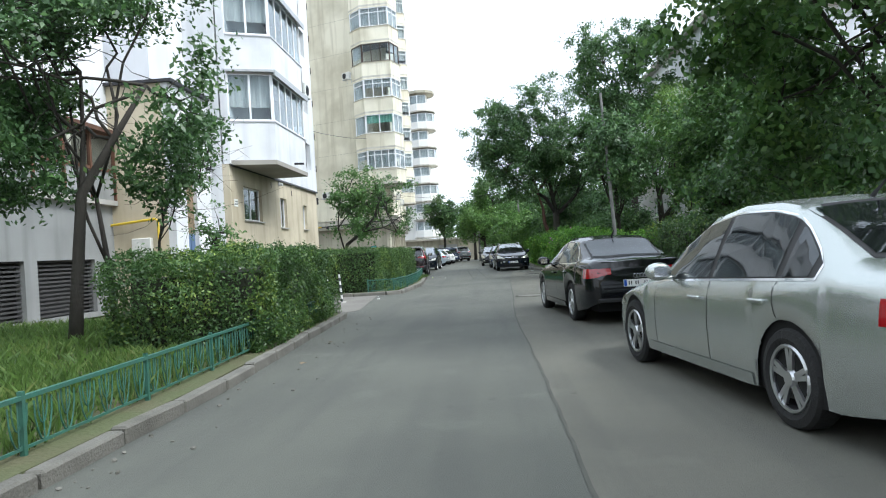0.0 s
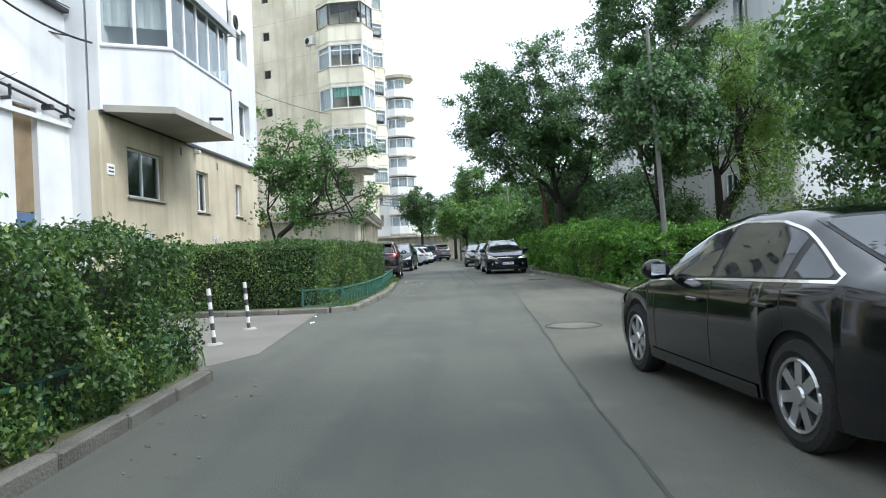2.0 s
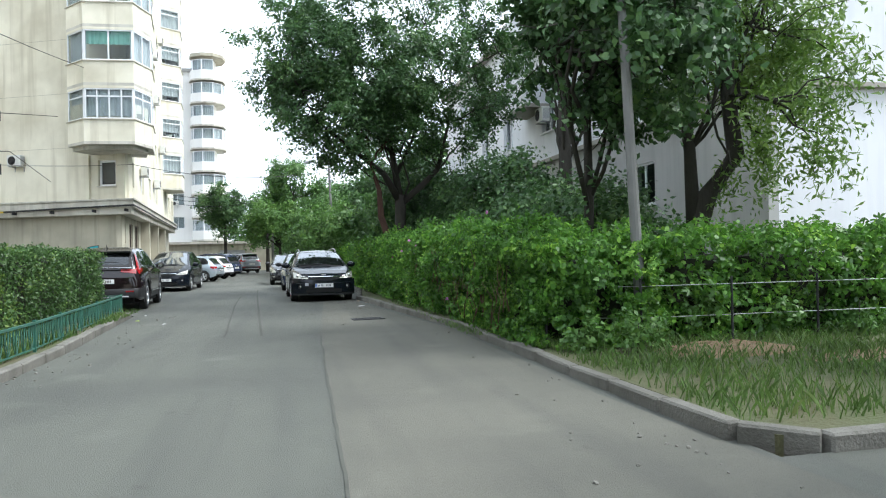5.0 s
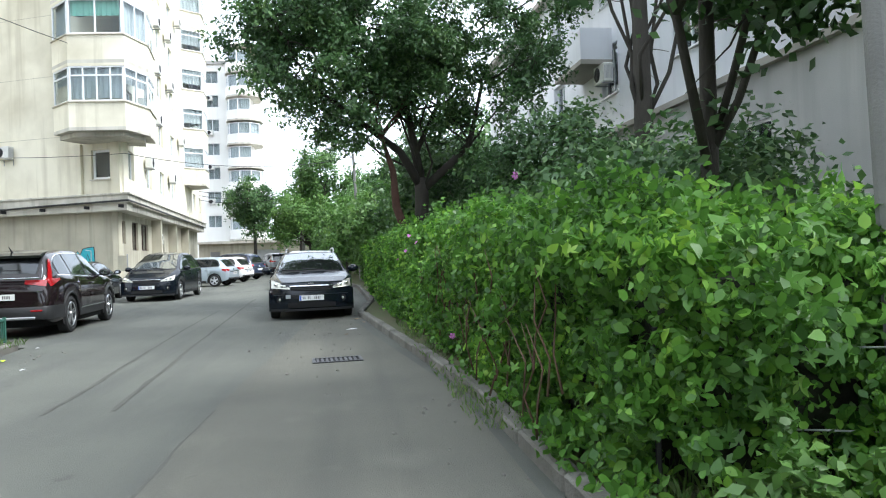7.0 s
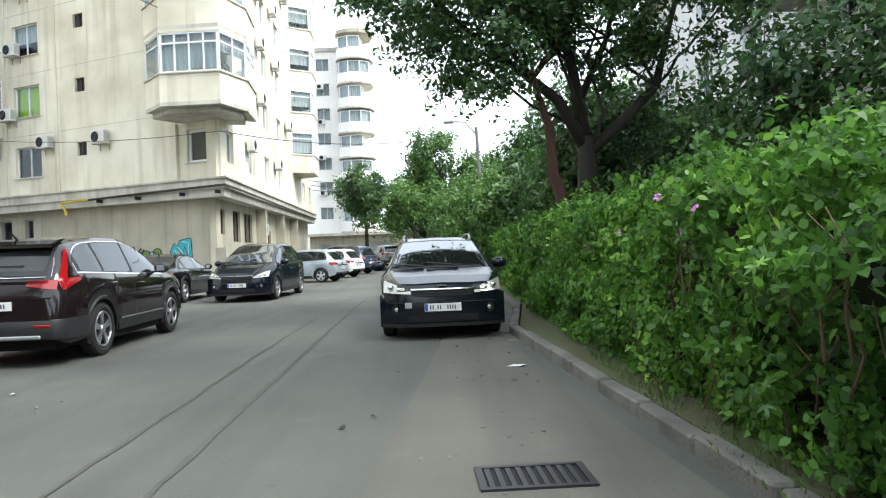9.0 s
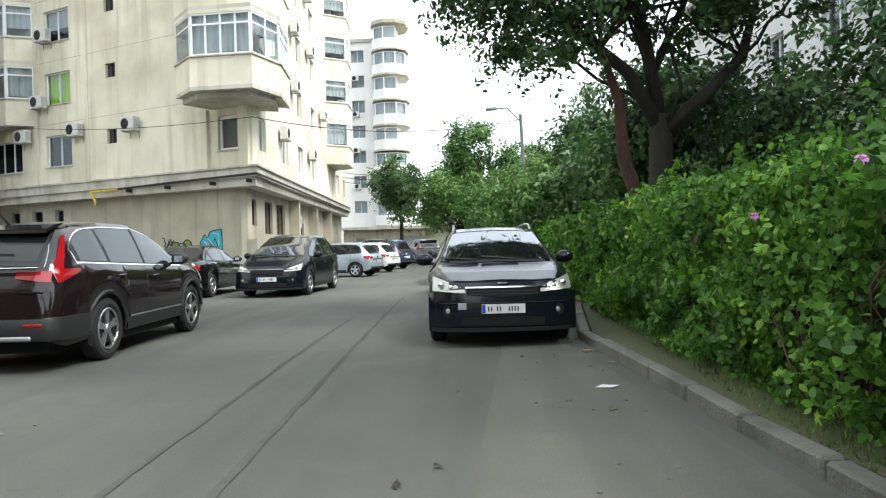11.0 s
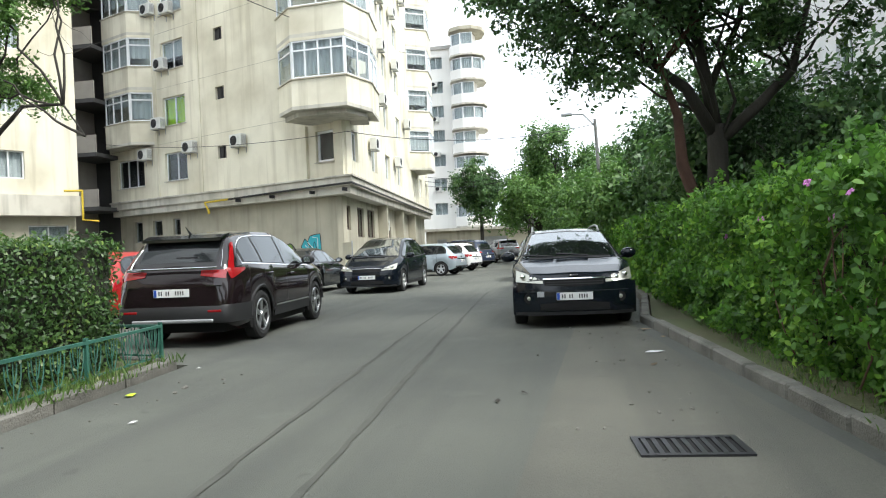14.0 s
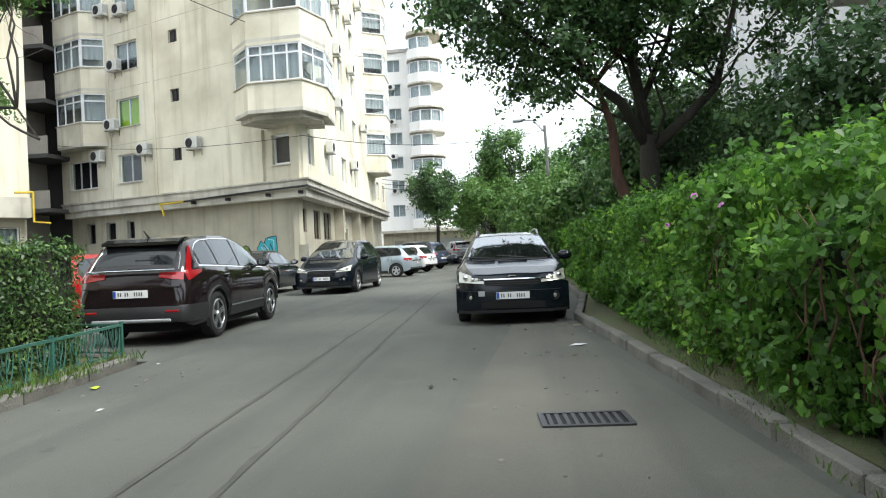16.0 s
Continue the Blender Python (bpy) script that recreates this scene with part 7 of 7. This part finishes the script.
car("car", "silver metallic saloon car with five-spoke alloy wheels, parked by the kerb", dict(TALL_SALOON, chrome=True, twin=True), SILVER, pose(2.5, 7.2, 0, 0, 0, 8.0))
car("car", "black saloon car with red tail lamps, parked by the kerb", dict(SMALL_SALOON, chrome=True, spokes=7, twin=False), BLACK_CAR, pose(1.97, 14.25, 0, 0, 0, 5.7))
car("car", "black estate car with roof rails, parked facing the lane", dict(ESTATE), BLUE_BLACK, pose(1.12, 41.55, 0, 0, 0, 183))
car("car", "dark plum off-roader with upright red tail lamps and a dark spoiler", dict(SUV, spokes=5, alloy=ALLOY), PLUM, pose(-4.42, 40.3, 0, 0, 0, 3.0))
car("car", "dark one-box family car with large round headlamps, parked facing the lane", dict(MPV), BLUE_BLACK, pose(-4.55, 50.9, 0, 0, 0, 178.5))
car("car", "black low saloon car parked along the tower's ground wall", dict(SMALL_SALOON), BLACK_CAR, pose(-7.25, 50.7, 0, 0, 0, 2))
car("car", "pale silver-blue hatchback parked at an angle", dict(HATCH), PALE_SILVER, pose(-5.4, 60.7, 0, 0, 0, 76))
car("car", "small white hatchback parked at an angle", dict(HATCH), WHITE_CAR, pose(-5.2, 65.2, 0, 0, 0, 70))
car("car", "dark blue family car parked at an angle", dict(MPV), NAVY, pose(-5.2, 69.8, 0, 0, 0, 62))
car("car", "grey off-roader parked at the lane's end", dict(SUV), GREY_CAR, pose(-3.6, 81.0, 0, 0, 0, 20))
car("car", "dark blue hatchback parked behind the estate car", dict(HATCH), NAVY, pose(0.75, 48.3, 0, 0, 0, 181))
car("car", "dark grey car parked further along the kerb", dict(HATCH), BLACK_CAR, pose(0.15, 54.5, 0, 0, 0, 181))
car("car", "bright red hatchback parked beside the hedge", dict(HATCH), RED_CAR, pose(-7.75, 42.3, 0, 0, 0, 0))

# ---- fences, bollards, poles, wires, litter ----
def fence(line, name, label, tall=0.5, step=1.5):
    """Low park fence: flat top rail, posts, and hoops of bent bar hanging between them."""
    ob = thing(name, label, "fence")
    rng = random.Random(len(line))
    for (ax, ay), (bx, by) in zip(line, line[1:]):
        m, ln = wall_frame((ax, ay), (bx, by))
        n = max(1, round(ln / step))
        part("top_rail", boxes([(0, -0.02, tall - 0.03, ln, 0.02, tall)], m), FENCE_GREEN, ob)
        part("bottom_rail", boxes([(0, -0.008, 0.13, ln, 0.008, 0.15)], m), FENCE_GREEN, ob)
        for k in range(n + 1):
            s = ln * k / n
            part("post", boxes([(s - 0.018, -0.018, 0.02, s + 0.018, 0.018, tall + 0.03)], m), FENCE_GREEN, ob)
        hoops = max(2, round(ln / 0.28))
        for k in range(hoops):
            s = ln * (k + 0.5) / hoops
            bm = bmesh.new()
            lo = 0.15
            tube(bm, [m @ Vector((s + 0.1 * math.cos(q), 0.0, tall - 0.06 - 0.3 * math.sin(q))) for q in (math.pi * j / 8 for j in range(9))], 0.007, 4)
            tube(bm, [m @ Vector((s + 0.055 * math.cos(q), 0.006, tall - 0.04 - 0.2 * math.sin(q))) for q in (math.pi * j / 8 for j in range(9))], 0.007, 4)
            tube(bm, [m @ Vector((s + rng.uniform(-0.01, 0.01), 0, tall - 0.03)), m @ Vector((s, 0, lo))], 0.006, 4)
            part("hoop", bm, FENCE_GREEN, ob)
    return ob


fence([(-3.35, 2.0), (-3.35, 7.2), (-3.45, 12.0), (-3.6, 16.1), (-4.4, 16.25)], "fence", "low green painted fence with bent hoops in front of hedge")
fence([(-4.1, 23.5), (-3.3, 23.75), (-3.1, 26.0), (-3.12, 29.5), (-3.55, 36.45), (-4.3, 36.6)], "fence", "low green hoop fence along the hedge and kerb")

# slim posts with two strained wires before the creeper hedge
wire_fence = thing("wire_fence", "slim dark steel posts with strained wires before the creeper hedge", "fence")
stakes = [(3.5 - 0.03 * (1.6 * k), 27.6 + 1.6 * k) for k in range(6)]
for x, y in [(4.6 + 1.3 * k, 27.15) for k in range(4)] + stakes:
    bm = bmesh.new()
    tube(bm, [(x, y, 0.05), (x, y, 0.95)], 0.016, 6)
    part("post", bm, DARK_METAL, wire_fence)
for z in (0.45, 0.85):
    bm = bmesh.new()
    tube(bm, [(8.5, 27.15, z), (4.6, 27.15, z), (3.5, 27.6, z)], 0.005, 4)
    part("strand", bm, GREY_METAL, wire_fence)

post = thing("bollard", "thin steel bollard with worn white and dark bands", "bollard", "striped bollards on the paving")
for k in range(8):
    bm = bmesh.new()
    tube(bm, [(0, 0, 0.1 * k), (0, 0, 0.1 * k + 0.1)], 0.031, 12)
    part("band", bm, STRIPE_WHITE if k % 2 else STRIPE_DARK, post)
foot = bmesh.new()
bmesh.ops.create_cone(foot, cap_ends=True, segments=14, radius1=0.13, radius2=0.1, depth=0.03)
part("foot", foot, CONCRETE, post)
post.matrix_world = pose(-4.25, 18.65, 0.02, 0, -4, 0)
copy_thing(post, pose(-4.36, 20.6, 0.02, 1, -3, 0))


def pole(x, y, tall, lean, label, arm=None, r=0.11, bar=True):
    ob = thing("street_pole", label, "pole", at=pose(x, y, 0, 0, lean, 0))
    bm = bmesh.new()
    tube(bm, [(0, 0, 0.0), (0, 0, tall * 0.5), (0, 0, tall)], [r, r * 0.8, r * 0.6], 12)
    part("shaft", bm, POLE, ob)
    if arm:
        bm = bmesh.new()
        tube(bm, [(0, 0, tall - 0.3), (arm * 0.5, 0, tall + 0.25), (arm, 0, tall + 0.3)], 0.035, 6)
        part("arm", bm, GREY_METAL, ob)
        part("lamp_head", boxes([(min(arm, arm * 1.5), -0.13, tall + 0.24, max(arm, arm * 1.5), 0.13, tall + 0.36)], bevel=0.03), GREY_METAL, ob)
    elif bar:
        part("crossbar", boxes([(-0.5, -0.05, tall - 0.5, 0.5, 0.05, tall - 0.42)]), GREY_METAL, ob)
    return ob


pole(4.75, 27.4, 6.9, -2.5, "pale grey concrete pole rising behind the hedge", r=0.078, bar=False)
pole(-1.0, 76.5, 7.1, 0, "thin pale concrete pole beside the lane", bar=False)
pole(2.75, 58.5, 6.3, -2.0, "concrete lamp pole with a lamp arm rising from the bushes", -0.9, 0.1)


def wire(a, b, sag, label, r=0.012, n=14):
    bm = bmesh.new()
    a, b = Vector(a), Vector(b)
    tube(bm, [a.lerp(b, i / n) - Vector((0, 0, sag * 4 * (i / n) * (1 - i / n))) for i in range(n + 1)], r, 5)
    return tagged(part("overhead_wire", bm, CABLE, None), label, "wire")


wire((-9.5, 21.8, 7.0), (-8.7, 74, 14.2), 1.2, "thin black wire slung between the two blocks", 0.014)
wire((-9.5, 21.6, 6.6), (-8.95, 24.5, 6.3), 0.15, "black cable drooping along the eaves", 0.025)
wire((-10.05, 21.7, 6.9), (-9.5, 24.5, 6.5), 0.25, "loose black cable along the eaves", 0.02)
for k, dz in enumerate((0, 0.35, 0.7)):
    wire((-9.6, 83, 6.2 + dz), (-1.0, 76.5, 6.1 + dz), 0.5, "far black wire between the tower and a pole", 0.02)
wire((-22.5, 61.8, 7.4), (-7.0, 54.9, 5.9), 0.35, "thin grey wire slung across the tower's end wall", 0.012)
wire((-7.0, 54.9, 5.9), (2.55, 58.5, 6.1), 0.5, "thin wire from the tower corner to a lamp pole", 0.014)

# scraps that lie on the road
for k, (x, y, w, tone) in enumerate(((2.05, 37.0, 0.11, STRIPE_WHITE), (1.95, 36.2, 0.05, SOIL), (0.55, 34.6, 0.05, BARK), (0.75, 34.9, 0.04, BARK), (2.2, 39.0, 0.1, DOOR_BROWN), (2.3, 38.2, 0.06, DOOR_BROWN), (-2.9, 34.9, 0.09, LIME), (-3.0, 36.3, 0.05, STRIPE_WHITE), (-2.2, 33.9, 0.04, STRIPE_WHITE), (-3.4, 21.2, 0.07, STRIPE_WHITE), (-3.6, 22.4, 0.05, STRIPE_WHITE), (-2.6, 11.5, 0.05, SOIL), (-2.5, 9.5, 0.05, DOOR_BROWN))):
    bm = bmesh.new()
    vs = [bm.verts.new((w * a, w * 0.55 * b, c)) for a, b, c in ((-1, 0, 0.0), (-0.3, 0.9, 0.015), (0.6, 0.7, 0.004), (1, -0.1, 0.02), (0.2, -0.9, 0.008))]
    mid = bm.verts.new((0, 0, 0.02))
    for i in range(5):
        bm.faces.new((mid, vs[i], vs[(i + 1) % 5]))
    ob = part("litter", bm, tone, None)
    ob.matrix_world = pose(x, y, 0.008, 0, 0, 47 * k)
    tagged(ob, "crumpled scrap of paper or dry leaf on the asphalt", "litter", "scraps on the road")
pebbles = bmesh.new()
pr = random.Random(3)
for k in range(420):
    side = pr.random()
    y = pr.uniform(4, 45)
    x = -2.85 + abs(pr.gauss(0, 0.35)) if side < 0.5 and (y < 16 or 24 < y < 36) else (3.0 if y < 31 else 2.2) - abs(pr.gauss(0, 0.5))
    r = pr.uniform(0.006, 0.02)
    bmesh.ops.create_icosphere(pebbles, subdivisions=1, radius=r, matrix=pose(x, y, r * 0.5, pr.uniform(0, 90), 0, pr.uniform(0, 90)) @ Matrix.Diagonal((1.3, 1, 0.6, 1)))
tagged(part("gravel", pebbles, KERB, None), "loose gravel and grit gathered along the kerbs", "gravel", kind="stuff")
